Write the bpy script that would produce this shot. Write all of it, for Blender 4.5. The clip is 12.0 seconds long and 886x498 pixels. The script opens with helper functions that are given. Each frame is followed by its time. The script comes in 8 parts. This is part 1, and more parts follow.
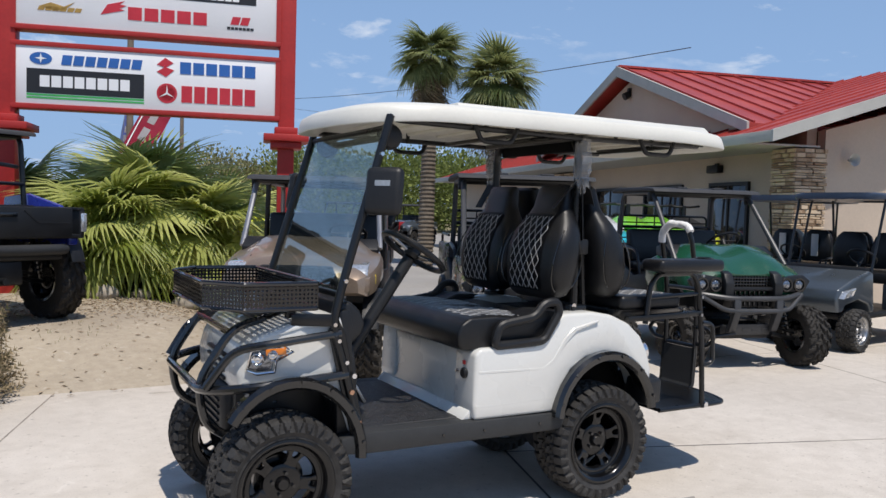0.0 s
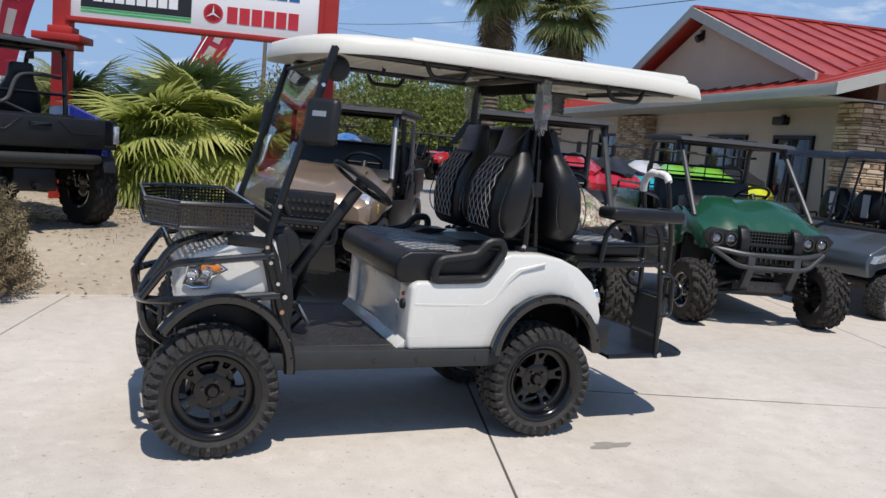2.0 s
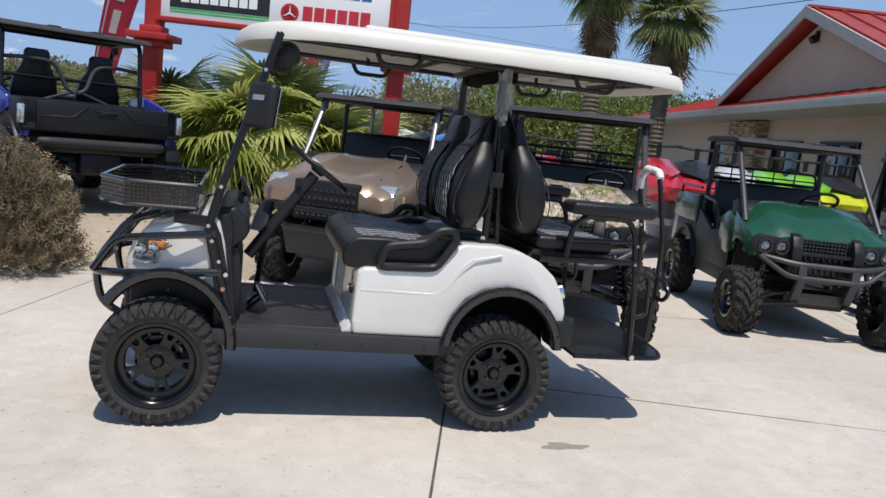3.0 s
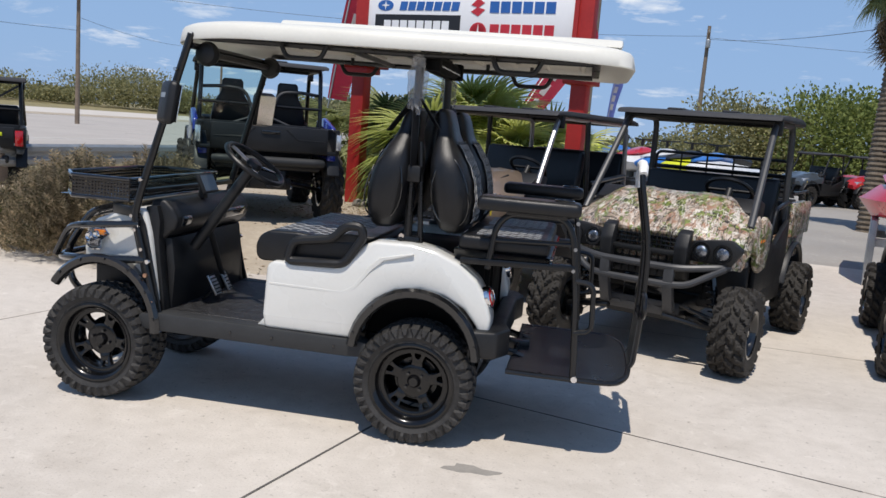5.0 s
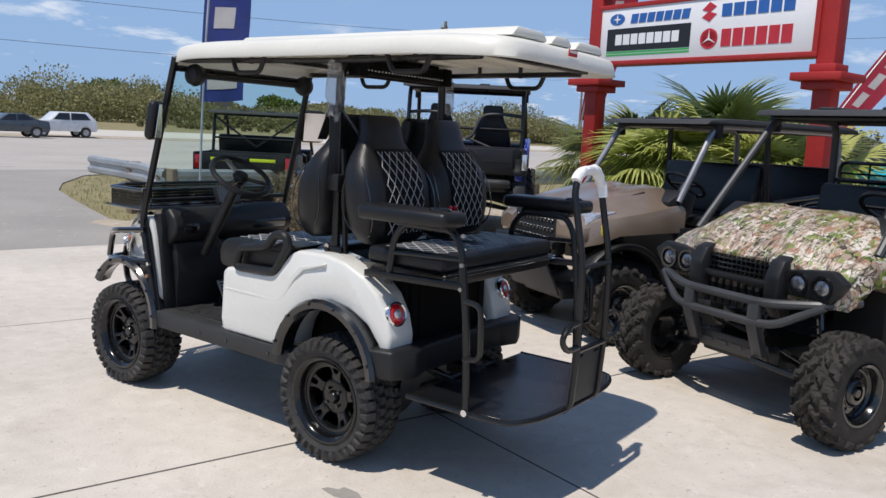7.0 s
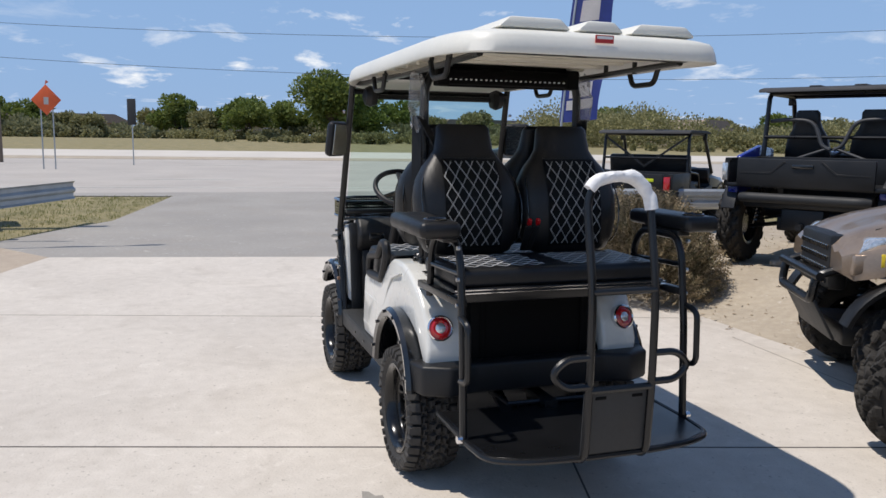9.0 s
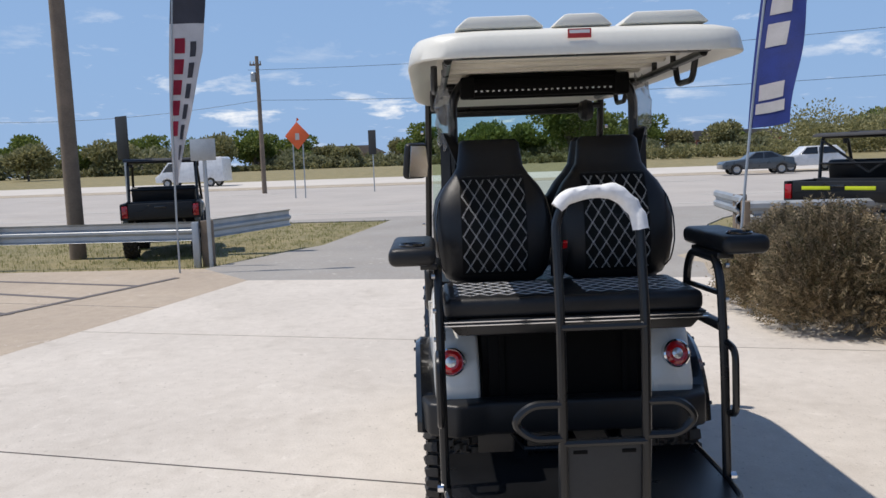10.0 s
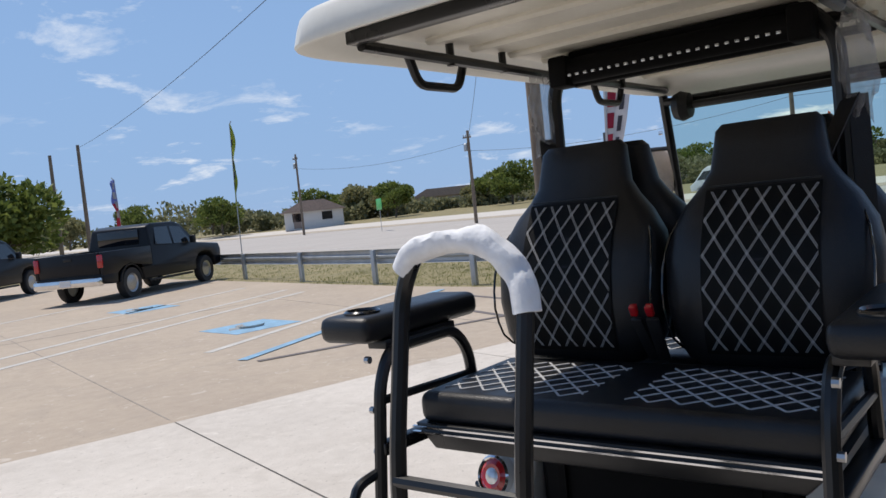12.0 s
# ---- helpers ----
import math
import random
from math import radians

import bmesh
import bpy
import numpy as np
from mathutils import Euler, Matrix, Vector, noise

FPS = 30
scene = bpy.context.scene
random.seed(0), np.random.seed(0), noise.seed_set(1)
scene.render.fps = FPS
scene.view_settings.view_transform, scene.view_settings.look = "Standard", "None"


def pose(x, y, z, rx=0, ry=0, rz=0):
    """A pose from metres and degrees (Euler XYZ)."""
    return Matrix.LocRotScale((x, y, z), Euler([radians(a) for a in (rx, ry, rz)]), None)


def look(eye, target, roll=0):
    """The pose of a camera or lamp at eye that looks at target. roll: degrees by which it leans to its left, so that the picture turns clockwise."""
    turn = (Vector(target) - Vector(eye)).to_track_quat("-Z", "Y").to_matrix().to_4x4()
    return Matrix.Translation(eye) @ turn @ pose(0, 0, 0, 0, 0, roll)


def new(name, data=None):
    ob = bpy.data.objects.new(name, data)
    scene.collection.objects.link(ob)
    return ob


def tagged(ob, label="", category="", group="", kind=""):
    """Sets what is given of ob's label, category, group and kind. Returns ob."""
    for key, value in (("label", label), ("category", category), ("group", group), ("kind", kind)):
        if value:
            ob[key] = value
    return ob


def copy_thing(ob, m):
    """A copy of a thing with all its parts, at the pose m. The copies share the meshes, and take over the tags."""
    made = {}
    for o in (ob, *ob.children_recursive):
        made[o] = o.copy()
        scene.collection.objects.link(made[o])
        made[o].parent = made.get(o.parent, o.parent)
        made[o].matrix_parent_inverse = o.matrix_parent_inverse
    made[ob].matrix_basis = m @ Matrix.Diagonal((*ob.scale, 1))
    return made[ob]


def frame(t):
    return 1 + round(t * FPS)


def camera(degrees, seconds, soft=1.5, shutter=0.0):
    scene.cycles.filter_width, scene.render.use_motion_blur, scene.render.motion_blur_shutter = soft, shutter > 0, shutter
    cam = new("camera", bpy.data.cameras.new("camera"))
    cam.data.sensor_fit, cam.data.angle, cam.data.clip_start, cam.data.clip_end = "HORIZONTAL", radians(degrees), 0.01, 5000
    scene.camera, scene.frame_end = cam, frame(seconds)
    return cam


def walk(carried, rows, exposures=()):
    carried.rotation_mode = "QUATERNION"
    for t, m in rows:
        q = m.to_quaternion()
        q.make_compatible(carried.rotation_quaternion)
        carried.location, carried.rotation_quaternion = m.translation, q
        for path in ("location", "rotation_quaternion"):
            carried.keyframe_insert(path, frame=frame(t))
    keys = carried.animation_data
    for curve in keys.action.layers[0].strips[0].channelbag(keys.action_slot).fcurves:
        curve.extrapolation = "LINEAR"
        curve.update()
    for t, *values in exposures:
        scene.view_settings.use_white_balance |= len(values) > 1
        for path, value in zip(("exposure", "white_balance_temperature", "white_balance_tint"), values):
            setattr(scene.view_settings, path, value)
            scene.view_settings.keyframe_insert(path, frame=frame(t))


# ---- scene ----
cam = camera(58.0, 12.0)
PATH = [
    (0, (-1.863, -3.707, 1.465), (-0.907, -1.953, 1.373), 1.6),
    (0.5, (-1.806, -3.848, 1.475), (-0.826, -2.113, 1.301), 2.4),
    (1, (-1.742, -3.961, 1.479), (-0.786, -2.219, 1.255), 3.4),
    (1.5, (-1.605, -4.013, 1.492), (-0.716, -2.239, 1.241), 4.3),
    (2, (-1.317, -4.069, 1.512), (-0.534, -2.248, 1.245), 5.2),
    (2.5, (-0.944, -4.225, 1.519), (-0.295, -2.354, 1.241), 5.9),
    (3, (-0.486, -4.34, 1.516), (0.0, -2.421, 1.229), 6.3),
    (3.2, (-0.296, -4.34, 1.528), (0.118, -2.405, 1.238), 6.3),
    (4.8, (1.339, -4.21, 1.523), (1.095, -2.247, 1.228), 4.9),
    (5, (1.556, -4.175, 1.53), (1.227, -2.225, 1.233), 4.7),
    (5.5, (2.058, -3.985, 1.524), (1.517, -2.083, 1.228), 4.3),
    (6, (2.528, -3.738, 1.539), (1.779, -1.906, 1.249), 3.9),
    (6.5, (3.007, -3.497, 1.564), (2.054, -1.762, 1.275), 3.5),
    (7, (3.374, -3.124, 1.56), (2.207, -1.526, 1.272), 2.9),
    (7.2, (3.499, -2.971, 1.55), (2.245, -1.44, 1.26), 2.8),
    (9, (4.353, -1.488, 1.555), (2.474, -0.86, 1.283), 0.8),
    (9.5, (4.365, -0.991, 1.547), (2.409, -0.655, 1.298), -0.4),
    (10, (4.26, -0.492, 1.54), (2.272, -0.464, 1.322), -2.1),
    (10.5, (4.0, -0.072, 1.511), (2.031, -0.37, 1.326), -3.6),
    (11, (3.701, 0.325, 1.499), (1.812, -0.315, 1.341), -4.9),
    (11.5, (3.333, 0.626, 1.484), (1.583, -0.333, 1.356), -5.5),
    (12, (2.906, 0.811, 1.492), (1.325, -0.408, 1.386), -5.9),
]
walk(cam, [(t, look(eye, target, roll)) for t, eye, target, roll in PATH])

# ---- world, sun, exposure ----
scene.view_settings.exposure = 0.12
SUN_DIR = Vector((-0.03, -0.44, 1.0)).normalized()
SUN_EL = math.asin(SUN_DIR.z)
SUN_AZ = math.atan2(SUN_DIR.x, SUN_DIR.y)

world = bpy.data.worlds.new("sky")
scene.world = world
world.use_nodes = True
wn, wl = world.node_tree.nodes, world.node_tree.links
wn.clear()
w_out = wn.new("ShaderNodeOutputWorld")
w_bg = wn.new("ShaderNodeBackground")
w_bg.inputs["Strength"].default_value = 0.11
w_sky = wn.new("ShaderNodeTexSky")
w_sky.sky_type = "NISHITA"
w_sky.sun_disc = False
w_sky.sun_elevation = SUN_EL
w_sky.sun_rotation = SUN_AZ
w_sky.air_density, w_sky.dust_density, w_sky.ozone_density = 1.0, 0.0, 4.5
# thin cumulus streaks, flattened towards the horizon
w_co = wn.new("ShaderNodeTexCoord")
w_sep = wn.new("ShaderNodeSeparateXYZ")
wl.new(w_co.outputs["Generated"], w_sep.inputs[0])
w_z = wn.new("ShaderNodeMath"); w_z.operation = "ADD"; w_z.inputs[1].default_value = 0.16
wl.new(w_sep.outputs["Z"], w_z.inputs[0])
w_x = wn.new("ShaderNodeMath"); w_x.operation = "DIVIDE"
w_y = wn.new("ShaderNodeMath"); w_y.operation = "DIVIDE"
wl.new(w_sep.outputs["X"], w_x.inputs[0]); wl.new(w_z.outputs[0], w_x.inputs[1])
wl.new(w_sep.outputs["Y"], w_y.inputs[0]); wl.new(w_z.outputs[0], w_y.inputs[1])
w_com = wn.new("ShaderNodeCombineXYZ")
wl.new(w_x.outputs[0], w_com.inputs[0]); wl.new(w_y.outputs[0], w_com.inputs[1])
w_n1 = wn.new("ShaderNodeTexNoise")
w_n1.inputs["Scale"].default_value = 2.6
w_n1.inputs["Detail"].default_value = 7
w_n1.inputs["Roughness"].default_value = 0.62
w_n1.inputs["Distortion"].default_value = 0.25
wl.new(w_com.outputs[0], w_n1.inputs["Vector"])
w_n2 = wn.new("ShaderNodeTexNoise")
w_n2.inputs["Scale"].default_value = 0.55
w_n2.inputs["Detail"].default_value = 3
wl.new(w_com.outputs[0], w_n2.inputs["Vector"])
w_r1 = wn.new("ShaderNodeMapRange")
w_r1.inputs[1].default_value, w_r1.inputs[2].default_value = 0.56, 0.70
wl.new(w_n1.outputs["Fac"], w_r1.inputs[0])
w_r2 = wn.new("ShaderNodeMapRange")
w_r2.inputs[1].default_value, w_r2.inputs[2].default_value = 0.37, 0.60
wl.new(w_n2.outputs["Fac"], w_r2.inputs[0])
w_m = wn.new("ShaderNodeMath"); w_m.operation = "MULTIPLY"
wl.new(w_r1.outputs[0], w_m.inputs[0]); wl.new(w_r2.outputs[0], w_m.inputs[1])
w_mix = wn.new("ShaderNodeMix"); w_mix.data_type = "RGBA"
w_mix.inputs["B"].default_value = (7.8, 8.0, 8.3, 1)
wl.new(w_m.outputs[0], w_mix.inputs["Factor"])
# pale blue haze low over the land
w_abs = wn.new("ShaderNodeMath"); w_abs.operation = "ABSOLUTE"
wl.new(w_sep.outputs["Z"], w_abs.inputs[0])
w_hz = wn.new("ShaderNodeMapRange"); w_hz.interpolation_type = "SMOOTHSTEP"
w_hz.inputs[1].default_value, w_hz.inputs[2].default_value = 0.0, 0.80
w_hz.inputs[3].default_value, w_hz.inputs[4].default_value = 0.92, 0.0
wl.new(w_abs.outputs[0], w_hz.inputs[0])
w_haze = wn.new("ShaderNodeMix"); w_haze.data_type = "RGBA"
w_haze.inputs["B"].default_value = (2.3, 3.62, 6.0, 1)
wl.new(w_hz.outputs[0], w_haze.inputs["Factor"])
wl.new(w_sky.outputs[0], w_haze.inputs["A"])
wl.new(w_haze.outputs["Result"], w_mix.inputs["A"])
wl.new(w_mix.outputs["Result"], w_bg.inputs["Color"])
wl.new(w_bg.outputs[0], w_out.inputs[0])

sun = new("sun", bpy.data.lights.new("sun", "SUN"))
sun.data.energy = 3.6
sun.data.angle = radians(0.55)
sun.data.color = (1.0, 0.93, 0.85)
sun.matrix_world = look(SUN_DIR * 50, (0, 0, 0))

# ---- materials ----
def mat(name, color, rough=0.5, metal=0.0, var=0.12, scale=6.0, fine=60.0, bump=0.0, bump_scale=90.0,
        spec=0.5, coat=0.0, rough_var=0.12, color2=None, lo=0.35, hi=0.65, per_object=0.0, per_island=0.0):
    """A plain surface with two scales of variation and fine relief."""
    m = bpy.data.materials.new(name)
    m.use_nodes = True
    n, l = m.node_tree.nodes, m.node_tree.links
    b = n["Principled BSDF"]
    b.inputs["Metallic"].default_value = metal
    b.inputs["Specular IOR Level"].default_value = spec
    b.inputs["Coat Weight"].default_value = coat
    b.inputs["Coat Roughness"].default_value = 0.06
    co = n.new("ShaderNodeTexCoord")
    n1 = n.new("ShaderNodeTexNoise")
    n1.inputs["Scale"].default_value, n1.inputs["Detail"].default_value = scale, 5
    n2 = n.new("ShaderNodeTexNoise")
    n2.inputs["Scale"].default_value, n2.inputs["Detail"].default_value = fine, 3
    l.new(co.outputs["Object"], n1.inputs["Vector"])
    l.new(co.outputs["Object"], n2.inputs["Vector"])
    ad = n.new("ShaderNodeMath"); ad.operation = "MULTIPLY_ADD"; ad.inputs[1].default_value = 0.65
    sc = n.new("ShaderNodeMath"); sc.operation = "MULTIPLY"; sc.inputs[1].default_value = 0.35
    l.new(n2.outputs["Fac"], sc.inputs[0])
    l.new(n1.outputs["Fac"], ad.inputs[0]); l.new(sc.outputs[0], ad.inputs[2])
    last = ad.outputs[0]
    if per_object or per_island:
        if per_island:
            g = n.new("ShaderNodeNewGeometry"); src = g.outputs["Random Per Island"]
        else:
            g = n.new("ShaderNodeObjectInfo"); src = g.outputs["Random"]
        mm = n.new("ShaderNodeMath"); mm.operation = "MULTIPLY_ADD"
        mm.inputs[1].default_value = per_object or per_island
        l.new(src, mm.inputs[0]); l.new(last, mm.inputs[2])
        sb = n.new("ShaderNodeMath"); sb.operation = "SUBTRACT"; sb.inputs[1].default_value = 0.5 * (per_object or per_island)
        l.new(mm.outputs[0], sb.inputs[0]); last = sb.outputs[0]
    mr = n.new("ShaderNodeMapRange")
    mr.inputs[1].default_value, mr.inputs[2].default_value = lo, hi
    l.new(last, mr.inputs[0])
    mx = n.new("ShaderNodeMix"); mx.data_type = "RGBA"
    c = Vector(color)
    dark, light = (c * (1 - var), c * (1 + var)) if color2 is None else (Vector(color), Vector(color2))
    mx.inputs["A"].default_value = (*[min(max(v, 0), 1) for v in dark], 1)
    mx.inputs["B"].default_value = (*[min(max(v, 0), 1) for v in light], 1)
    l.new(mr.outputs[0], mx.inputs["Factor"])
    l.new(mx.outputs["Result"], b.inputs["Base Color"])
    rr = n.new("ShaderNodeMapRange")
    rr.inputs[1].default_value, rr.inputs[2].default_value = 0.3, 0.7
    rr.inputs[3].default_value, rr.inputs[4].default_value = max(rough - rough_var * rough, 0.02), min(rough + rough_var * rough, 1)
    l.new(n1.outputs["Fac"], rr.inputs[0]); l.new(rr.outputs[0], b.inputs["Roughness"])
    if bump:
        n3 = n.new("ShaderNodeTexNoise")
        n3.inputs["Scale"].default_value, n3.inputs["Detail"].default_value = bump_scale, 4
        l.new(co.outputs["Object"], n3.inputs["Vector"])
        bp = n.new("ShaderNodeBump"); bp.inputs["Strength"].default_value = bump; bp.inputs["Distance"].default_value = 0.01
        l.new(n3.outputs["Fac"], bp.inputs["Height"]); l.new(bp.outputs[0], b.inputs["Normal"])
    return m


def glass(name, tint, rough=0.0):
    m = bpy.data.materials.new(name)
    m.use_nodes = True
    n, l = m.node_tree.nodes, m.node_tree.links
    n.clear()
    out = n.new("ShaderNodeOutputMaterial")
    tr = n.new("ShaderNodeBsdfTransparent"); tr.inputs[0].default_value = (*tint, 1)
    gl = n.new("ShaderNodeBsdfGlossy"); gl.inputs["Roughness"].default_value = 0.02
    fr = n.new("ShaderNodeFresnel"); fr.inputs[0].default_value = 1.25
    mx = n.new("ShaderNodeMixShader")
    hf = n.new("ShaderNodeMath"); hf.operation = "MULTIPLY"; hf.inputs[1].default_value = 0.5
    l.new(fr.outputs[0], hf.inputs[0])
    l.new(hf.outputs[0], mx.inputs[0]); l.new(tr.outputs[0], mx.inputs[1]); l.new(gl.outputs[0], mx.inputs[2])
    l.new(mx.outputs[0], out.inputs[0])
    return m


M = {}
M["white_paint"] = mat("white_paint", (0.68, 0.675, 0.635), 0.28, var=0.025, scale=3, coat=0.6, bump=0.01, bump_scale=300)
M["roof_white"] = mat("roof_white", (0.72, 0.705, 0.635), 0.38, var=0.04, scale=4, bump=0.03, bump_scale=260)
M["roof_under"] = mat("roof_under", (0.74, 0.70, 0.60), 0.38, var=0.06, scale=5, bump=0.03, bump_scale=200)
M["black_gloss"] = mat("black_gloss", (0.0065, 0.0068, 0.0075), 0.20, var=0.25, spec=0.45, coat=0.8, bump=0.015, bump_scale=400)
M["rim_black"] = mat("rim_black", (0.005, 0.005, 0.0055), 0.20, var=0.2, spec=0.38, coat=0.25, bump=0.01, bump_scale=300)
M["black_matte"] = mat("black_matte", (0.004, 0.004, 0.0042), 0.7, var=0.2, spec=0.12)
M["black_powder"] = mat("black_powder", (0.0065, 0.0068, 0.0076), 0.30, var=0.25, bump=0.05, bump_scale=500, spec=0.5)
M["black_plastic"] = mat("black_plastic", (0.0105, 0.0108, 0.0118), 0.46, var=0.22, bump=0.09, bump_scale=450, spec=0.42)
M["grey_plastic"] = mat("grey_plastic", (0.035, 0.036, 0.037), 0.55, var=0.12, bump=0.08, bump_scale=400, spec=0.28)
M["vinyl"] = mat("vinyl", (0.0085, 0.0088, 0.0100), 0.38, var=0.22, scale=9, bump=0.14, bump_scale=260, spec=0.40)
M["vinyl_quilt"] = mat("vinyl_quilt", (0.006, 0.006, 0.0065), 0.5, var=0.2, scale=9, bump=0.15, bump_scale=320, spec=0.28)
M["thread"] = mat("thread", (0.50, 0.50, 0.50), 0.8, var=0.1)
M["rubber"] = mat("rubber", (0.036, 0.0345, 0.033), 0.60, var=0.35, scale=14, bump=0.2, bump_scale=180, spec=0.28)
M["rubber_dusty"] = mat("rubber_dusty", (0.036, 0.033, 0.0295), 0.78, var=0.35, scale=10, bump=0.25, bump_scale=150, spec=0.28)
M["chrome"] = mat("chrome", (0.75, 0.75, 0.76), 0.12, metal=1.0, var=0.05)
M["steel"] = mat("steel", (0.42, 0.42, 0.42), 0.35, metal=1.0, var=0.15, scale=20)
M["copper_bolt"] = mat("copper_bolt", (0.55, 0.33, 0.22), 0.35, metal=1.0, var=0.1)
M["galv"] = mat("galv", (0.42, 0.44, 0.45), 0.5, metal=0.7, var=0.16, scale=3, bump=0.05, bump_scale=80)
M["red_lens"] = mat("red_lens", (0.42, 0.008, 0.012), 0.12, var=0.1, coat=0.8)
M["amber_lens"] = mat("amber_lens", (0.75, 0.22, 0.02), 0.15, var=0.1, coat=0.8)
M["clear_lens"] = mat("clear_lens", (0.62, 0.64, 0.66), 0.12, metal=0.6, var=0.3, scale=40, coat=0.8)
M["lamp_glass"] = mat("lamp_glass", (0.22, 0.23, 0.25), 0.14, metal=0.85, var=0.75, scale=28, fine=90, coat=0.9, bump=0.5, bump_scale=60)
M["wrap_white"] = mat("wrap_white", (0.80, 0.80, 0.80), 0.75, var=0.06, scale=30, bump=0.4, bump_scale=35)
M["plastic_film"] = mat("plastic_film", (0.42, 0.42, 0.42), 0.16, var=0.15, scale=20, bump=0.6, bump_scale=45)
M["plastic_film"].node_tree.nodes["Principled BSDF"].inputs["Alpha"].default_value = 0.34
M["screen"] = mat("screen", (0.05, 0.06, 0.07), 0.12, var=0.1)
M["windshield"] = glass("windshield", (0.72, 0.84, 0.78))
M["window_dark"] = mat("window_dark", (0.012, 0.014, 0.018), 0.06, var=0.3, scale=2, coat=0.5)
M["mat_floor"] = mat("mat_floor", (0.022, 0.022, 0.023), 0.5, var=0.4, scale=25, bump=0.7, bump_scale=70, spec=0.5)
M["yellow_tag"] = mat("yellow_tag", (0.75, 0.55, 0.03), 0.5)
M["red_tag"] = mat("red_tag", (0.45, 0.03, 0.03), 0.5)
M["paper"] = mat("paper", (0.75, 0.75, 0.74), 0.8, var=0.04)
M["silver_paint"] = mat("silver_paint", (0.35, 0.35, 0.36), 0.3, metal=0.6, var=0.06, coat=0.5)

# ---- building helpers ----
def finish(bm, name, material, parent=None, label="", smooth=35, recalc=True):
    if recalc:
        bmesh.ops.recalc_face_normals(bm, faces=bm.faces)
    me = bpy.data.meshes.new(name)
    bm.to_mesh(me)
    bm.free()
    me.materials.append(M[material] if isinstance(material, str) else material)
    if smooth:
        me.shade_smooth()
        me.set_sharp_from_angle(angle=radians(smooth))
    ob = new(name, me)
    if parent is not None:
        ob.parent = parent
    if label:
        ob["label"] = label
    return ob


def part(name, bm, material, parent, label="", smooth=35):
    return finish(bm, name, material, parent, label, smooth)


def shared(name, ob, parent, m):
    """Another piece on the same mesh."""
    o = new(name, ob.data)
    o.parent = parent
    o.matrix_basis = m
    return o


def thing(name, label, category, m=None, group="", kind=""):
    e = new(name)
    e.empty_display_size = 0.2
    if m is not None:
        e.matrix_basis = m
    return tagged(e, label, category, group, kind)


def structure(name, bm, material, label="", smooth=35, category=""):
    return tagged(finish(bm, name, material, None, "", smooth), label, category or name.split("_")[0], kind="structure")


def join(*bms):
    out = bms[0]
    for b in bms[1:]:
        me = bpy.data.meshes.new("tmp")
        b.to_mesh(me)
        out.from_mesh(me)
        bpy.data.meshes.remove(me)
        b.free()
    return out


def moved(bm, m):
    bm.transform(m)
    return bm


def bevel(bm, w, seg=2):
    if w > 0:
        bmesh.ops.bevel(bm, geom=list(bm.edges), offset=w, segments=seg, profile=0.5, affect="EDGES", clamp_overlap=True)
    return bm


def box(x0, x1, y0, y1, z0, z1, bev=0.0, seg=2):
    bm = bmesh.new()
    bmesh.ops.create_cube(bm, size=1)
    bm.transform(Matrix.Translation(((x0 + x1) / 2, (y0 + y1) / 2, (z0 + z1) / 2)) @ Matrix.Diagonal((x1 - x0, y1 - y0, z1 - z0, 1)))
    return bevel(bm, bev, seg)


def prism(profile, y0, y1, bev=0.0, seg=2, axis="y"):
    """A side outline of (x, z) points, thickened along y (or (x, y) along z)."""
    bm = bmesh.new()
    if axis == "y":
        a = [bm.verts.new((x, y0, z)) for x, z in profile]
        b = [bm.verts.new((x, y1, z)) for x, z in profile]
    elif axis == "z":
        a = [bm.verts.new((x, y, y0)) for x, y in profile]
        b = [bm.verts.new((x, y, y1)) for x, y in profile]
    else:
        a = [bm.verts.new((y0, x, z)) for x, z in profile]
        b = [bm.verts.new((y1, x, z)) for x, z in profile]
    bm.faces.new(a)
    bm.faces.new(b[::-1])
    k = len(a)
    for i in range(k):
        bm.faces.new((a[i], b[i], b[(i + 1) % k], a[(i + 1) % k]))
    bmesh.ops.recalc_face_normals(bm, faces=bm.faces)
    return bevel(bm, bev, seg)


def rounded(points, r, closed=False, n=4):
    """The same path with its corners rounded to about r."""
    pts = [Vector(p) for p in points]
    if r <= 0:
        return pts
    out, k = [], len(pts)
    for i, p in enumerate(pts):
        if not closed and i in (0, k - 1):
            out.append(p)
            continue
        a, b = pts[i - 1], pts[(i + 1) % k]
        da, db = a - p, b - p
        d = min(r, da.length * 0.45, db.length * 0.45)
        s, e = p + da.normalized() * d, p + db.normalized() * d
        for j in range(n + 1):
            t = j / n
            out.append(s * (1 - t) ** 2 + p * 2 * t * (1 - t) + e * t * t)
    return out


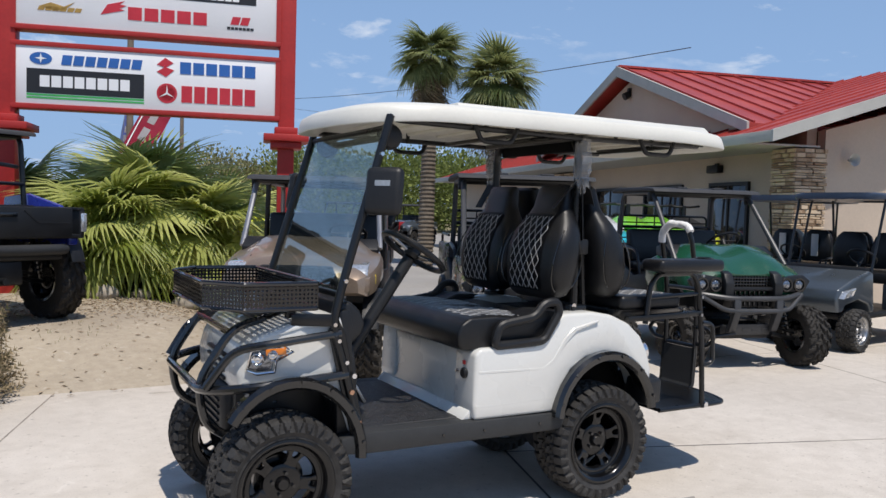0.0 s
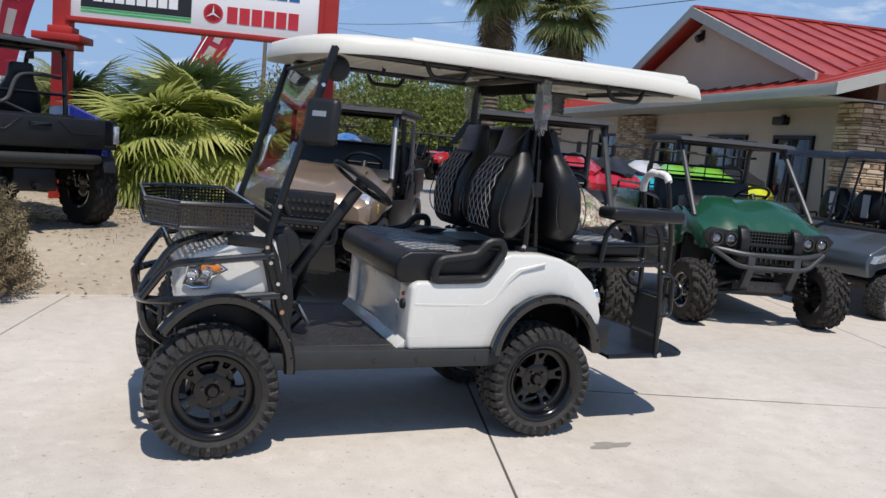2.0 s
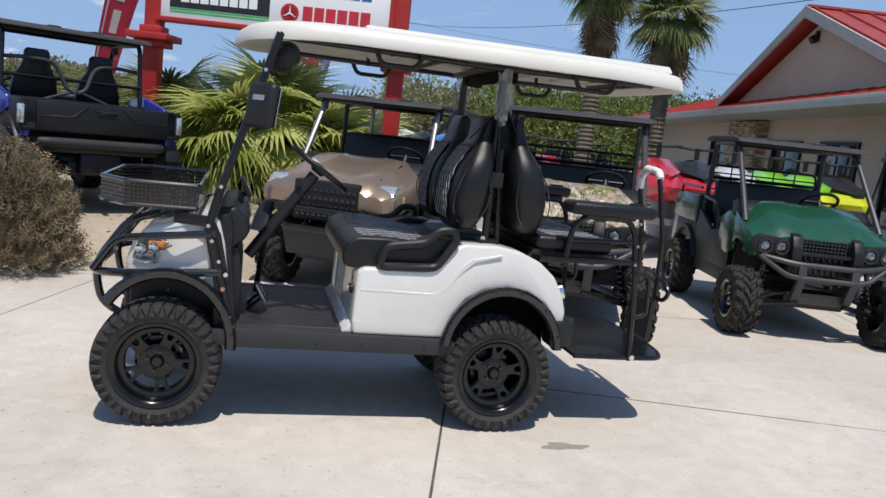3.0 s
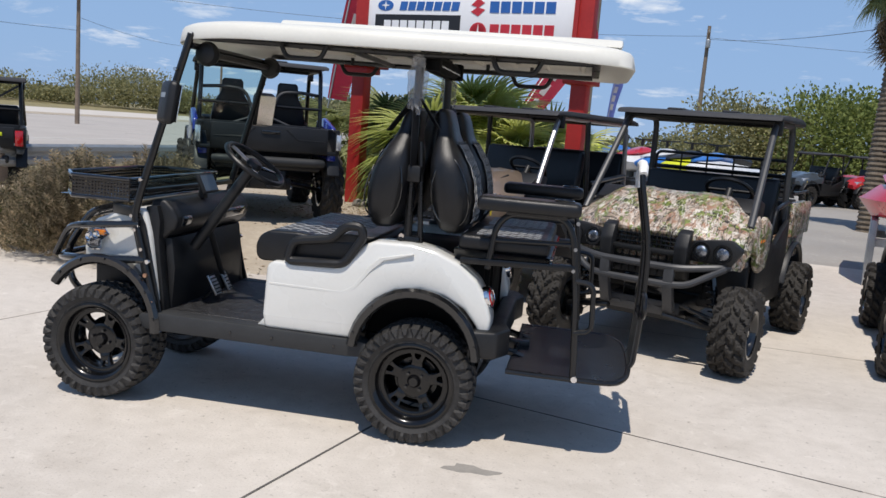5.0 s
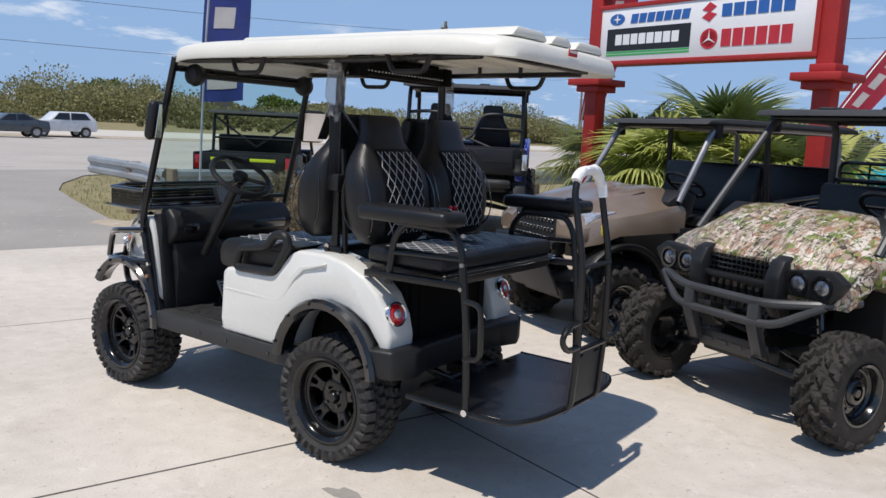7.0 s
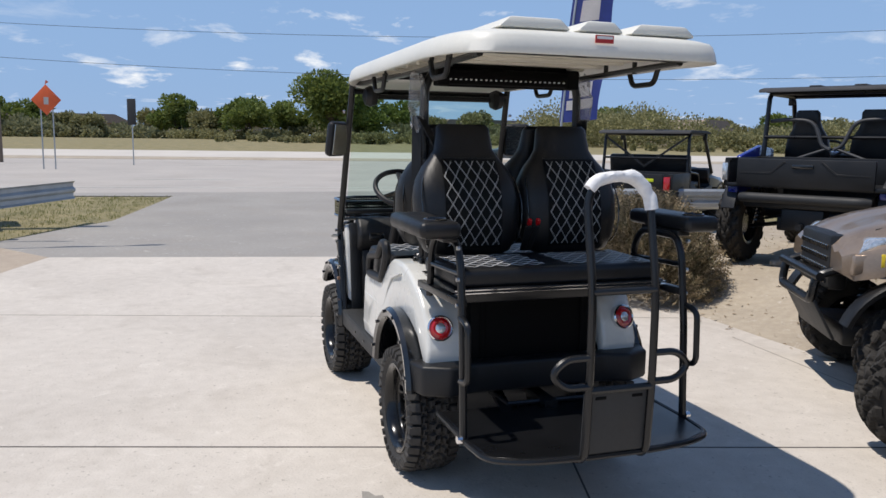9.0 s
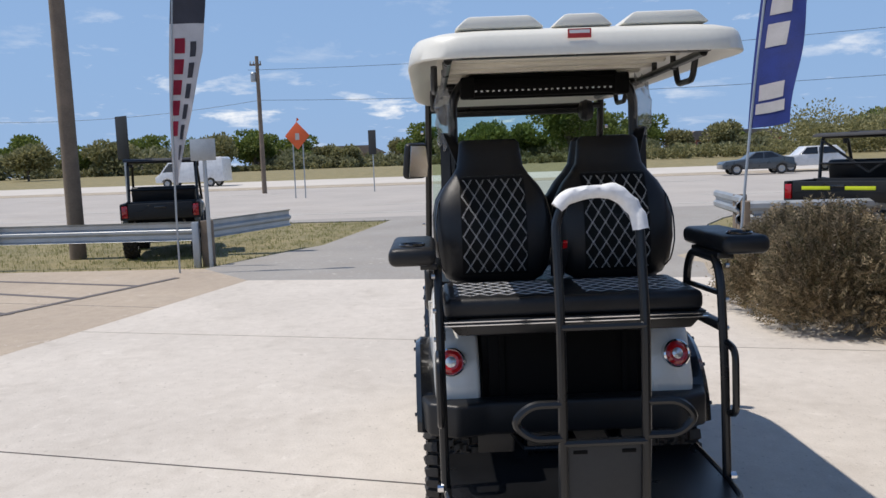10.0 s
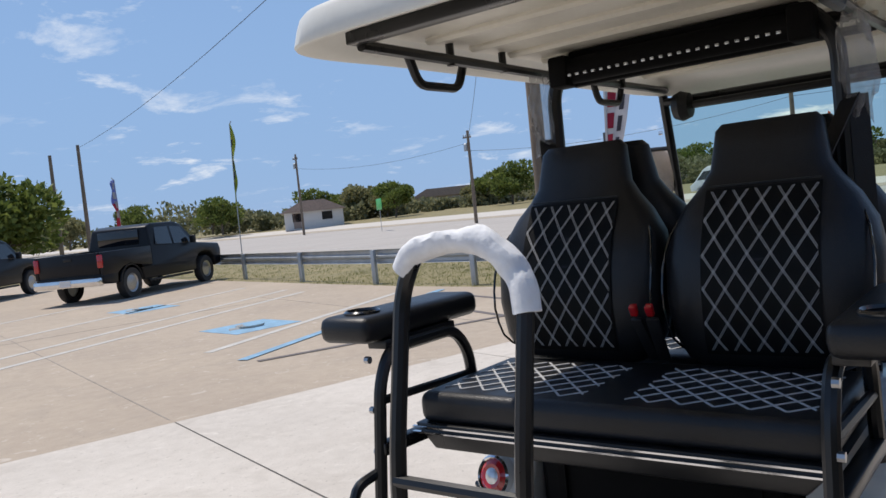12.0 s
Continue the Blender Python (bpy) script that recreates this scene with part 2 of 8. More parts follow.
def tube(points, r, bend=0.0, closed=False, seg=8, flat=1.0):
    """A round bar along a path."""
    pts = rounded(points, bend, closed)
    bm = bmesh.new()
    rings, k = [], len(pts)
    side = None
    for i, p in enumerate(pts):
        if closed:
            d = (pts[(i + 1) % k] - pts[i - 1]).normalized()
        else:
            d = (pts[min(i + 1, k - 1)] - pts[max(i - 1, 0)]).normalized()
        if side is None:
            side = d.orthogonal().normalized()
        side = (side - d * side.dot(d))
        if side.length < 1e-6:
            side = d.orthogonal()
        side.normalize()
        up = d.cross(side)
        rings.append([bm.verts.new(p + (side * math.cos(2 * math.pi * j / seg) + up * math.sin(2 * math.pi * j / seg) * flat) * r) for j in range(seg)])
    for i in range(k if closed else k - 1):
        a, b = rings[i], rings[(i + 1) % k]
        for j in range(seg):
            bm.faces.new((a[j], a[(j + 1) % seg], b[(j + 1) % seg], b[j]))
    if not closed:
        bm.faces.new(rings[0])
        bm.faces.new(rings[-1][::-1])
    return bm


def bar(a, b, w, h=None, bev=0.0):
    """A straight bar of rectangular section from a to b."""
    h = h or w
    a, b = Vector(a), Vector(b)
    d = b - a
    bm = box(-w / 2, w / 2, -h / 2, h / 2, 0, d.length, bev)
    bm.transform(Matrix.Translation(a) @ d.to_track_quat("Z", "Y").to_matrix().to_4x4())
    return bm


def lathe(profile, seg=32, m=None):
    """Turns (radius, height) points round z."""
    bm = bmesh.new()
    rings = []
    for r, h in profile:
        if r < 1e-6:
            rings.append([bm.verts.new((0, 0, h))])
        else:
            rings.append([bm.verts.new((r * math.cos(2 * math.pi * j / seg), r * math.sin(2 * math.pi * j / seg), h)) for j in range(seg)])
    for a, b in zip(rings, rings[1:]):
        for j in range(seg):
            q = (j + 1) % seg
            if len(a) == 1 and len(b) > 1:
                bm.faces.new((a[0], b[q], b[j]))
            elif len(b) == 1 and len(a) > 1:
                bm.faces.new((a[j], a[q], b[0]))
            elif len(a) > 1:
                bm.faces.new((a[j], a[q], b[q], b[j]))
    if m is not None:
        bm.transform(m)
    return bm


def cyl(a, b, r, seg=12, r2=None):
    a, b = Vector(a), Vector(b)
    d = b - a
    bm = bmesh.new()
    bmesh.ops.create_cone(bm, cap_ends=True, segments=seg, radius1=r, radius2=r if r2 is None else r2, depth=d.length)
    bm.transform(Matrix.Translation((a + b) / 2) @ d.to_track_quat("Z", "Y").to_matrix().to_4x4())
    return bm


def loft(rings, cap=True):
    """Skins closed rings of equal count."""
    bm = bmesh.new()
    vs = [[bm.verts.new(p) for p in ring] for ring in rings]
    k = len(vs[0])
    for a, b in zip(vs, vs[1:]):
        for j in range(k):
            bm.faces.new((a[j], a[(j + 1) % k], b[(j + 1) % k], b[j]))
    if cap:
        bm.faces.new(vs[0][::-1])
        bm.faces.new(vs[-1])
    return bm


def flip(bm):
    bm.transform(Matrix.Diagonal((1, -1, 1, 1)))
    bmesh.ops.reverse_faces(bm, faces=bm.faces)
    return bm


def mesh_of(verts, faces):
    bm = bmesh.new()
    vs = [bm.verts.new(v) for v in verts]
    for f in faces:
        bm.faces.new([vs[i] for i in f])
    return bm

# ---- ground, road, building ----
def sheet(x0, x1, y0, y1, nx, ny, height):
    bm = bmesh.new()
    grid = [[bm.verts.new((x0 + (x1 - x0) * i / nx, y0 + (y1 - y0) * j / ny, 0)) for j in range(ny + 1)] for i in range(nx + 1)]
    for col in grid:
        for v in col:
            v.co.z = height(v.co.x, v.co.y)
    for i in range(nx):
        for j in range(ny):
            bm.faces.new((grid[i][j], grid[i + 1][j], grid[i + 1][j + 1], grid[i][j + 1]))
    return bm


M["concrete"] = mat("concrete", (0.50, 0.452, 0.392), 0.85, scale=0.55, fine=9.0, color2=(0.66, 0.605, 0.535), bump=0.25, bump_scale=60, lo=0.3, hi=0.7)
M["concrete_tan"] = mat("concrete_tan", (0.36, 0.29, 0.22), 0.88, scale=0.45, fine=7.0, color2=(0.48, 0.40, 0.31), bump=0.25, bump_scale=60, lo=0.3, hi=0.7)
M["asphalt"] = mat("asphalt", (0.26, 0.243, 0.222), 0.9, scale=0.5, fine=30.0, color2=(0.37, 0.35, 0.32), bump=0.4, bump_scale=140, lo=0.3, hi=0.7)
M["road_grey"] = mat("road_grey", (0.37, 0.34, 0.31), 0.9, scale=0.35, fine=25.0, color2=(0.47, 0.435, 0.395), bump=0.3, bump_scale=140, lo=0.3, hi=0.7)
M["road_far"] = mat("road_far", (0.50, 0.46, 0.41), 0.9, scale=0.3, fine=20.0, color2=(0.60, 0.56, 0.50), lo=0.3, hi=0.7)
M["dirt"] = mat("dirt", (0.31, 0.255, 0.19), 0.95, scale=0.9, fine=14.0, color2=(0.48, 0.415, 0.32), bump=0.7, bump_scale=26, lo=0.3, hi=0.7)
M["grassy"] = mat("grassy", (0.15, 0.135, 0.055), 0.95, scale=1.2, fine=22.0, color2=(0.32, 0.265, 0.14), bump=0.8, bump_scale=45, lo=0.3, hi=0.7)
M["paint_white"] = mat("paint_white", (0.50, 0.48, 0.44), 0.8, var=0.12, scale=4, fine=30)
M["paint_blue"] = mat("paint_blue", (0.22, 0.38, 0.52), 0.8, var=0.2, scale=5, fine=30)
M["paint_dark"] = mat("paint_dark", (0.14, 0.125, 0.12), 0.9, var=0.15, scale=5)
M["joint"] = mat("joint", (0.10, 0.092, 0.082), 0.95, var=0.35, scale=8)
M["joint_worn"] = mat("joint_worn", (0.30, 0.265, 0.225), 0.95, var=0.3, scale=5)


def weathered(m, spot=0.55, strength=0.28, patch=2.2):
    """Blotches, specks and hairline soil marks over a pavement."""
    n, l = m.node_tree.nodes, m.node_tree.links
    b = n["Principled BSDF"]
    src = b.inputs["Base Color"].links[0].from_socket
    co = n.new("ShaderNodeTexCoord")
    def noise_band(scale, detail, lo, hi, dist=0.0):
        t = n.new("ShaderNodeTexNoise"); t.inputs["Scale"].default_value = scale; t.inputs["Detail"].default_value = detail; t.inputs["Distortion"].default_value = dist
        t.inputs["Roughness"].default_value = 0.65
        l.new(co.outputs["Object"], t.inputs["Vector"])
        r = n.new("ShaderNodeMapRange"); r.inputs[1].default_value, r.inputs[2].default_value = lo, hi
        l.new(t.outputs["Fac"], r.inputs[0])
        return r.outputs[0]
    last = src
    for sock, col, amt in ((noise_band(patch, 6, 0.50, 0.72, 0.6), (0.30, 0.255, 0.205), strength), (noise_band(26, 3, 0.62, 0.72), (0.20, 0.17, 0.14), spot), (noise_band(95, 2, 0.58, 0.70), (0.24, 0.21, 0.175), spot * 0.55), (noise_band(5.5, 8, 0.60, 0.70, 1.6), (0.78, 0.73, 0.66), 0.35)):
        k = n.new("ShaderNodeMath"); k.operation = "MULTIPLY"; k.inputs[1].default_value = amt
        l.new(sock, k.inputs[0])
        mx = n.new("ShaderNodeMix"); mx.data_type = "RGBA"
        l.new(k.outputs[0], mx.inputs["Factor"]); l.new(last, mx.inputs["A"]); mx.inputs["B"].default_value = (*col, 1)
        last = mx.outputs["Result"]
    l.new(last, b.inputs["Base Color"])


weathered(M["concrete"])
weathered(M["concrete_tan"], 0.5, 0.35)
weathered(M["dirt"], 0.55, 0.45, 1.3)
weathered(M["asphalt"], 0.3, 0.25, 0.7)
weathered(M["road_grey"], 0.2, 0.25, 0.4)


def mound(x, y):
    """Dirt island: zero at its edge, a low bank behind."""
    edge = 2.95 + 0.25 * math.sin(x * 0.9 + 0.6) + 0.10 * math.sin(x * 2.7)
    s = min(max((y - edge) / 1.9, 0), 1)
    e = min(max((x + 7.6) / 1.6, 0), 1) * min(max((0.9 - x) / 1.6, 0), 1) * min(max((10.2 - y) / 2.0, 0), 1)
    s, e = s * s * (3 - 2 * s), e * e * (3 - 2 * e)
    return 0.31 * s * e + 0.025 * noise.noise((x * 1.6, y * 1.6, 0)) * min(s * 4, 1)


ground = structure("ground", sheet(-420, 420, -420, 420, 12, 12, lambda x, y: -0.035), "grassy", "dry patchy grass verge and open field", category="ground")
pad = structure("pavement_pad", prism([(-6.75, -3.05), (-3.5, -4.0), (0.5, -5.2), (5.5, -6.8), (16, -7.0), (16, 7.4), (0.5, 8.6), (0.5, 3.0), (-5.45, 3.0)], -0.2, 0.0, axis="z"), "concrete", "pale sun-bleached concrete pad with narrow joints", smooth=0, category="pavement")
lot = structure("pavement_lot", prism([(-8.3, -4.1), (-6.75, -3.05), (-3.5, -4.0), (0.5, -5.2), (5.5, -6.8), (16, -7.0), (16, -34), (-15.8, -34), (-10.3, -14), (-9.1, -9.5), (-8.75, -7.6)], -0.2, -0.004, axis="z"), "concrete_tan", "tan stained concrete parking lot with faded lines", smooth=0, category="pavement")
drive = structure("road_drive", prism([(-19.5, -12), (-17.6, -1.6), (-15.6, -1.9), (-11.4, -2.62), (-10.1, -3.3), (-8.3, -4.1), (-6.75, -3.05), (-5.45, 3.0), (-5.85, 3.05), (-7.3, 3.46), (-9.2, 4.12), (-11, 4.76), (-12.8, 5.46), (-14.4, 6.4), (-16.5, 8.1), (-18.5, 12)], -0.2, -0.008, axis="z"), "asphalt", "weathered grey asphalt driveway apron", smooth=0, category="road")
yard = structure("pavement_yard", prism([(0.5, 8.6), (16, 7.4), (34, 6), (34, 46), (0.5, 46)], -0.2, -0.006, axis="z"), "asphalt", "grey asphalt yard behind the concrete pad", smooth=0, category="pavement")


# ---- highway, lines, joints ----
ROAD_M = pose(-18.3, 0, 0, 0, 0, -7.4)
road = structure("road_highway", moved(prism([(-33, -400), (0, -400), (0, 400), (-33, 400)], -0.2, -0.012, axis="z"), ROAD_M), "road_grey", "wide pale grey highway with white lane lines", smooth=0, category="road")
def bank(x):
    """Height across the highway: median, far carriageway, then a rising grass bank; x runs along the road's own axis."""
    out = 0.0
    for x0, x1, dz in ((-33, -36, .10), (-36, -46, .26), (-46, -62, .45), (-62, -82, .30)):
        out += dz * min(max((x0 - x) / (x0 - x1), 0), 1)
    return out


def cross_strip(stations):
    """A long sheet along the highway through the given cross stations."""
    return moved(loft([[(x, -400, bank(x)) for x in stations] + [(stations[-1], -400, -.2), (stations[0], -400, -.2)], [(x, 400, bank(x)) for x in stations] + [(stations[-1], 400, -.2), (stations[0], 400, -.2)]]), ROAD_M)


median = structure("ground_median", cross_strip([-33, -34.5, -36]), "dirt", "narrow dirt median between the carriageways", smooth=0, category="median")
far_road = structure("road_far", cross_strip([-36, -41, -46]), "road_far", "pale tan-grey far carriageway", smooth=0, category="road")
far_bank = structure("ground_bank", cross_strip([-46, -50, -54, -58, -62, -67, -72, -77, -82, -120, -180, -300]), "grassy", "dry olive grass bank across the highway", smooth=40, category="ground")
lane_bm = moved(box(-2.9, -2.7, -300, 300, -0.012, -0.006), ROAD_M)
lanes = structure("road_edge_line", lane_bm, "paint_white", "worn white edge line", smooth=0, category="road marking")
lane0 = None
for off in (-7.5, -22.5):
    for k in range(-9, 10):
        m = ROAD_M @ Matrix.Translation((off, k * 12.2 - 2, 0))
        if lane0 is None:
            lane0 = tagged(finish(box(-.09, .09, -1.9, 1.9, -.012, -.006), "road_dash", "paint_white", None, "", 0), "worn white lane dash on the highway", "road marking", "lane dashes", "structure")
            lane0.matrix_basis = m
        else:
            copy_thing(lane0, m)

def stripe(name, a, b, w, material, label, z=0.0, group=""):
    a, b = Vector((*a, 0)), Vector((*b, 0))
    d = (b - a).normalized()
    n = Vector((-d.y, d.x, 0)) * w / 2
    bm = bmesh.new()
    lo = [bm.verts.new(p + Vector((0, 0, z - .003))) for p in (a - n, b - n, b + n, a + n)]
    hi = [bm.verts.new(p + Vector((0, 0, z))) for p in (a - n, b - n, b + n, a + n)]
    bm.faces.new(lo[::-1]); bm.faces.new(hi)
    for i in range(4):
        bm.faces.new((lo[i], lo[(i + 1) % 4], hi[(i + 1) % 4], hi[i]))
    return tagged(finish(bm, name, material, None, "", 0), label, "ground marking", group, "structure")

# saw cuts in the pad: two open ones, the others worn faint
for a, b, w, c in (((-.70, -4.83), (1.62, 3.0), .013, "joint"), ((-3.55, -3.98), (-1.55, 3.0), .011, "joint_worn"), ((.83, .37), (3.0, -.30), .010, "joint"), ((3.0, -.30), (12, -3.0), .010, "joint_worn"),
                   ((1.62, 3.0), (4.6, 14), .011, "joint"), ((3.3, -6.2), (6.9, 6.4), .010, "joint_worn"), ((-.9, 2.75), (9.0, 2.05), .010, "joint_worn"), ((8.3, -6.9), (12.0, 6), .010, "joint_worn")):
    stripe("pavement_joint", a, b, w, c, "dark saw-cut joint in the concrete", .0015, "saw-cut joints")
for a, b in (((-.74, -4.97), (-4.02, -16.1)), ((-4.8, -3.6), (-8.1, -13)), ((4.6, -6.7), (1.0, -22)), ((-8.2, -11.5), (9, -15.5))):
    stripe("pavement_joint", a, b, .014, "joint_worn", "dark joint in the tan parking lot", -.0015, "saw-cut joints")
# parking marks
stripe("parking_line", (-2.72, -6.53), (-8.42, -8.05), .14, "paint_blue", "faded blue accessible-bay line", .007, "parking lines")
for a, b in (((-2.72, -6.26), (-7.3, -4.2)), ((-3.88, -5.66), (-4.42, -6.82)), ((-4.72, -5.28), (-5.75, -7.16)), ((-5.67, -4.86), (-6.92, -7.42)), ((-6.62, -4.50), (-7.96, -7.66))):
    stripe("parking_hatch", a, b, .10, "paint_dark", "dark hatch line in the parking lot", .004 if a == (-2.72, -6.26) else .0, "hatch lines")
for a, b in (((-1.5, -10.0), (-8.6, -11.9)), ((-1.9, -11.0), (-9.0, -12.9)), ((-3.0, -7.55), (-8.4, -8.95)), ((-2.4, -13.2), (-9.6, -15.1)), ((-3.0, -16.4), (-10.2, -18.3))):
    stripe("parking_line", a, b, .13, "paint_white", "worn white parking-bay line", .0, "parking lines")
for cx, cy in ((-4.72, -8.85), (-6.4, -14.4)):
    sq = moved(box(-.55, .55, -.55, .55, -.003, 0), pose(cx, cy, 0, 0, 0, -8))
    bay = tagged(finish(sq, "accessible_mark", "paint_blue", None, "", 0), "faded blue accessible parking square with white mark", "ground marking", "accessible marks", "structure")
    part("mark_symbol", moved(join(tube([(.2 * math.cos(k * .5), .2 * math.sin(k * .5), .002) for k in range(9)], .035, flat=.1), tube([(-.05, .1, .002), (-.05, .38, .002)], .035, flat=.1)), pose(cx, cy, .001, 0, 0, -98)), "paint_white", bay)
stain = finish(prism([(1.19 + .13 * math.cos(a * .52) * (1 + .3 * math.sin(a * 2.1)), -.72 + .045 * math.sin(a * .52) * (1 + .35 * math.cos(a * 1.7))) for a in range(12)], -.001, .0012, axis="z"), "pavement_stain", mat("stain", (.29, .27, .24), .8, var=.15, scale=12), None, "", 0)
tagged(stain, "small dark damp stain on the concrete", "stain", kind="structure")
# dirt island with its bank
island = structure("ground_island", sheet(-7.8, 1.1, 2.4, 10.4, 96, 90, lambda x, y: mound(x, y) + (.006 if mound(x, y) > .004 else -.02)), "dirt", "bare sandy dirt bank behind the concrete", category="ground")

# ---- the red-roofed shop ----
M["stucco"] = mat("stucco", (.52, .43, .34), .9, var=.07, scale=1.2, fine=30, bump=.35, bump_scale=90)
M["fascia"] = mat("fascia", (.47, .46, .42), .7, var=.08, scale=4)
M["red_metal"] = mat("red_metal", (.36, .045, .035), .42, metal=.15, var=.14, scale=.9, fine=8, color2=(.48, .085, .065), bump=.05, bump_scale=20)
M["stone"] = mat("stone", (.30, .20, .12), .9, color2=(.62, .49, .34), scale=7, fine=40, bump=.7, bump_scale=22, per_object=.5)
M["mortar"] = mat("mortar", (.27, .24, .20), .95, var=.1)
shop = thing("shop_building", "single-storey beige stucco shop with a red metal roof", "building", pose(9.0, 5.55, 0, 0, 0, -14.5))
wall_l = part("wall", box(1.25, 1.45, .30, 22, 0, 3.3), "stucco", shop)
wall_f = part("wall", prism([(1.45, 0), (13.0, 0), (13.0, 2.85), (7.2, 4.65), (1.45, 3.05)], .08, .28), "stucco", shop)
part("wall", box(1.45, 13, 21.8, 22, 0, 3.0), "stucco", shop)
part("wall", box(12.8, 13, .28, 21.8, 0, 3.0), "stucco", shop)
slope = lambda x: 2.80 + .325 * (x + .05)
roofl = part("roof", prism([(-.05, 2.78), (7.2, slope(7.2) - .02), (14.4, 2.78), (14.4, 2.90), (7.2, slope(7.2) + .10), (-.05, 2.90)], -.55, 22.5), "red_metal", shop, "red standing-seam metal roof", smooth=0)
seam0 = None
def seam(a, b, parent):
    return part("roof_seam", bar(a, b, .035, .05), "red_metal", parent, smooth=0)
for k in range(36):
    y = -.40 + k * .63
    if seam0 is None:
        seam0 = seam((-.03, 0, slope(-.03) + .105), (7.2, 0, slope(7.2) + .105), roofl)
        seam0.location.y = y
    else:
        shared("roof_seam", seam0, roofl, Matrix.Translation((0, y, 0)))
part("fascia", box(-.10, -.045, -.57, 22.5, 2.74, 2.92, .006), "fascia", shop, "grey painted eave board and gutter")
part("rake_board", prism([(-.10, 2.73), (7.2, slope(7.2) - .07), (7.2, slope(7.2) + .11), (-.10, 2.92)], -.62, -.55), "fascia", shop)
part("soffit", box(-.05, 1.30, .02, 22, 2.74, 2.77), "fascia", shop)
# cross gable
GX, GY, GH, GZ, GA = .55, 6.25, 5.3, 3.12, 4.98
gab = part("gable_wall", prism([(GY - GH + .35, GZ), (GY, GA - .20), (GY + GH - .35, GZ)], GX + .35, GX + .55, axis="x"), "stucco", shop)
for s in (-1, 1):
    rp = prism([(GY - s * .0, GA), (GY - s * GH, GZ), (GY - s * GH, GZ + .10), (GY, GA + .10)], GX, GX + 7.5, axis="x")
    gr = part("gable_roof", rp, "red_metal", shop, "red standing-seam cross gable", smooth=0)
    for k in range(12):
        x = GX + .10 + k * .60
        seam((x, GY, GA + .115), (x, GY - s * GH, GZ + .115), gr)
    part("gable_board", prism([(GY, GA - .12), (GY - s * GH, GZ - .08), (GY - s * GH, GZ + .12), (GY, GA + .12)], GX - .05, GX, axis="x"), "fascia", shop)
part("ridge_cap", bar((GX - .02, GY, GA + .12), (GX + 7.5, GY, GA + .12), .22, .05), "red_metal", shop, smooth=0)
part("flood_lamp", join(cyl((GX + .30, GY, 4.45), (GX + .18, GY, 4.38), .09, 12), box(GX + .28, GX + .36, GY - .05, GY + .05, 4.4, 4.6)), "black_plastic", shop)
part("wall_lamp", join(box(1.10, 1.25, 2.75, 3.15, 2.42, 2.58, .02), box(1.2, 1.26, 2.9, 3.0, 2.5, 2.62)), "black_plastic", shop)
part("horn_speaker", lathe([(.02, 0), (.05, .1), (.11, .16)], 16, pose(1.9, .05, 2.55, 90, 0, 0)), "fascia", shop)
for y0, y1, z0, z1 in ((1.9, 3.1, .15, 2.15), (4.3, 5.9, .75, 2.15), (7.0, 8.6, .75, 2.15), (12.0, 13.6, .75, 2.15)):
    win = part("window", box(1.215, 1.255, y0, y1, z0, z1, .004), "window_dark", shop, "dark reflecting shop window")
    part("window_frame", join(box(1.19, 1.26, y0 - .07, y0, z0 - .07, z1 + .07), box(1.19, 1.26, y1, y1 + .07, z0 - .07, z1 + .07), box(1.19, 1.26, y0, y1, z1, z1 + .07), box(1.19, 1.26, y0, y1, z0 - .07, z0), box(1.20, 1.26, (y0 + y1) / 2 - .025, (y0 + y1) / 2 + .025, z0, z1)), "black_plastic", win)
rng = random.Random(7)
def stone_pier(x0, x1, y0, y1, z1):
    core = part("stone_pier", box(x0 + .03, x1 - .03, y0 + .03, y1 - .03, 0, z1), "mortar", shop, "pier faced with stacked ledge stone")
    z = 0.02
    while z < z1 - .04:
        h = rng.uniform(.035, .085)
        for face in ("x", "y"):
            a, e = (y0, y1) if face == "x" else (x0, x1)
            p = a
            while p < e - .02:
                w = min(rng.uniform(.12, .36), e - p)
                o = rng.uniform(0, .035)
                bm = box(x0 - o, x0 + .06, p + .006, p + w - .006, z, z + h - .012, .008, 1) if face == "x" else box(p + .006, p + w - .006, y0 - o, y0 + .06, z, z + h - .012, .008, 1)
                part("stone", bm, "stone", core, smooth=0)
                p += w
        z += h
stone_pier(.80, 1.42, -.02, .62, 2.70)
stone_pier(.95, 1.35, 9.2, 11.4, 2.68)

# ---- the pylon sign ----
M["sign_red"] = mat("sign_red", (.40, .022, .018), .5, var=.14, scale=3, fine=25, bump=.05)
M["sign_white"] = mat("sign_white", (.86, .86, .86), .35, var=.03, scale=2)
M["ink_blue"] = mat("ink_blue", (.03, .13, .42), .4, var=.08)
M["ink_red"] = mat("ink_red", (.55, .03, .045), .4, var=.08)
M["ink_black"] = mat("ink_black", (.018, .018, .02), .4, var=.1)
M["ink_green"] = mat("ink_green", (.06, .42, .10), .4, var=.08)
M["ink_gold"] = mat("ink_gold", (.42, .26, .06), .5, var=.15)
pylon = thing("pylon_sign", "white dealer sign boards between two red columns", "sign", pose(-.27, 7.15, 0, 0, 0, -15.5))
for x in (-1.66, 1.71):
    colm = part("column", box(x - .105, x + .105, -.105, .105, 0.0, 6.4, .006), "sign_red", pylon, "red square steel column")
    part("column_cap", join(box(x - .29, x + .29, -.29, .29, 2.33, 2.42, .01), box(x - .20, x + .20, -.20, .20, 2.24, 2.33, .01), box(x - .15, x + .15, -.15, .15, 2.42, 2.52, .01)), "sign_red", colm)
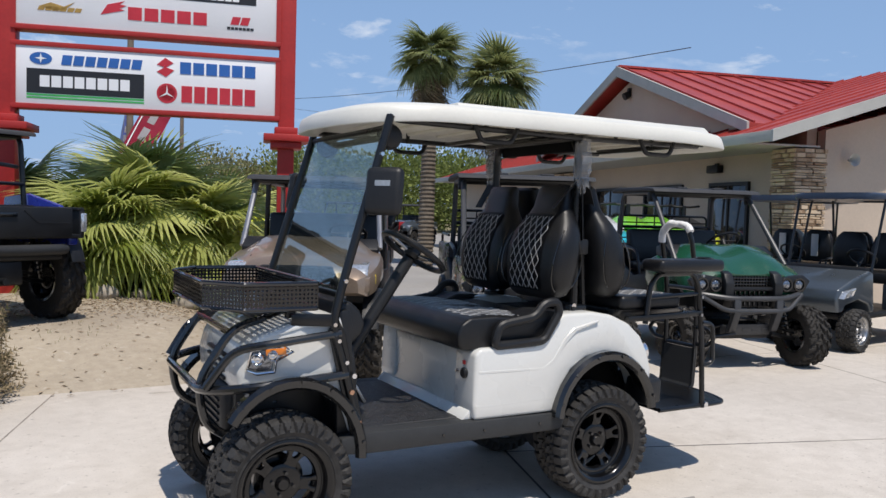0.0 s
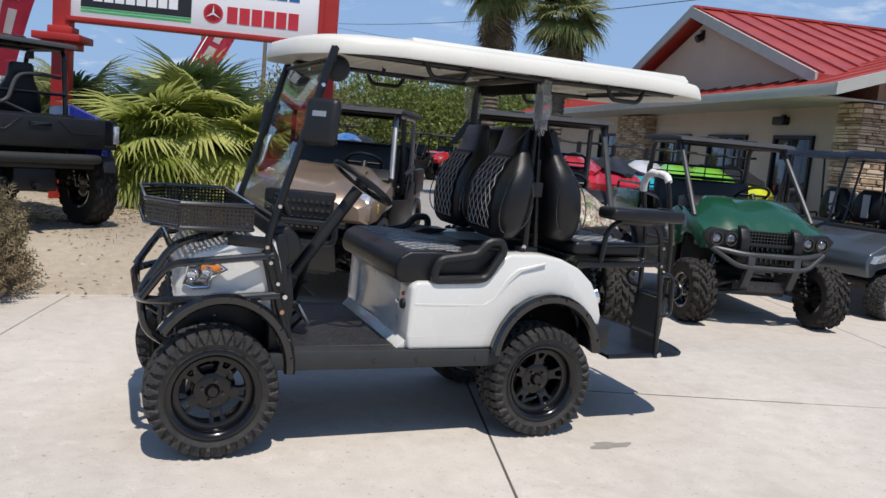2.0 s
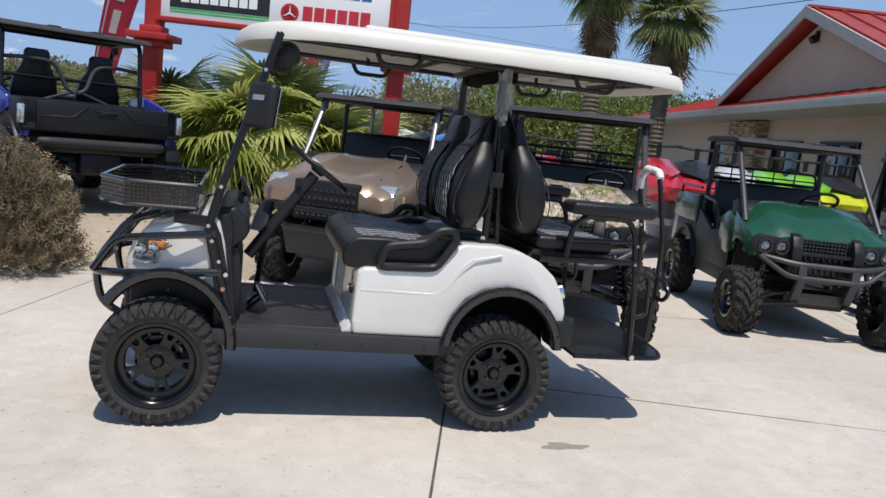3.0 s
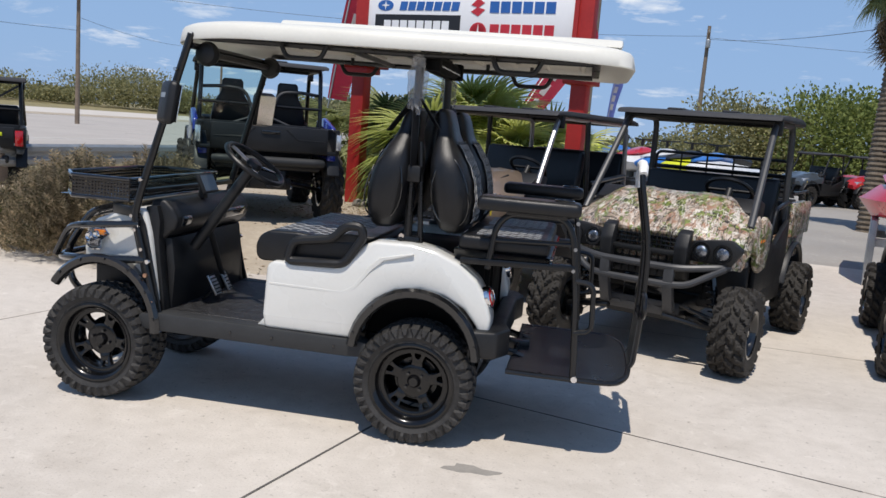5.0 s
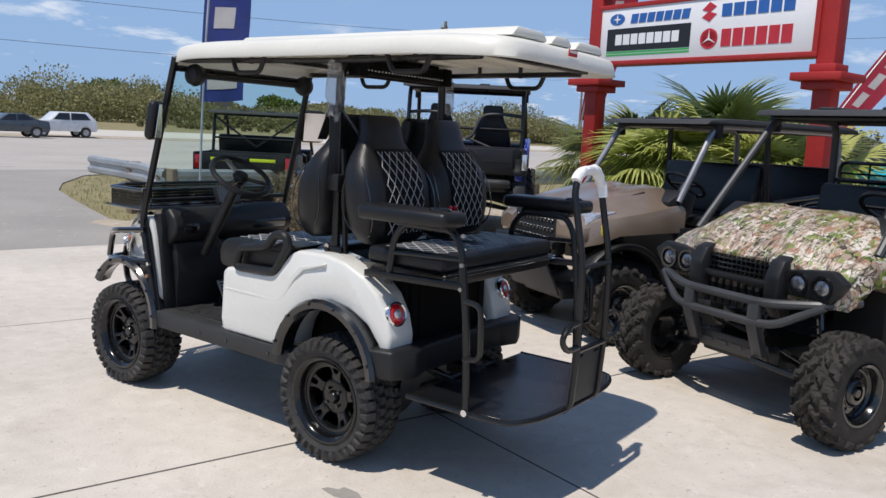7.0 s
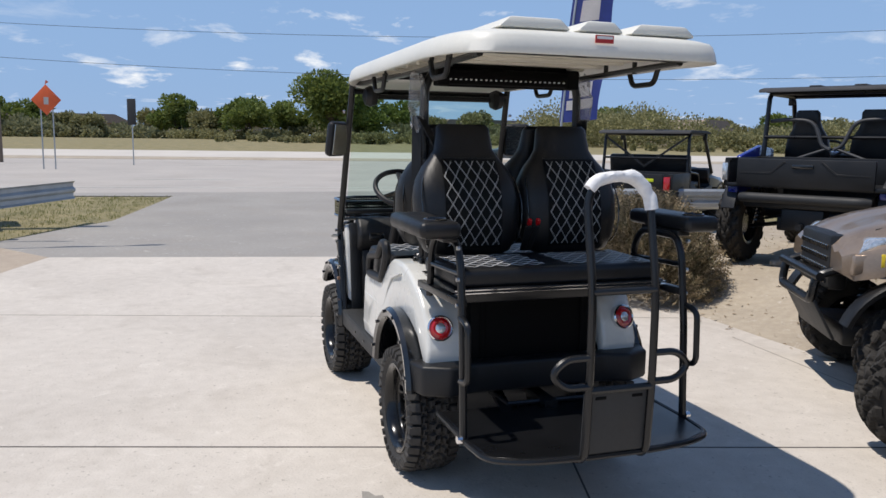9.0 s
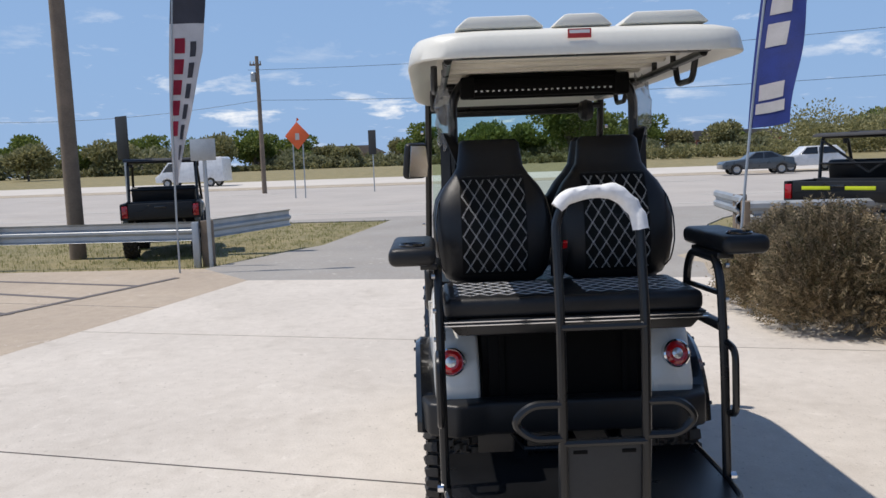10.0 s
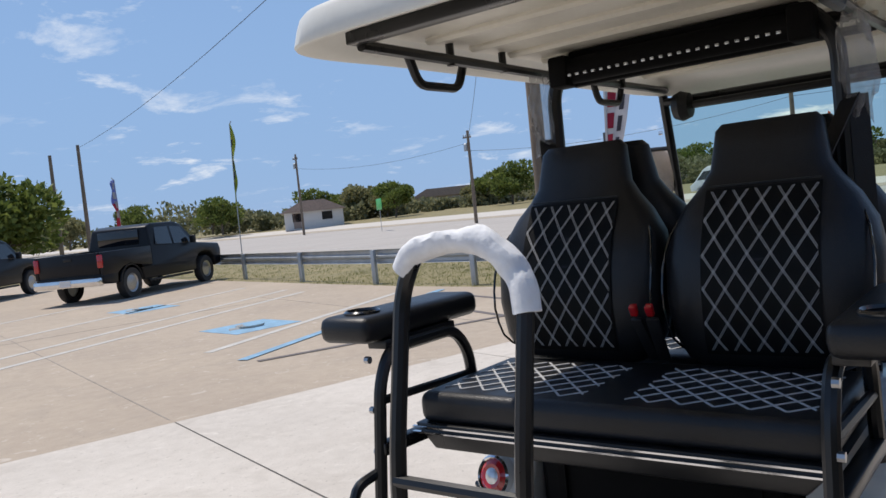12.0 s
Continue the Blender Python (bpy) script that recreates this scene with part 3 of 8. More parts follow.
def board(z0, z1, name):
    f = part(name, join(box(-1.60, 1.62, -.13, .13, z0, z0 + .06, .004), box(-1.60, 1.62, -.13, .13, z1 - .06, z1, .004), box(-1.60, -1.54, -.13, .13, z0 + .06, z1 - .06), box(1.56, 1.62, -.13, .13, z0 + .06, z1 - .06)), "sign_red", pylon, "red sign cabinet frame")
    part("sign_face", box(-1.545, 1.565, -.115, .115, z0 + .055, z1 - .055, .002), "sign_white", f, "white sign face with coloured marks")
    return f
low, up = board(2.60, 3.42, "sign_board"), board(3.56, 4.9, "sign_board")
def blocks(f, x0, x1, z0, z1, n, material, lean=0.0, gap=.16):
    """A row of plain blocks for a wordmark."""
    w = (x1 - x0) / n
    for i in range(n):
        a, b = x0 + i * w, x0 + (i + 1 - gap) * w
        part("mark_block", prism([(a, z0), (b, z0), (b + lean, z1), (a + lean, z1)], -.121, .121), material, f, smooth=0)
def disc(f, x, z, r, material, sx=1.0):
    part("mark_disc", prism([(x + sx * r * math.cos(2 * math.pi * k / 24), z + r * math.sin(2 * math.pi * k / 24)) for k in range(24)], -.120, .120), material, f, smooth=0)
disc(low, -1.26, 3.215, .075, "ink_blue", 1.7)
part("mark_star", prism([(-1.26 + (.07 if k % 2 == 0 else .018) * math.cos(k * math.pi / 4), 3.215 + (.065 if k % 2 == 0 else .018) * math.sin(k * math.pi / 4)) for k in range(8)], -.123, .123), "sign_white", low, smooth=0)
blocks(low, -1.03, -.08, 3.15, 3.27, 7, "ink_blue", .02)
part("mark_panel", box(-1.42, -.06, -.119, .119, 2.79, 3.09), "ink_black", low, smooth=0)
blocks(low, -1.27, -.21, 2.87, 3.01, 8, "sign_white", .0)
for z in (2.725, 2.76):
    part("mark_rule", box(-1.42, -.06, -.119, .119, z, z + .022), "ink_green", low, smooth=0)
part("mark_sign", prism([(.09, 3.23), (.19, 3.32), (.29, 3.26), (.20, 3.20), (.30, 3.17), (.20, 3.08), (.09, 3.14), (.18, 3.20)], -.121, .121), "ink_red", low, smooth=0)
blocks(low, .37, 1.33, 3.13, 3.28, 6, "ink_blue", .0)
disc(low, .215, 2.875, .125, "ink_red")
disc(low, .215, 2.875, .10, "ink_red")
for k in range(3):
    a = math.pi / 2 + k * 2 * math.pi / 3
    part("mark_spoke", prism([(.215 + .012 * math.cos(a + 1.57), 2.875 + .012 * math.sin(a + 1.57)), (.215 + .11 * math.cos(a), 2.875 + .11 * math.sin(a)), (.215 - .012 * math.cos(a + 1.57), 2.875 - .012 * math.sin(a + 1.57))], -.124, .124), "sign_white", low, smooth=0)
blocks(low, .39, 1.33, 2.77, 2.98, 6, "ink_red", .0)
part("mark_wing", prism([(-.58, 3.80), (-.50, 3.93), (-.30, 3.985), (-.36, 3.94), (-.28, 3.93), (-.36, 3.89), (-.30, 3.87), (-.42, 3.84)], -.121, .121), "ink_red", up, smooth=0)
blocks(up, -.26, .72, 3.76, 3.92, 5, "ink_red", .0)
blocks(up, .98, 1.22, 3.80, 3.90, 2, "ink_red", .03)
blocks(up, .94, 1.28, 3.735, 3.77, 7, "ink_black")
part("mark_wing", prism([(-1.28, 3.85), (-1.15, 3.90), (-1.0, 3.86), (-.88, 3.92), (-1.0, 3.82), (-1.1, 3.80)], -.121, .121), "ink_gold", up, smooth=0)
blocks(up, -1.30, -.80, 3.80, 3.85, 6, "ink_gold", .02)
part("mark_panel", box(-.20, 1.30, -.119, .119, 4.06, 4.40), "ink_black", up, smooth=0)
blocks(up, .25, 1.1, 4.09, 4.13, 9, "sign_white")

# ---- poles, wires, feather flags, road signs ----
M["wood_pole"] = mat("wood_pole", (.20, .155, .115), .9, var=.25, scale=3, fine=40, bump=.4, bump_scale=30)
M["wire"] = mat("wire", (.03, .03, .035), .6)
def utility_pole(x, y, h, r=.13, arm=True, z=0.0, lean=0.0):
    p = thing("utility_pole", "weathered wooden utility pole with crossarm" if arm else "tall weathered wooden pole beside the rail", "pole", pose(x, y, z, 0, lean, 0), "utility poles")
    part("pole", lathe([(0, -.3), (r, -.3), (r * .95, h * .3), (r * .7, h), (0, h)], 12), "wood_pole", p)
    if arm:
        part("crossarm", bar((0, -.45, h - .5), (0, .25, h - .5), .09, .10), "wood_pole", p)
        part("transformer", lathe([(0, 0), (.16, 0), (.17, .05), (.17, .5), (.12, .56), (0, .58)], 14, Matrix.Translation((0, -.26, h - 1.5))), "galv", p, "grey can transformer")
        for k in (-.40, -.2, .2):
            part("insulator", lathe([(.03, 0), (.05, .05), (.03, .10), (.05, .14), (0, .18)], 8, Matrix.Translation((0, k, h - .45))), "galv", p)
    return p
POLES = [(-10.75, -7.12, 10.0, .15, False, 0, 0), (-44.8, -10.55, 8.2, .15, True), (-46.0, -33.5, 6.9, .14, True), (-55, -62, 8.5, .14, True), (-29.5, 40.9, 8.9, .14, True), (9.0, 55.6, 10.1, .17, True), (1.4, 22.5, 11, .11, False), (-38, 78, 9, .14, True), (-24.3, -52.6, 7.6, .15, False), (-25.9, -51.8, 8.2, .15, False)]
for q in POLES:
    utility_pole(*q)
def wire(a, b, sag, r=.012):
    a, b = Vector(a), Vector(b)
    return tagged(finish(tube([a.lerp(b, t / 16) - Vector((0, 0, sag * 4 * (t / 16) * (1 - t / 16))) for t in range(17)], r, seg=5), "overhead_wire", "wire"), "thin dark overhead power line between poles", "wire", "overhead wires")
for a, b in (((-44.8, -10.55, 5.6), (-29.5, 40.9, 5.6)), ((-44.8, -10.55, 5.6), (-46.0, -33.5, 5.4)), ((-46.0, -33.5, 6.0), (-55, -62, 7.0)), ((-29.5, 40.9, 6.4), (-38, 78, 8.3)), ((-44.8, -11.1, 7.4), (-29.5, 40.2, 8.1)), ((-29.5, 40.9, 8.1), (9.0, 55.6, 9.4)), ((9.0, 55.6, 9.3), (60, 50, 9)), ((-10.75, -7.12, 9.8), (-46.0, -33.5, 6.4)), ((-10.75, -7.12, 9.6), (-25.9, -51.8, 8.0)), ((14, 12, 6), (9.0, 55.6, 9.2))):
    wire(a, b, .7)

def feather_flag(x, y, z, h, w, base, colours, marks, yaw, lean, label, z0=.9, tilt=(0, 0), neck=.8):
    """A pole with a tall curved sail of cloth in horizontal fields of colour."""
    f = thing("feather_flag", label, "flag", pose(x, y, z) @ Vector((0, 0, 1)).rotation_difference(Vector((*tilt, 1))).to_matrix().to_4x4() @ pose(0, 0, 0, 0, 0, yaw), "feather flags")
    pts = [(lean * t * t * h * .05, 0, t * h) for t in [i / 12 for i in range(13)]]
    part("flag_pole", tube(pts + [(lean * h * .05 + w * .45 * lean, 0, h + .08)], .016, seg=6), "galv", f)
    n = 26
    def edge(t):
        px = lean * t * t * h * .05
        width = w * (neck + (1 - neck) * min(1, t / .55)) * (1 - max(0, (t - .86) / .14) ** 2 * .75)
        return px, width
    def cloth(t, u):
        px, width = edge(t)
        return Vector((px + lean * width * u, .05 * math.sin(t * 13 + u * 4) * u, z0 + t * (h - z0)))
    for (t0, t1, c) in colours:
        bm = bmesh.new()
        k = max(2, int((t1 - t0) * n))
        rows = [[bm.verts.new(cloth(t0 + (t1 - t0) * i / k, j / 5)) for j in range(6)] for i in range(k + 1)]
        for r0, r1 in zip(rows, rows[1:]):
            for j in range(5):
                bm.faces.new((r0[j], r0[j + 1], r1[j + 1], r1[j]))
        bmesh.ops.solidify(bm, geom=bm.faces, thickness=.004)
        part("flag_cloth", bm, c, f, "printed nylon cloth")
    for (t0, t1, u0, u1, c) in marks:
        for dy in (-.008, .008):
            bm = bmesh.new()
            rows = [[bm.verts.new(cloth(t0 + (t1 - t0) * i / 2, u0 + (u1 - u0) * j / 2) + Vector((0, dy, 0))) for j in range(3)] for i in range(3)]
            for r0, r1 in zip(rows, rows[1:]):
                for j in range(2):
                    bm.faces.new((r0[j], r0[j + 1], r1[j + 1], r1[j]))
            bmesh.ops.solidify(bm, geom=bm.faces, thickness=.002)
            part("flag_mark", bm, c, f)
    return f
M["cloth_blue"] = mat("cloth_blue", (.035, .06, .27), .75, var=.18, scale=5)
M["cloth_red"] = mat("cloth_red", (.46, .03, .07), .75, var=.15, scale=5)
M["cloth_white"] = mat("cloth_white", (.66, .64, .64), .75, var=.08, scale=5)
M["cloth_grey"] = mat("cloth_grey", (.10, .10, .12), .75, var=.15, scale=5)
M["cloth_lilac"] = mat("cloth_lilac", (.20, .25, .58), .75, var=.15, scale=5)
M["cloth_lime"] = mat("cloth_lime", (.36, .42, .05), .75, var=.2, scale=5)
W5 = lambda a, d, c="cloth_white", n=5, u0=.25, u1=.68: [(a + k * d, a + k * d + d * .72, u0, u1, c) for k in range(n)]
FLAGS = [
    (-4.95, 3.08, 0.05, 4.9, .62, ((0, 1, "cloth_blue"),), W5(.30, .125) + [(.05, .09, .15, .85, "cloth_white"), (.10, .16, .2, .8, "cloth_white")], 34, 1, "blue feather flag with white blocks on a grass stake", 1.78, (-.17, .13), .9),
    (-7.85, -4.33, 0, 4.9, .50, ((0, .66, "cloth_white"), (.66, 1, "cloth_grey")), W5(.20, .085, "cloth_red", 5, .16, .46) + W5(.10, .085, "cloth_grey", 6, .62, .80), 95, 1, "white and grey feather flag with red blocks", 1.35, (0, 0), .15),
    (-.96, 13.2, 0, 5.15, .58, ((0, 1, "cloth_red"),), W5(.14, .15, n=5, u0=.34, u1=.60), 10, 1, "red feather flag with white blocks behind the palms", 2.1, (.436, .407), .7),
    (-3.12, 9.25, .05, 5.2, .55, ((0, 1, "cloth_red"),), W5(.18, .15, n=5, u0=.34, u1=.60), 12, 1, "red feather flag with white blocks beside the sign", 1.85, (.10, .0), .6),
    (2.2, 34, 0, 5.4, .45, ((0, 1, "cloth_lilac"),), W5(.2, .13, u1=.6), 10, 1, "pale blue feather flag in the far yard", 2.4, (.02, -.1), .6),
    (-12.1, -18.2, -.03, 4.5, .30, ((0, 1, "cloth_lime"),), W5(.2, .13, "ink_black", u1=.6), 70, 1, "yellow-green feather flag beside the rail", 2.15, (0, 0), .3),
    (-15.0, -29.3, 0, 3.9, .60, ((0, .5, "cloth_red"), (.5, 1, "cloth_lilac")), W5(.2, .2, n=4), 40, 1, "red and blue feather flag far down the lot", 2.0, (0, 0), .5),
]
for x, y, z, h, w, cols, marks, yaw, lean, lab, z0, tilt, neck in FLAGS:
    feather_flag(x, y, z, h, w, None, cols, marks, yaw, lean, lab, z0, tilt, neck)

# roadside signs
M["orange_sign"] = mat("orange_sign", (.72, .12, .03), .5, var=.08)
def post_sign(x, y, h, w, t, yaw, material, diamond, label):
    g = thing("road_sign", label, "road sign", pose(x, y, 0, 0, 0, yaw), "road signs")
    pts = [(-w / 2, h - t / 2), (w / 2, h - t / 2), (w / 2, h + t / 2), (-w / 2, h + t / 2)]
    if diamond:
        pts = [(0, h - t / 2), (w / 2, h), (0, h + t / 2), (-w / 2, h)]
    part("sign_panel", prism(pts, -.02, .0, .003), material, g)
    for dx in ((-w * .2, w * .2) if diamond else (0,)):
        part("sign_post", bar((dx, .02, -.1), (dx, .02, h), .05, .04), "galv", g)
    if diamond:
        part("sign_mark", prism([(-.1, h - .2), (.1, h - .2), (.1, h + .12), (-.1, h + .12)], -.026, -.02), "paint_white", g)
        part("sign_flag", join(prism([(-.02, h + t / 2), (.14, h + t / 2 + .1), (.02, h + t / 2 + .2)], -.02, -.01)), "orange_sign", g)
    return g
post_sign(-35.3, -6.85, 3.04, 1.25, 1.35, 82, "orange_sign", True, "orange diamond roadwork sign on two posts")
post_sign(-8.55, -4.05, 1.86, .44, .34, 75, "galv", False, "back of a small metal road sign on a post")
post_sign(-15.8, -8.02, 2.40, .46, 1.06, 55, "grey_plastic", False, "tall dark road sign seen from behind")
post_sign(-41.0, -3.6, 2.75, .5, 1.35, 60, "grey_plastic", False, "narrow dark road sign across the highway")
post_sign(-46, -43, 2.2, 3.0, .9, 50, "ink_green", False, "green direction sign across the highway")

# guard rails
def guard_rail(pts, z, label, first=0.0, post="wood_pole", pw=.075):
    g = thing("guard_rail", label, "guard rail", None, "guard rails")
    beam_prof = [(-.155, .0), (-.12, .04), (-.06, .045), (-.02, .0), (.02, .0), (.06, .045), (.12, .04), (.155, 0), (.155, -.008), (.12, .03), (.06, .034), (.02, -.01), (-.02, -.01), (-.06, .034), (-.12, .03), (-.155, -.008)]
    path = [Vector((*p, z)) for p in pts]
    rings = []
    for i, p in enumerate(path):
        d = (path[min(i + 1, len(path) - 1)] - path[max(i - 1, 0)]).normalized()
        nrm = Vector((d.y, -d.x, 0))
        rings.append([p + nrm * (.07 + v) + Vector((0, 0, u)) for u, v in beam_prof])
    part("rail_beam", loft(rings), "galv", g, "corrugated galvanised steel beam", smooth=40)
    for a, b in zip(path, path[1:]):
        n = max(1, round((b - a).length / 2.9))
        for i in range(n):
            p = a.lerp(b, (i + first) / n)
            part("rail_post", box(p.x - pw, p.x + pw, p.y - pw * 1.2, p.y + pw * 1.2, -.2, z + .15, .01), post, g)
    return g
guard_rail([(-8.70, -4.3), (-9.2, -7.85), (-9.8, -10.9), (-10.75, -14.25), (-11.93, -17.95), (-13.7, -24.5), (-16.6, -33.5)], .56, "galvanised guard rail on posts along the lot", .0, "galv", .045)
guard_rail([(-11.3, -3.15), (-8.70, -4.2)], .57, "short flared guard-rail end at the drive", .95)
guard_rail([(-6.55, 3.85), (-6.2, 5.4), (-5.8, 8.0), (-5.3, 12), (-4.6, 18), (-4.3, 30)], .70, "galvanised guard rail along the verge")
guard_rail([(-10.4, 4.85), (-8.1, 4.45), (-6.6, 3.80)], .68, "flared guard-rail end at the drive", .75)

# ---- wheels ----
TURN_OUT = Matrix.Rotation(math.pi / 2, 4, "X")  # the turned axis looks along -y


def tyre_mesh(R, rr, w, lugs, rows, lug_h=0.010, per=10):
    """A tyre in one skin: skewed tread blocks, and shoulder lugs that taper down the sidewall."""
    us = [-1, -.93, -.72, -.66, -.60, -.55, -.51, -.42, -.30, -.18, -.08, -.04, 0, .04, .08, .18, .30, .42, .51, .55, .60, .66, .72, .93, 1]
    coarse = len(rows) == 3
    n = lugs * per
    wave = lambda v: v - math.floor(v)
    if coarse:  # long slanted pads, left and right in turn
        def block(a, u):
            if .50 < abs(u) < .56:
                return False
            lag = (.5 if u > 0 else 0) - 1.05 * abs(u)
            return wave(a + lag) < (.52 if abs(u) > .5 else .50) and not (abs(u) < .05 and wave(a) < .3)
    else:  # zig-zag blocks
        def block(a, u):
            if abs(u) >= .66:
                return abs(wave(a + (.25 if u > 0 else .75)) - .5) < .40
            if abs(u) > .55:
                return False
            zig = .30 * (1 if u > 0 else -1) * (abs(u) * 4 % 2 - 1)
            return wave(a + zig + (.5 if abs(u) > .28 else 0)) < .62 and abs(abs(u) - .29) > .03
    depths = (.022, .034, .046, .058) if coarse else (.016, .030, .044, .058)
    def lug(a, s, k):
        if coarse:
            return block(a, s * .95) and k < (3 if int(math.floor(a + (.5 if s > 0 else 0) - 1.0)) % 2 else 2)
        long = int(math.floor(a + (.25 if s > 0 else .75))) % 2
        return abs(wave(a + (.25 if s > 0 else .75)) - .5) < (.40, .30, .19, .09)[k] * (1 if long else .85) and k < (4 if long else 3)
    bm = bmesh.new()
    rings = []
    for i in range(n):
        a, t = i / per, 2 * math.pi * i / n
        prof = []
        for s in (-1, 1):
            side = [(rr, s * w * .40), (rr + .010, s * w * .462), (rr + .016, s * w * .452), (rr + (R - rr) * .38, s * w * .5)]
            side += [(R - d, s * (w * (.496 - .012 * (3 - k)) + ((.014 if coarse else .013) if lug(a, s, k) else 0))) for k, d in reversed(list(enumerate(depths)))]
            prof.append(side)
        tread = [(R - lug_h - .012 * abs(u) ** 4 + (lug_h if block(a, u) else 0), u * w * .465) for u in us]
        rings.append([bm.verts.new((r * math.cos(t), r * math.sin(t), h)) for r, h in prof[0] + tread + prof[1][::-1]])
    for p, q in zip(rings, rings[1:] + rings[:1]):
        for j in range(len(p) - 1):
            bm.faces.new((p[j], p[j + 1], q[j + 1], q[j]))
    bmesh.ops.recalc_face_normals(bm, faces=bm.faces)
    bm.transform(TURN_OUT)
    return bm


def holed(outer, inner, z0, z1):
    """A plate with one hole: both loops have the same count, running the same way round."""
    bm = bmesh.new()
    k = len(outer)
    loops = [[bm.verts.new((x, y, z)) for x, y in loop] for loop, z in ((outer, z0), (outer, z1), (inner, z1), (inner, z0))]
    for a, b in zip(loops, loops[1:] + loops[:1]):
        for i in range(k):
            bm.faces.new((a[i], a[(i + 1) % k], b[(i + 1) % k], b[i]))
    bmesh.ops.recalc_face_normals(bm, faces=bm.faces)
    return bm


def rim_mesh(rr, w, face):
    """Barrel, outer lip and hub; the face lies `face` out from the middle."""
    bm = lathe([(rr - .02, -w * .42), (rr + .004, -w * .44), (rr - .012, -w * .36), (rr - .02, 0), (rr - .016, w * .30), (rr + .002, w * .42), (rr + .008, w * .45),
                (rr - .004, w * .455), (rr - .018, w * .42), (rr - .030, w * .30), (rr - .034, 0), (rr - .034, -w * .3), (rr - .02, -w * .42)], 40)
    hub = lathe([(0, face - .004), (.030, face - .004), (.034, face + .002), (.066, face + .003), (.082, face - .002), (.088, face - .012), (.088, -.05), (0, -.05)], 30)
    brake = lathe([(0, -.02), (.11, -.02), (.11, -.05), (0, -.05)], 24)
    bm = join(bm, hub, brake)
    bm.transform(TURN_OUT)
    return bm


def spoke_mesh(rr, face):
    """One broad spoke, flared towards the rim and pierced by a rounded pocket."""
    r1 = rr - .050
    outer = [(.078, -.030), (.095, -.026), (r1 - .030, -.029), (r1, -.046), (r1 + .004, 0), (r1, .046), (r1 - .030, .029), (.095, .026), (.078, .030), (.076, 0)]
    c = r1 - .022
    inner = [(c - .013, -.008), (c - .008, -.012), (c + .004, -.016), (c + .014, -.015), (c + .017, 0), (c + .014, .015), (c + .004, .016), (c - .008, .012), (c - .013, .008), (c - .015, 0)]
    b = holed(outer, inner, face - .030, face)
    for v in b.verts:
        v.co.z += .022 * max(0, (v.co.x - .085) / (r1 - .085)) ** 1.5
    return moved(bevel(b, .003, 2), TURN_OUT)


def wheel_disc(rr, face):
    """Pressed steel disc: eight pierced sectors between a stepped rim and a raised hub."""
    bms = [lathe([(rr - .020, face - .05), (rr - .028, face + .004), (rr - .036, face + .008), (rr - .044, face - .004), (rr - .050, face - .006), (rr - .050, face - .012), (rr - .03, face - .05)], 40),
           lathe([(.040, face + .020), (.062, face + .018), (.074, face + .006), (.080, face - .006), (.080, face - .014), (.040, face - .014)], 32)]
    r0, r1, k = .080, rr - .050, 8
    rm, h = (r0 + r1) / 2, math.pi / k
    for i in range(k):
        m = 2 * math.pi * i / k
        outer = [(r0, -h), (rm, -h), (r1, -h), (r1, -h / 2), (r1, 0), (r1, h / 2), (r1, h), (rm, h), (r0, h), (r0, h / 2), (r0, 0), (r0, -h / 2)]
        q = (r1 - r0) * .30
        inner = []
        for r, a in outer:
            d = Vector((r * math.cos(a) - rm, r * math.sin(a))).normalized() * q
            inner.append((rm + d.x, d.y))
        turn = lambda x, y: (x * math.cos(m) - y * math.sin(m), x * math.sin(m) + y * math.cos(m))
        bms.append(holed([turn(r * math.cos(a), r * math.sin(a)) for r, a in outer], [turn(*p) for p in inner], face - .014, face - .006))
    return moved(join(*bms), TURN_OUT)


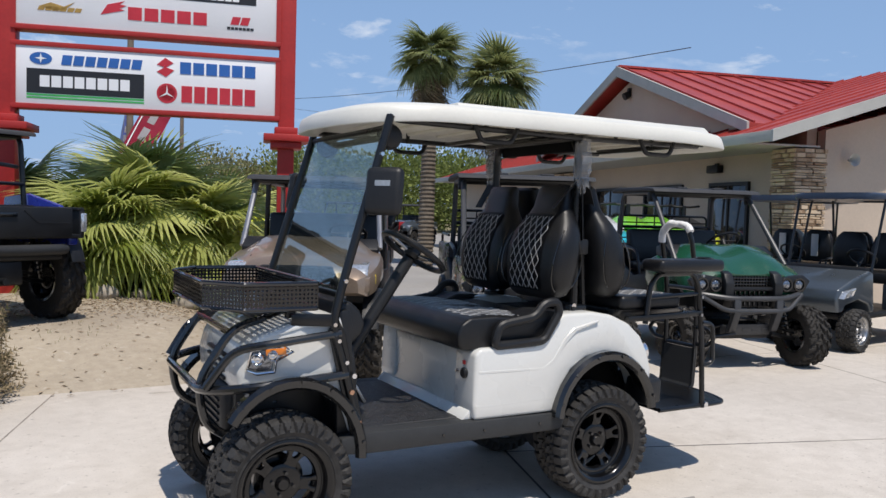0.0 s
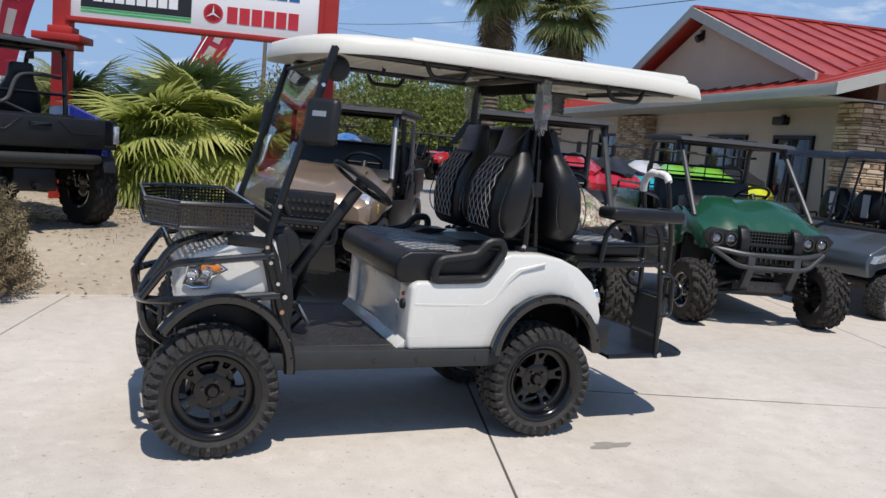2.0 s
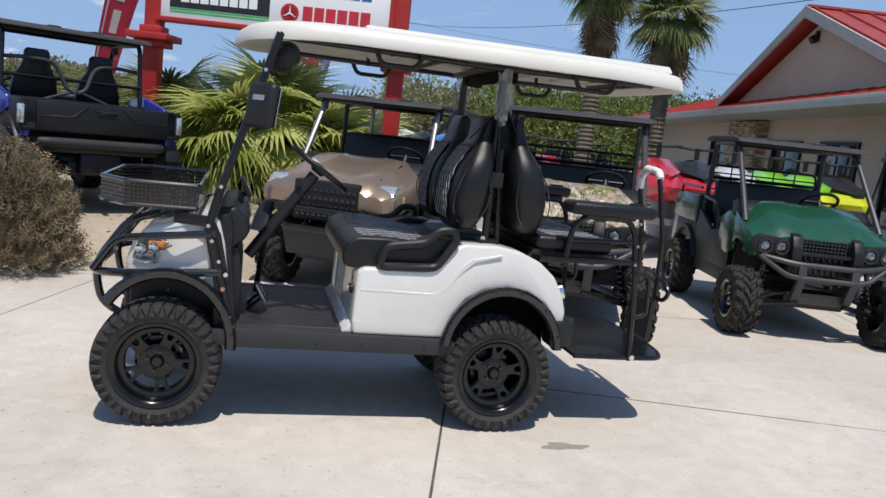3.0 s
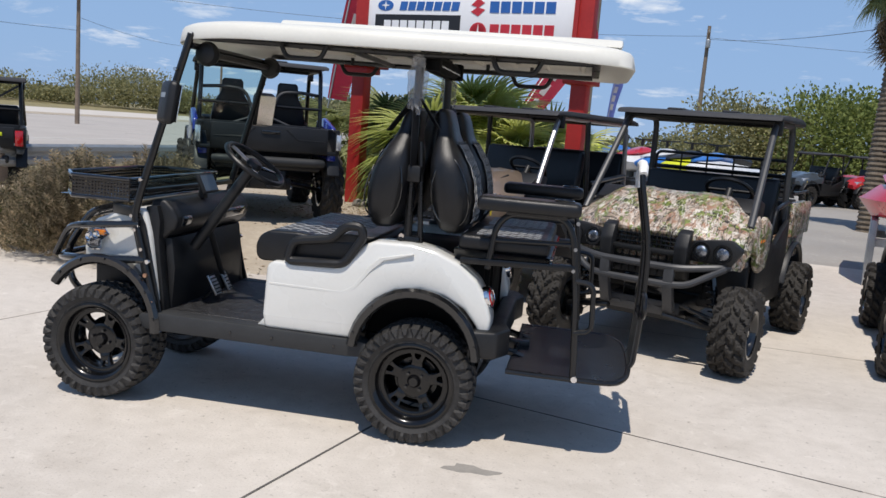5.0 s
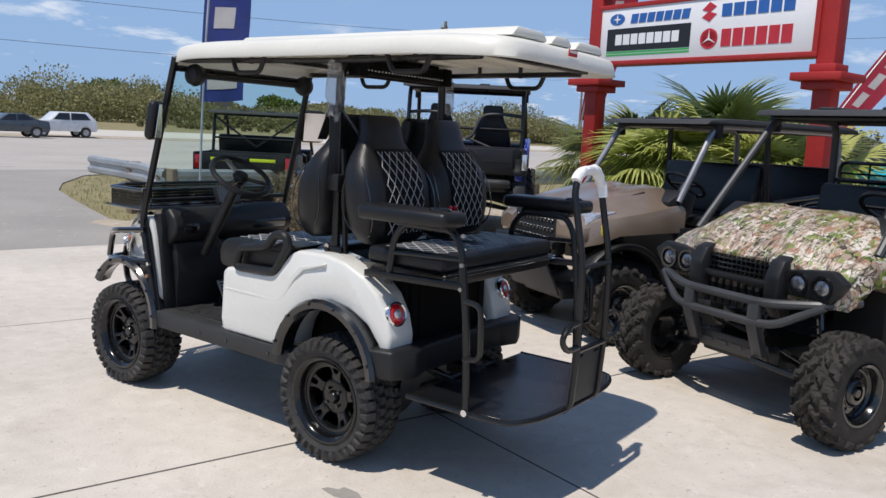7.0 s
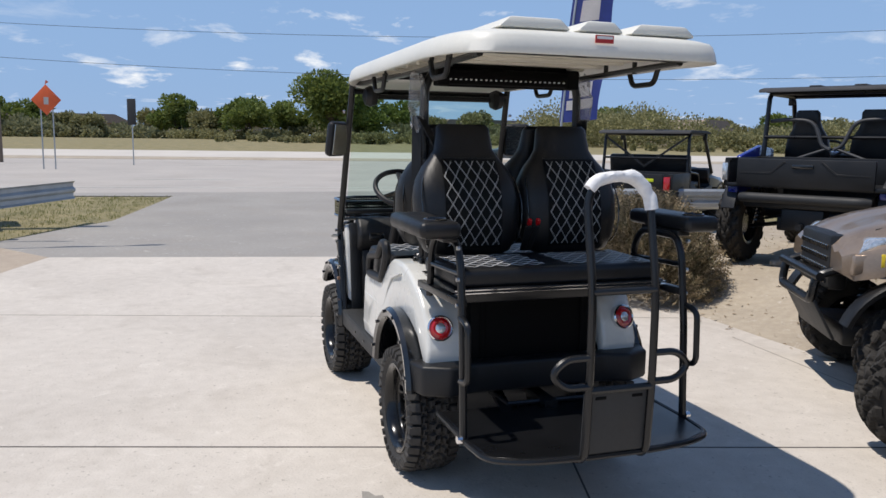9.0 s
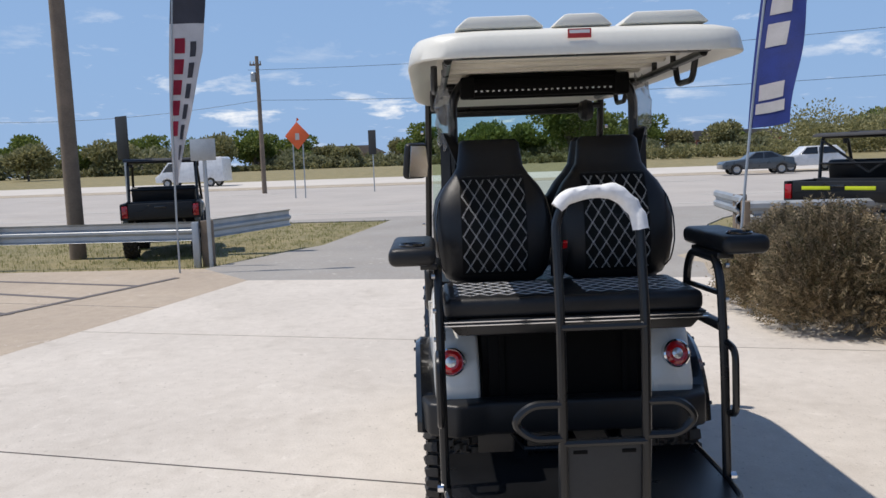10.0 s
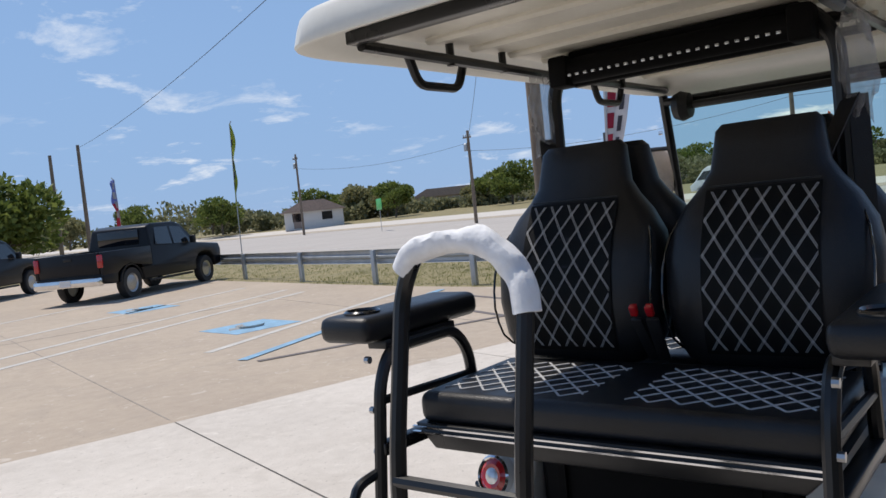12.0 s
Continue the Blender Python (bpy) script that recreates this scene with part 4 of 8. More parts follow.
def make_wheel(parent, m, R, rr, w, lugs, rows, spokes, spoke_w, tyre_mat="rubber", rim_mat="black_gloss", lug_h=.010, store={}):
    """A wheel part with its tyre, cap and nuts; alike wheels share their meshes."""
    key = (R, rr, w, lugs, spokes, tyre_mat, rim_mat)
    face = w * (.15 if spokes == 5 else .24)
    if key not in store:
        rim = part("wheel", rim_mesh(rr, w, face), rim_mat, parent)
        part("tyre", tyre_mesh(R, rr, w, lugs, rows, lug_h), tyre_mat, rim, "chunky all-terrain tread", smooth=30)
        if spokes == 5:
            sp0 = None
            for i in range(spokes):
                turn = Matrix.Rotation(-2 * math.pi * (i + .25) / spokes, 4, "Y")
                if sp0 is None:
                    sp0 = part("spoke", spoke_mesh(rr, face), rim_mat, rim)
                    sp0.matrix_basis = turn
                else:
                    shared("spoke", sp0, rim, turn)
            part("rim_face", moved(lathe([(rr - .022, face - .025), (rr - .020, face + .022), (rr - .026, face + .030), (rr - .034, face + .026), (rr - .040, face + .027), (rr - .054, face + .022), (rr - .058, face + .014), (rr - .058, face - .012), (rr - .022, face - .025)], 56), TURN_OUT), rim_mat, rim)
            part("rim_lip", moved(lathe([(rr - .030, w * .30), (rr - .026, w * .40), (rr - .016, w * .45), (rr - .004, w * .478), (rr + .006, w * .47), (rr + .006, w * .43), (rr - .018, w * .30), (rr - .030, w * .30)], 56), TURN_OUT), rim_mat, rim)
        else:
            part("wheel_disc", wheel_disc(rr, face), rim_mat, rim, "black pressed-steel wheel disc")
        cap = part("hub_cap", moved(lathe([(0, face + .022), (.022, face + .022), (.03, face + .012), (.032, face)], 20), TURN_OUT), rim_mat, rim)
        nut0 = None
        for i in range(4):
            a = math.pi / 4 + i * math.pi / 2
            c = Vector((.048 * math.cos(a), .048 * math.sin(a), 0))
            if nut0 is None:
                nut0 = part("lug_nut", moved(cyl((0, 0, 0), (0, 0, .016), .008, 6), TURN_OUT), "black_gloss", rim)
                nut = nut0
            else:
                nut = shared("lug_nut", nut0, rim, Matrix())
            nut.matrix_basis = Matrix.Translation(TURN_OUT @ (c + Vector((0, 0, face + .002))))
        rim.matrix_basis = m
        store[key] = rim
        return rim
    src = store[key]
    rim = shared("wheel", src, parent, m)
    for ch in src.children:
        o = shared(ch.name.split(".")[0], ch, rim, ch.matrix_basis.copy())
        if "label" in ch:
            o["label"] = ch["label"]
    return rim


# ---- the golf cart ----
cart = thing("golf_cart", "white lifted four-seat golf cart with black wheels, parked on concrete", "golf cart", pose(0, 0.015, 0))
CART_ROWS = ((-.30, .16, .6), (-.10, .15, -.6), (.10, .15, .6), (.30, .16, -.6))
for x in (-.84, .84):
    for s in (-1, 1):
        spin = Matrix.Rotation(x * 1.3 + s, 4, "Y")
        turn = Matrix.Rotation(0 if s < 0 else math.pi, 4, "Z")
        make_wheel(cart, Matrix.Translation((x, s * .445, .298)) @ turn @ spin, .298, .202, .235, 35, CART_ROWS, 5, .080, "rubber", "rim_black", .018)

# chassis and axles
part("chassis", join(box(-.92, 1.12, -.24, .24, .36, .45, .01), box(-.95, -.72, -.20, .20, .40, .62, .02), box(.60, 1.10, -.30, .30, .34, .50, .02)), "black_plastic", cart)
part("front_axle", join(cyl((-.84, -.36, .29), (-.84, .36, .29), .022), tube([(-.72, -.15, .44), (-.82, -.34, .36)], .016), tube([(-.72, .15, .44), (-.82, .34, .36)], .016),
                        tube([(-.95, -.15, .42), (-.86, -.34, .34)], .016), tube([(-.95, .15, .42), (-.86, .34, .34)], .016)), "black_powder", cart)
part("rear_axle", join(cyl((.84, -.36, .29), (.84, .36, .29), .03), lathe([(0, -.12), (.09, -.10), (.10, .0), (.09, .10), (0, .12)], 16, Matrix.Translation((.84, .05, .29)) @ TURN_OUT)), "black_powder", cart)
for x in (-.84, .84):
    for s in (-1, 1):
        y = s * (.27 if x < 0 else .29)
        coil = [(x + .03 + .034 * math.cos(k * .8), y + .034 * math.sin(k * .8), .36 + .0055 * k) for k in range(46)]
        part("coil_spring", join(tube(coil, .007, seg=5), cyl((x + .03, y, .32), (x + .03, y, .68), .016)), "black_gloss", cart)

# side body panels, thick at the rear so that the tail lamps have a face
BODY = [(.07, .485), (.06, .55), (.068, .80), (.10, .825), (.40, .825), (.47, .86), (.545, .945), (.60, .972), (.78, .975), (.90, .955), (1.02, .905), (1.11, .83), (1.165, .74), (1.19, .65), (1.185, .575),
        (1.15, .535), (1.125, .61), (1.06, .69), (.96, .745), (.845, .765), (.725, .745), (.63, .69), (.57, .61), (.545, .53), (.54, .485)]
for s in (-1, 1):
    bm = prism(BODY, -.528, -.335, .018, 3)
    for v in bm.verts:  # the flank swells a little and the tail draws in
        if v.co.y < -.46:
            v.co.y += .03 * max(0, v.co.x - .95) / .25 + .018 * max(0, (v.co.z - .84) / .13) - .010 * math.exp(-((v.co.z - .62) / .10) ** 2)
    panel = part("side_panel", bm if s < 0 else flip(bm), "white_paint", cart, "glossy white moulded body side")
    crease = [(.085, .705), (.47, .700), (.53, .735), (.60, .83), (.66, .885), (.80, .925), (.80, .935), (.64, .90), (.585, .85), (.515, .75), (.46, .716), (.085, .72)]
    bm = prism(crease, -.5320, -.51, .003, 1)
    part("side_crease", bm if s < 0 else flip(bm), "white_paint", panel)
    bm = prism([(.072, .545), (.535, .552), (.548, .575), (.50, .566), (.072, .560)], -.5345, -.51, .003, 1)
    part("side_crease", bm if s < 0 else flip(bm), "white_paint", panel)
    bm = prism([(.09, .83), (.40, .83), (.53, .955), (.60, .985), (.45, .99), (.09, .85)], -.49, -.33, .006, 1)
    part("seat_shelf", bm if s < 0 else flip(bm), "black_plastic", cart)
pod = part("front_pod", prism([(.055, .486), (.070, .56), (.075, .70), (.070, .80), (.16, .80), (.16, .486)], -.475, .475, .012), "white_paint", cart, "white seat base front")
part("pod_foot", prism([(.020, .486), (.060, .53), (.10, .53), (.10, .486)], -.50, .50, .008), "white_paint", cart)
part("charge_port", lathe([(0, .010), (.020, .010), (.026, .004), (.026, -.006)], 18, Matrix.Translation((.056, -.445, .70)) @ Matrix.Rotation(-math.pi / 2, 4, "Y")), "black_plastic", cart)
part("key_lock", lathe([(0, .012), (.010, .012), (.012, .0)], 14, Matrix.Translation((.056, -.385, .70)) @ Matrix.Rotation(-math.pi / 2, 4, "Y")), "chrome", cart)
part("warning_sticker", box(.052, .060, -.452, -.434, .742, .760), "red_tag", cart)
# fills the open hollow below the seats; its shade is put into the near-black colour
part("underseat_box", join(box(.20, 1.12, -.325, .325, .48, .93, .01), box(1.10, 1.145, -.30, .30, .50, .90, .01), box(1.14, 1.155, -.255, -.235, .52, .9), box(1.14, 1.155, .235, .255, .52, .9)), "black_matte", cart)

# sills, floor and mat
for s in (-1, 1):
    bm = prism([(-.60, .405), (-.60, .475), (-.50, .492), (.56, .482), (.60, .47), (.60, .402), (.50, .395), (-.5, .398)], -.542, -.44, .008)
    part("sill", bm if s < 0 else flip(bm), "grey_plastic", cart, "dark grey plastic rocker sill")
    for x in (-.10, .12, .44):
        part("sill_bolt", cyl((x, s * .54, .44), (x, s * .548, .44), .007, 8), "black_gloss", cart)
part("floor_pan", box(-.60, .10, -.46, .46, .45, .482, .004), "black_plastic", cart)
mat_bm = box(-.50, .045, -.445, .445, .482, .490, .003, 1)
part("floor_mat", mat_bm, "mat_floor", cart, "black textured rubber floor mat")

# front cowl
COWL = [(-1.005, .665), (-1.015, .76), (-.99, .86), (-.93, .93), (-.80, .985), (-.66, 1.03), (-.60, 1.025), (-.565, .90), (-.525, .60), (-.51, .485), (-.545, .485), (-.575, .58), (-.635, .665), (-.72, .715), (-.84, .735), (-.93, .715)]
bm = prism(COWL, -.505, .505, .022, 3)
for v in bm.verts:
    k = max(0, (-.58 - v.co.x) / .43)
    v.co.y *= 1 - .24 * k ** 1.6
    if abs(v.co.y) > .30 and v.co.z > .8:
        v.co.z -= .10 * (abs(v.co.y) - .30)
cowl = part("front_cowl", bm, "white_paint", cart, "white front cowl with striped shade of the basket on it")
part("cowl_vent", join(*[box(-1.022, -1.00, -.16, .16, .69 + k * .035, .705 + k * .035, .004) for k in range(4)]), "black_plastic", cowl)
part("hood_badge_panel", moved(box(-.10, .10, -.20, .20, -.004, .006, .004), pose(-.80, 0, .992, 0, -19, 0)), "grey_plastic", cowl)
part("front_grille", join(box(-1.04, -.93, -.24, .24, .44, .68, .04, 3), *[box(-1.05, -1.03, -.18, .18, .48 + k * .03, .49 + k * .03) for k in range(6)]), "black_plastic", cart, "black ribbed plastic lower nose")
for s in (-1, 1):
    lamp = part("headlight", moved(prism([(-.075, -.04), (-.05, .045), (.05, .05), (.10, .022), (.03, -.005), (.02, -.05), (-.04, -.055)], -.012, .008, .006), pose(-.905, s * .438, .830, 0, -4, -s * -24)), "lamp_glass", cowl, "clear faceted headlight")
    part("indicator", moved(box(.0, .085, -.016 if s < 0 else -.004, .004 if s < 0 else .016, .012, .040, .004), pose(-.905, s * .438, .830, 0, -4, s * 24)), "amber_lens", lamp, "amber turn signal")
    part("lamp_bezel", moved(tube([(-.085, 0, -.045), (-.055, 0, .055), (.055, 0, .06), (.112, 0, .022), (.04, 0, -.012), (.03, 0, -.06), (-.045, 0, -.065)], .007, closed=True, seg=6), pose(-.905, s * .442, .830, 0, -4, s * 24)), "chrome", lamp)
    for dx, dz, rr_ in ((-.035, .0, .026), (.030, .012, .022)):
        part("lamp_reflector", moved(lathe([(0, .010), (rr_ * .35, .012), (rr_ * .4, .004), (rr_ * .9, .010), (rr_, .014), (rr_ * 1.1, .006)], 18), pose(-.905, s * .442, .830, 0, -4, s * 24) @ Matrix.Translation((dx, s * .012, dz)) @ (TURN_OUT if s < 0 else TURN_OUT.inverted())), "chrome", lamp)

# wheel-arch flares with bolts
def arch(cx, cz, rx, rz, a0, a1, y0, y1, t=.045, n=18):
    rings = []
    for i in range(n + 1):
        a = radians(a0 + (a1 - a0) * i / n)
        c, sn = math.cos(a), math.sin(a)
        o = [(rx, y1), (rx + t * .2, y0 + .02), (rx - t * .1, y0), (rx - t * .75, y0 + .004), (rx - t, y0 + .022), (rx - t * .6, y1)]
        rings.append([(cx + c * r, y, cz + sn * (r + rz - rx)) for r, y in o])
    return loft(rings)


for s in (-1, 1):
    for cx, cz, rx, rz, a0, a1, name in ((.838, .43, .322, .340, 6, 174, "rear_flare"), (-.815, .40, .325, .355, -2, 146, "front_flare")):
        bm = arch(cx, cz, rx, rz, a0, a1, -.592 if cx > 0 else -.565, -.475)
        fl = part(name, bm if s < 0 else flip(bm), "black_gloss", cart, "glossy black bolted fender flare")
        for i in range(6):
            a = radians(a0 + 12 + (a1 - a0 - 24) * i / 5)
            p = Vector((cx + math.cos(a) * (rx - .012), s * -.0, cz + math.sin(a) * (rz - .012)))
            bolt = part("flare_bolt", cyl((p.x, s * (.582 if cx > 0 else .555), p.z), (p.x, s * (.600 if cx > 0 else .573), p.z), .008, 8), "black_gloss", fl)
    well = lathe([(.30, 0), (.31, .14), (.0, .15)], 24, Matrix.Translation((.84, -.35, .44)) @ TURN_OUT.inverted())
    part("wheel_well", well if s < 0 else flip(well), "black_plastic", cart)
    well = box(-1.0, -.56, -.30, -.24, .42, .74, .01)
    part("wheel_well", well if s < 0 else flip(well), "black_plastic", cart)

# brush guard
guard = part("brush_guard", tube([(-.575, -.53, .755), (-.96, -.53, .725), (-1.165, -.40, .70), (-1.165, .40, .70), (-.96, .53, .725), (-.575, .53, .755)], .020, .16, seg=10), "black_gloss", cart, "glossy black tubular brush guard")
for s in (-1, 1):
    part("guard_side", tube([(-.61, s * .53, .935), (-.92, s * .52, .90), (-1.05, s * .46, .875), (-1.155, s * .42, .715)], .018, .09, seg=10), "black_gloss", guard)
    part("guard_upright", tube([(-1.02, s * .31, .47), (-1.13, s * .315, .54), (-1.165, s * .315, .72), (-1.02, s * .315, .945), (-.88, s * .315, .985)], .019, .08, seg=10), "black_gloss", guard)
part("guard_crossbar", tube([(-1.03, -.315, .925), (-1.03, .315, .925)], .016, seg=10), "black_gloss", guard)
part("guard_foot", tube([(-1.02, -.31, .47), (-1.02, .31, .47)], .016, seg=10), "black_gloss", guard)

# front basket of punched sheet
BX0, BX1, BY, BZ0, BZ1 = -1.15, -.70, .485, 1.040, 1.146
plan = [(BX1, -BY), (BX0 + .13, -BY), (BX0, -BY + .16), (BX0, BY - .16), (BX0 + .13, BY), (BX1, BY)]
basket = part("basket", tube([(x, y, BZ1) for x, y in plan], .011, .01, closed=True), "black_gloss", cart, "black punched-metal front cargo basket")
part("basket_rim", tube([(x, y, BZ0) for x, y in plan], .010, .01, closed=True), "black_gloss", basket)
def punched_wall(a, b, z0, z1, step=.0175, hole=.0085):
    """A sheet with square holes, as a strip of frames."""
    a, b = Vector((*a, 0)), Vector((*b, 0))
    d = b - a
    nx, nz = max(1, round(d.length / step)), max(1, round((z1 - z0) / step))
    u = d.normalized()
    bm = bmesh.new()
    for i in range(nx):
        for j in range(nz):
            c = a + u * (i + .5) * d.length / nx + Vector((0, 0, z0 + (j + .5) * (z1 - z0) / nz))
            hx, hz = d.length / nx / 2, (z1 - z0) / nz / 2
            h = hole / 2
            o = [bm.verts.new(c + u * (sx * hx) + Vector((0, 0, sz * hz))) for sx, sz in ((-1, -1), (1, -1), (1, 1), (-1, 1))]
            n = [bm.verts.new(c + u * (sx * h) + Vector((0, 0, sz * h))) for sx, sz in ((-1, -1), (1, -1), (1, 1), (-1, 1))]
            for q in range(4):
                bm.faces.new((o[q], o[(q + 1) % 4], n[(q + 1) % 4], n[q]))
    bmesh.ops.remove_doubles(bm, verts=bm.verts, dist=1e-5)
    bmesh.ops.solidify(bm, geom=bm.faces, thickness=.002)
    return bm
ring = plan + [plan[0]]
for (ax, ay), (bx_, by_) in zip(ring, ring[1:]):
    part("basket_panel", punched_wall((ax, ay), (bx_, by_), BZ0, BZ1), "black_gloss", basket, smooth=0)
part("basket_floor", moved(punched_wall((0, -BY + .06), (0, BY - .06), 0, BX1 - BX0 - .02, .020, .010), Matrix.Translation((BX0 + .02, 0, BZ0 - .004)) @ Matrix.Rotation(math.pi / 2, 4, "Y")), "black_gloss", basket, smooth=0)
for s in (-1, 1):
    part("basket_bracket", join(bar((-.635, s * .52, .990), (-.80, s * .44, .990), .035, .05, .004), bar((-.80, s * .42, .995), (-.80, s * .42, 1.035), .04, .03)), "black_powder", basket)

# windshield, its struts and bolts
for s in (-1, 1):
    st = part("front_strut", tube([(-.495, s * .528, .43), (-.60, s * .528, .82), (-.645, s * .525, .975), (-.615, s * .52, 1.10), (-.385, s * .495, 1.885)], .019, .06, seg=10), "black_powder", cart, "black steel windshield strut")
    for x, z, big in ((-.527, .545, 1), (-.562, .68, 1), (-.553, .75, 1), (-.588, .81, 0), (-.625, .905, 0), (-.645, .975, 0), (-.60, 1.16, 0), (-.50, 1.49, 0), (-.44, 1.71, 0)):
        part("bolt", cyl((x, s * (.543 - .02 * max(0, z - 1.1)), z), (x, s * (.558 - .02 * max(0, z - 1.1)), z), .011 if big else .009, 10), "copper_bolt" if big and z < .7 else "chrome", st)
    part("strut_plate", prism([(-.47, .42), (-.535, .42), (-.665, .95), (-.615, .99), (-.585, .93)], s * .518 - .006, s * .518 + .006, .003, 1), "black_powder", st)
wz = lambda z: -.608 + (z - 1.10) * .287
ws = mesh_of([(wz(1.10), -.49, 1.10), (wz(1.10), .49, 1.10), (wz(1.84), .48, 1.84), (wz(1.84), -.48, 1.84)], [(0, 1, 2, 3)])
bmesh.ops.solidify(ws, geom=ws.faces, thickness=.005)
pane = part("windshield", ws, "windshield", cart, "clear folding windshield with a green tint", smooth=0)
pane.visible_shadow = False
part("windshield_rail", tube([(wz(1.83) + .01, -.49, 1.83), (wz(1.83) + .01, .49, 1.83)], .017), "black_powder", cart)
part("windshield_rail", box(-.625, -.595, -.49, .49, 1.085, 1.11, .004), "black_powder", cart)
part("interior_mirror", join(lathe([(0, -.05), (.05, -.035), (.062, 0), (.05, .03), (0, .05)], 18, Matrix.Translation((-.345, -.40, 1.80)) @ TURN_OUT), tube([(-.345, -.40, 1.80), (-.345, .40, 1.80)], .016), lathe([(0, -.05), (.05, -.035), (.062, 0), (.05, .03), (0, .05)], 18, Matrix.Translation((-.345, .40, 1.80)) @ TURN_OUT)), "black_plastic", cart, "black panoramic mirror under the roof")
MIR = {-1: pose(-.445, -.582, 1.548, 0, 8, 44), 1: pose(-.465, .60, 1.555, 0, 8, -20)}
for s in (-1, 1):
    mir = part("side_mirror", moved(box(-.03, .028, -.085, .085, -.105, .105, .03, 3), MIR[s]), "black_plastic", cart, "black plastic side mirror")
    part("mirror_glass", moved(box(.029, .033, -.07, .07, -.09, .09), MIR[s]), "chrome", mir)
    part("mirror_arm", tube([(-.49, s * .505, 1.52), (-.475, s * .56, 1.545)], .012), "black_plastic", mir)
    part("mirror_mark", moved(box(-.032, -.0305, -.035, .035, -.012, .012), MIR[s] @ Matrix.Translation((0, 0, .03))), "galv", mir)

# dash, column, wheel, pedals
dash = part("dashboard", prism([(-.62, .99), (-.60, 1.055), (-.53, 1.06), (-.48, 1.015), (-.455, .96), (-.47, .91), (-.51, .875), (-.55, .84), (-.60, .80)], -.44, .44, .02, 3), "black_plastic", cart, "black moulded dashboard")
for y0, y1 in ((-.38, -.28), (.12, .38)):
    part("cubby", prism([(-.478, .99), (-.450, .96), (-.464, .92), (-.51, .895), (-.51, .975)], y0, y1, .008), "black_gloss", dash)
part("firewall", prism([(-.60, .483), (-.488, .483), (-.478, .70), (-.50, .86), (-.60, .86)], -.41, .41, .008), "black_plastic", cart)
for s in (-1, 1):
    part("kick_panel", prism([(-.60, .48), (-.49, .48), (-.505, .60), (-.535, .86), (-.53, .95), (-.55, 1.03), (-.61, 1.02)], s * .445 - .034, s * .445 + .034, .008), "black_plastic", cart)
scr = part("dash_screen", moved(box(-.012, .012, -.085, .085, -.055, .055, .008), pose(-.49, -.06, 1.125, 0, -25, 0)), "black_plastic", cart, "small black dash display")
part("screen_glass", moved(box(.0125, .0145, -.075, .075, -.045, .045), pose(-.49, -.06, 1.125, 0, -25, 0)), "screen", scr)
part("screen_stand", box(-.53, -.495, -.085, -.035, 1.04, 1.10, .006), "black_plastic", scr)
col_a, col_b = Vector((-.455, -.25, .80)), Vector((-.135, -.25, 1.268))
part("steering_column", join(tube([col_a, col_a.lerp(col_b, .93)], .030, seg=12), tube([Vector((-.40, .02, .56)), col_a.lerp(col_b, .25)], .016)), "black_plastic", cart)
wheel_m = Matrix.Translation(col_b) @ (col_b - col_a).to_track_quat("Z", "Y").to_matrix().to_4x4()
sw = part("steering_wheel", moved(tube([(.165 * math.cos(2 * math.pi * k / 36), .165 * math.sin(2 * math.pi * k / 36), 0) for k in range(36)], .015, closed=True, seg=10), wheel_m), "vinyl", cart, "black padded steering wheel")
for a in (90, 210, 330):
    c, s_ = math.cos(radians(a)), math.sin(radians(a))
    part("steering_spoke", moved(bar((0.03 * c, .03 * s_, -.01), (.16 * c, .16 * s_, 0), .03, .010, .003), wheel_m), "silver_paint" if a == 90 else "black_gloss", sw)
part("horn_pad", moved(lathe([(0, .018), (.035, .014), (.045, -.01), (.03, -.03)], 18), wheel_m), "black_plastic", sw)
for y, w in ((-.16, .075), (-.02, .05)):
    pd = part("pedal", moved(box(-.008, .008, -w / 2, w / 2, -.06, .06, .005), pose(-.375, y, .585, 0, -30, 0)), "steel", cart, "punched metal foot pedal")
    for k in range(6):
        part("pedal_grip", moved(box(.008, .013, -w / 2 + .008, w / 2 - .008, -.05 + k * .02, -.042 + k * .02), pose(-.375, y, .585, 0, -30, 0)), "black_plastic", pd)
    part("pedal_arm", tube([(-.375, y, .56), (-.44, y, .495)], .009), "black_powder", pd)

# seats
def ringxy(z, cx, cy, hx, hy, n=28, e=3.2):
    out = []
    for i in range(n):
        a = 2 * math.pi * i / n
        c, s_ = math.cos(a), math.sin(a)
        out.append((cx + hx * math.copysign(abs(c) ** (2 / e), c), cy + hy * math.copysign(abs(s_) ** (2 / e), s_), z))
    return out


#            z     half width, half depth, middle of depth
BACK = ((1.035, .165, .045, .050), (1.055, .202, .072, .045), (1.11, .232, .094, .040), (1.20, .247, .106, .034), (1.30, .248, .106, .020), (1.37, .234, .094, .004),
        (1.43, .200, .074, -.012), (1.475, .162, .056, -.024), (1.51, .140, .048, -.032), (1.565, .132, .043, -.042), (1.608, .127, .036, -.050), (1.624, .112, .020, -.052))
def back_face(z):
    for (z0, _, d0, c0), (z1, _, d1, c1) in zip(BACK, BACK[1:]):
        if z <= z1:
            t = (z - z0) / (z1 - z0)
            return d0 + (d1 - d0) * t + c0 + (c1 - c0) * t
    return 0
def back_half(z):
    for (z0, w0, _, _), (z1, w1, _, _) in zip(BACK, BACK[1:]):
        if z <= z1:
            return w0 + (w1 - w0) * (z - z0) / (z1 - z0)
    return .1


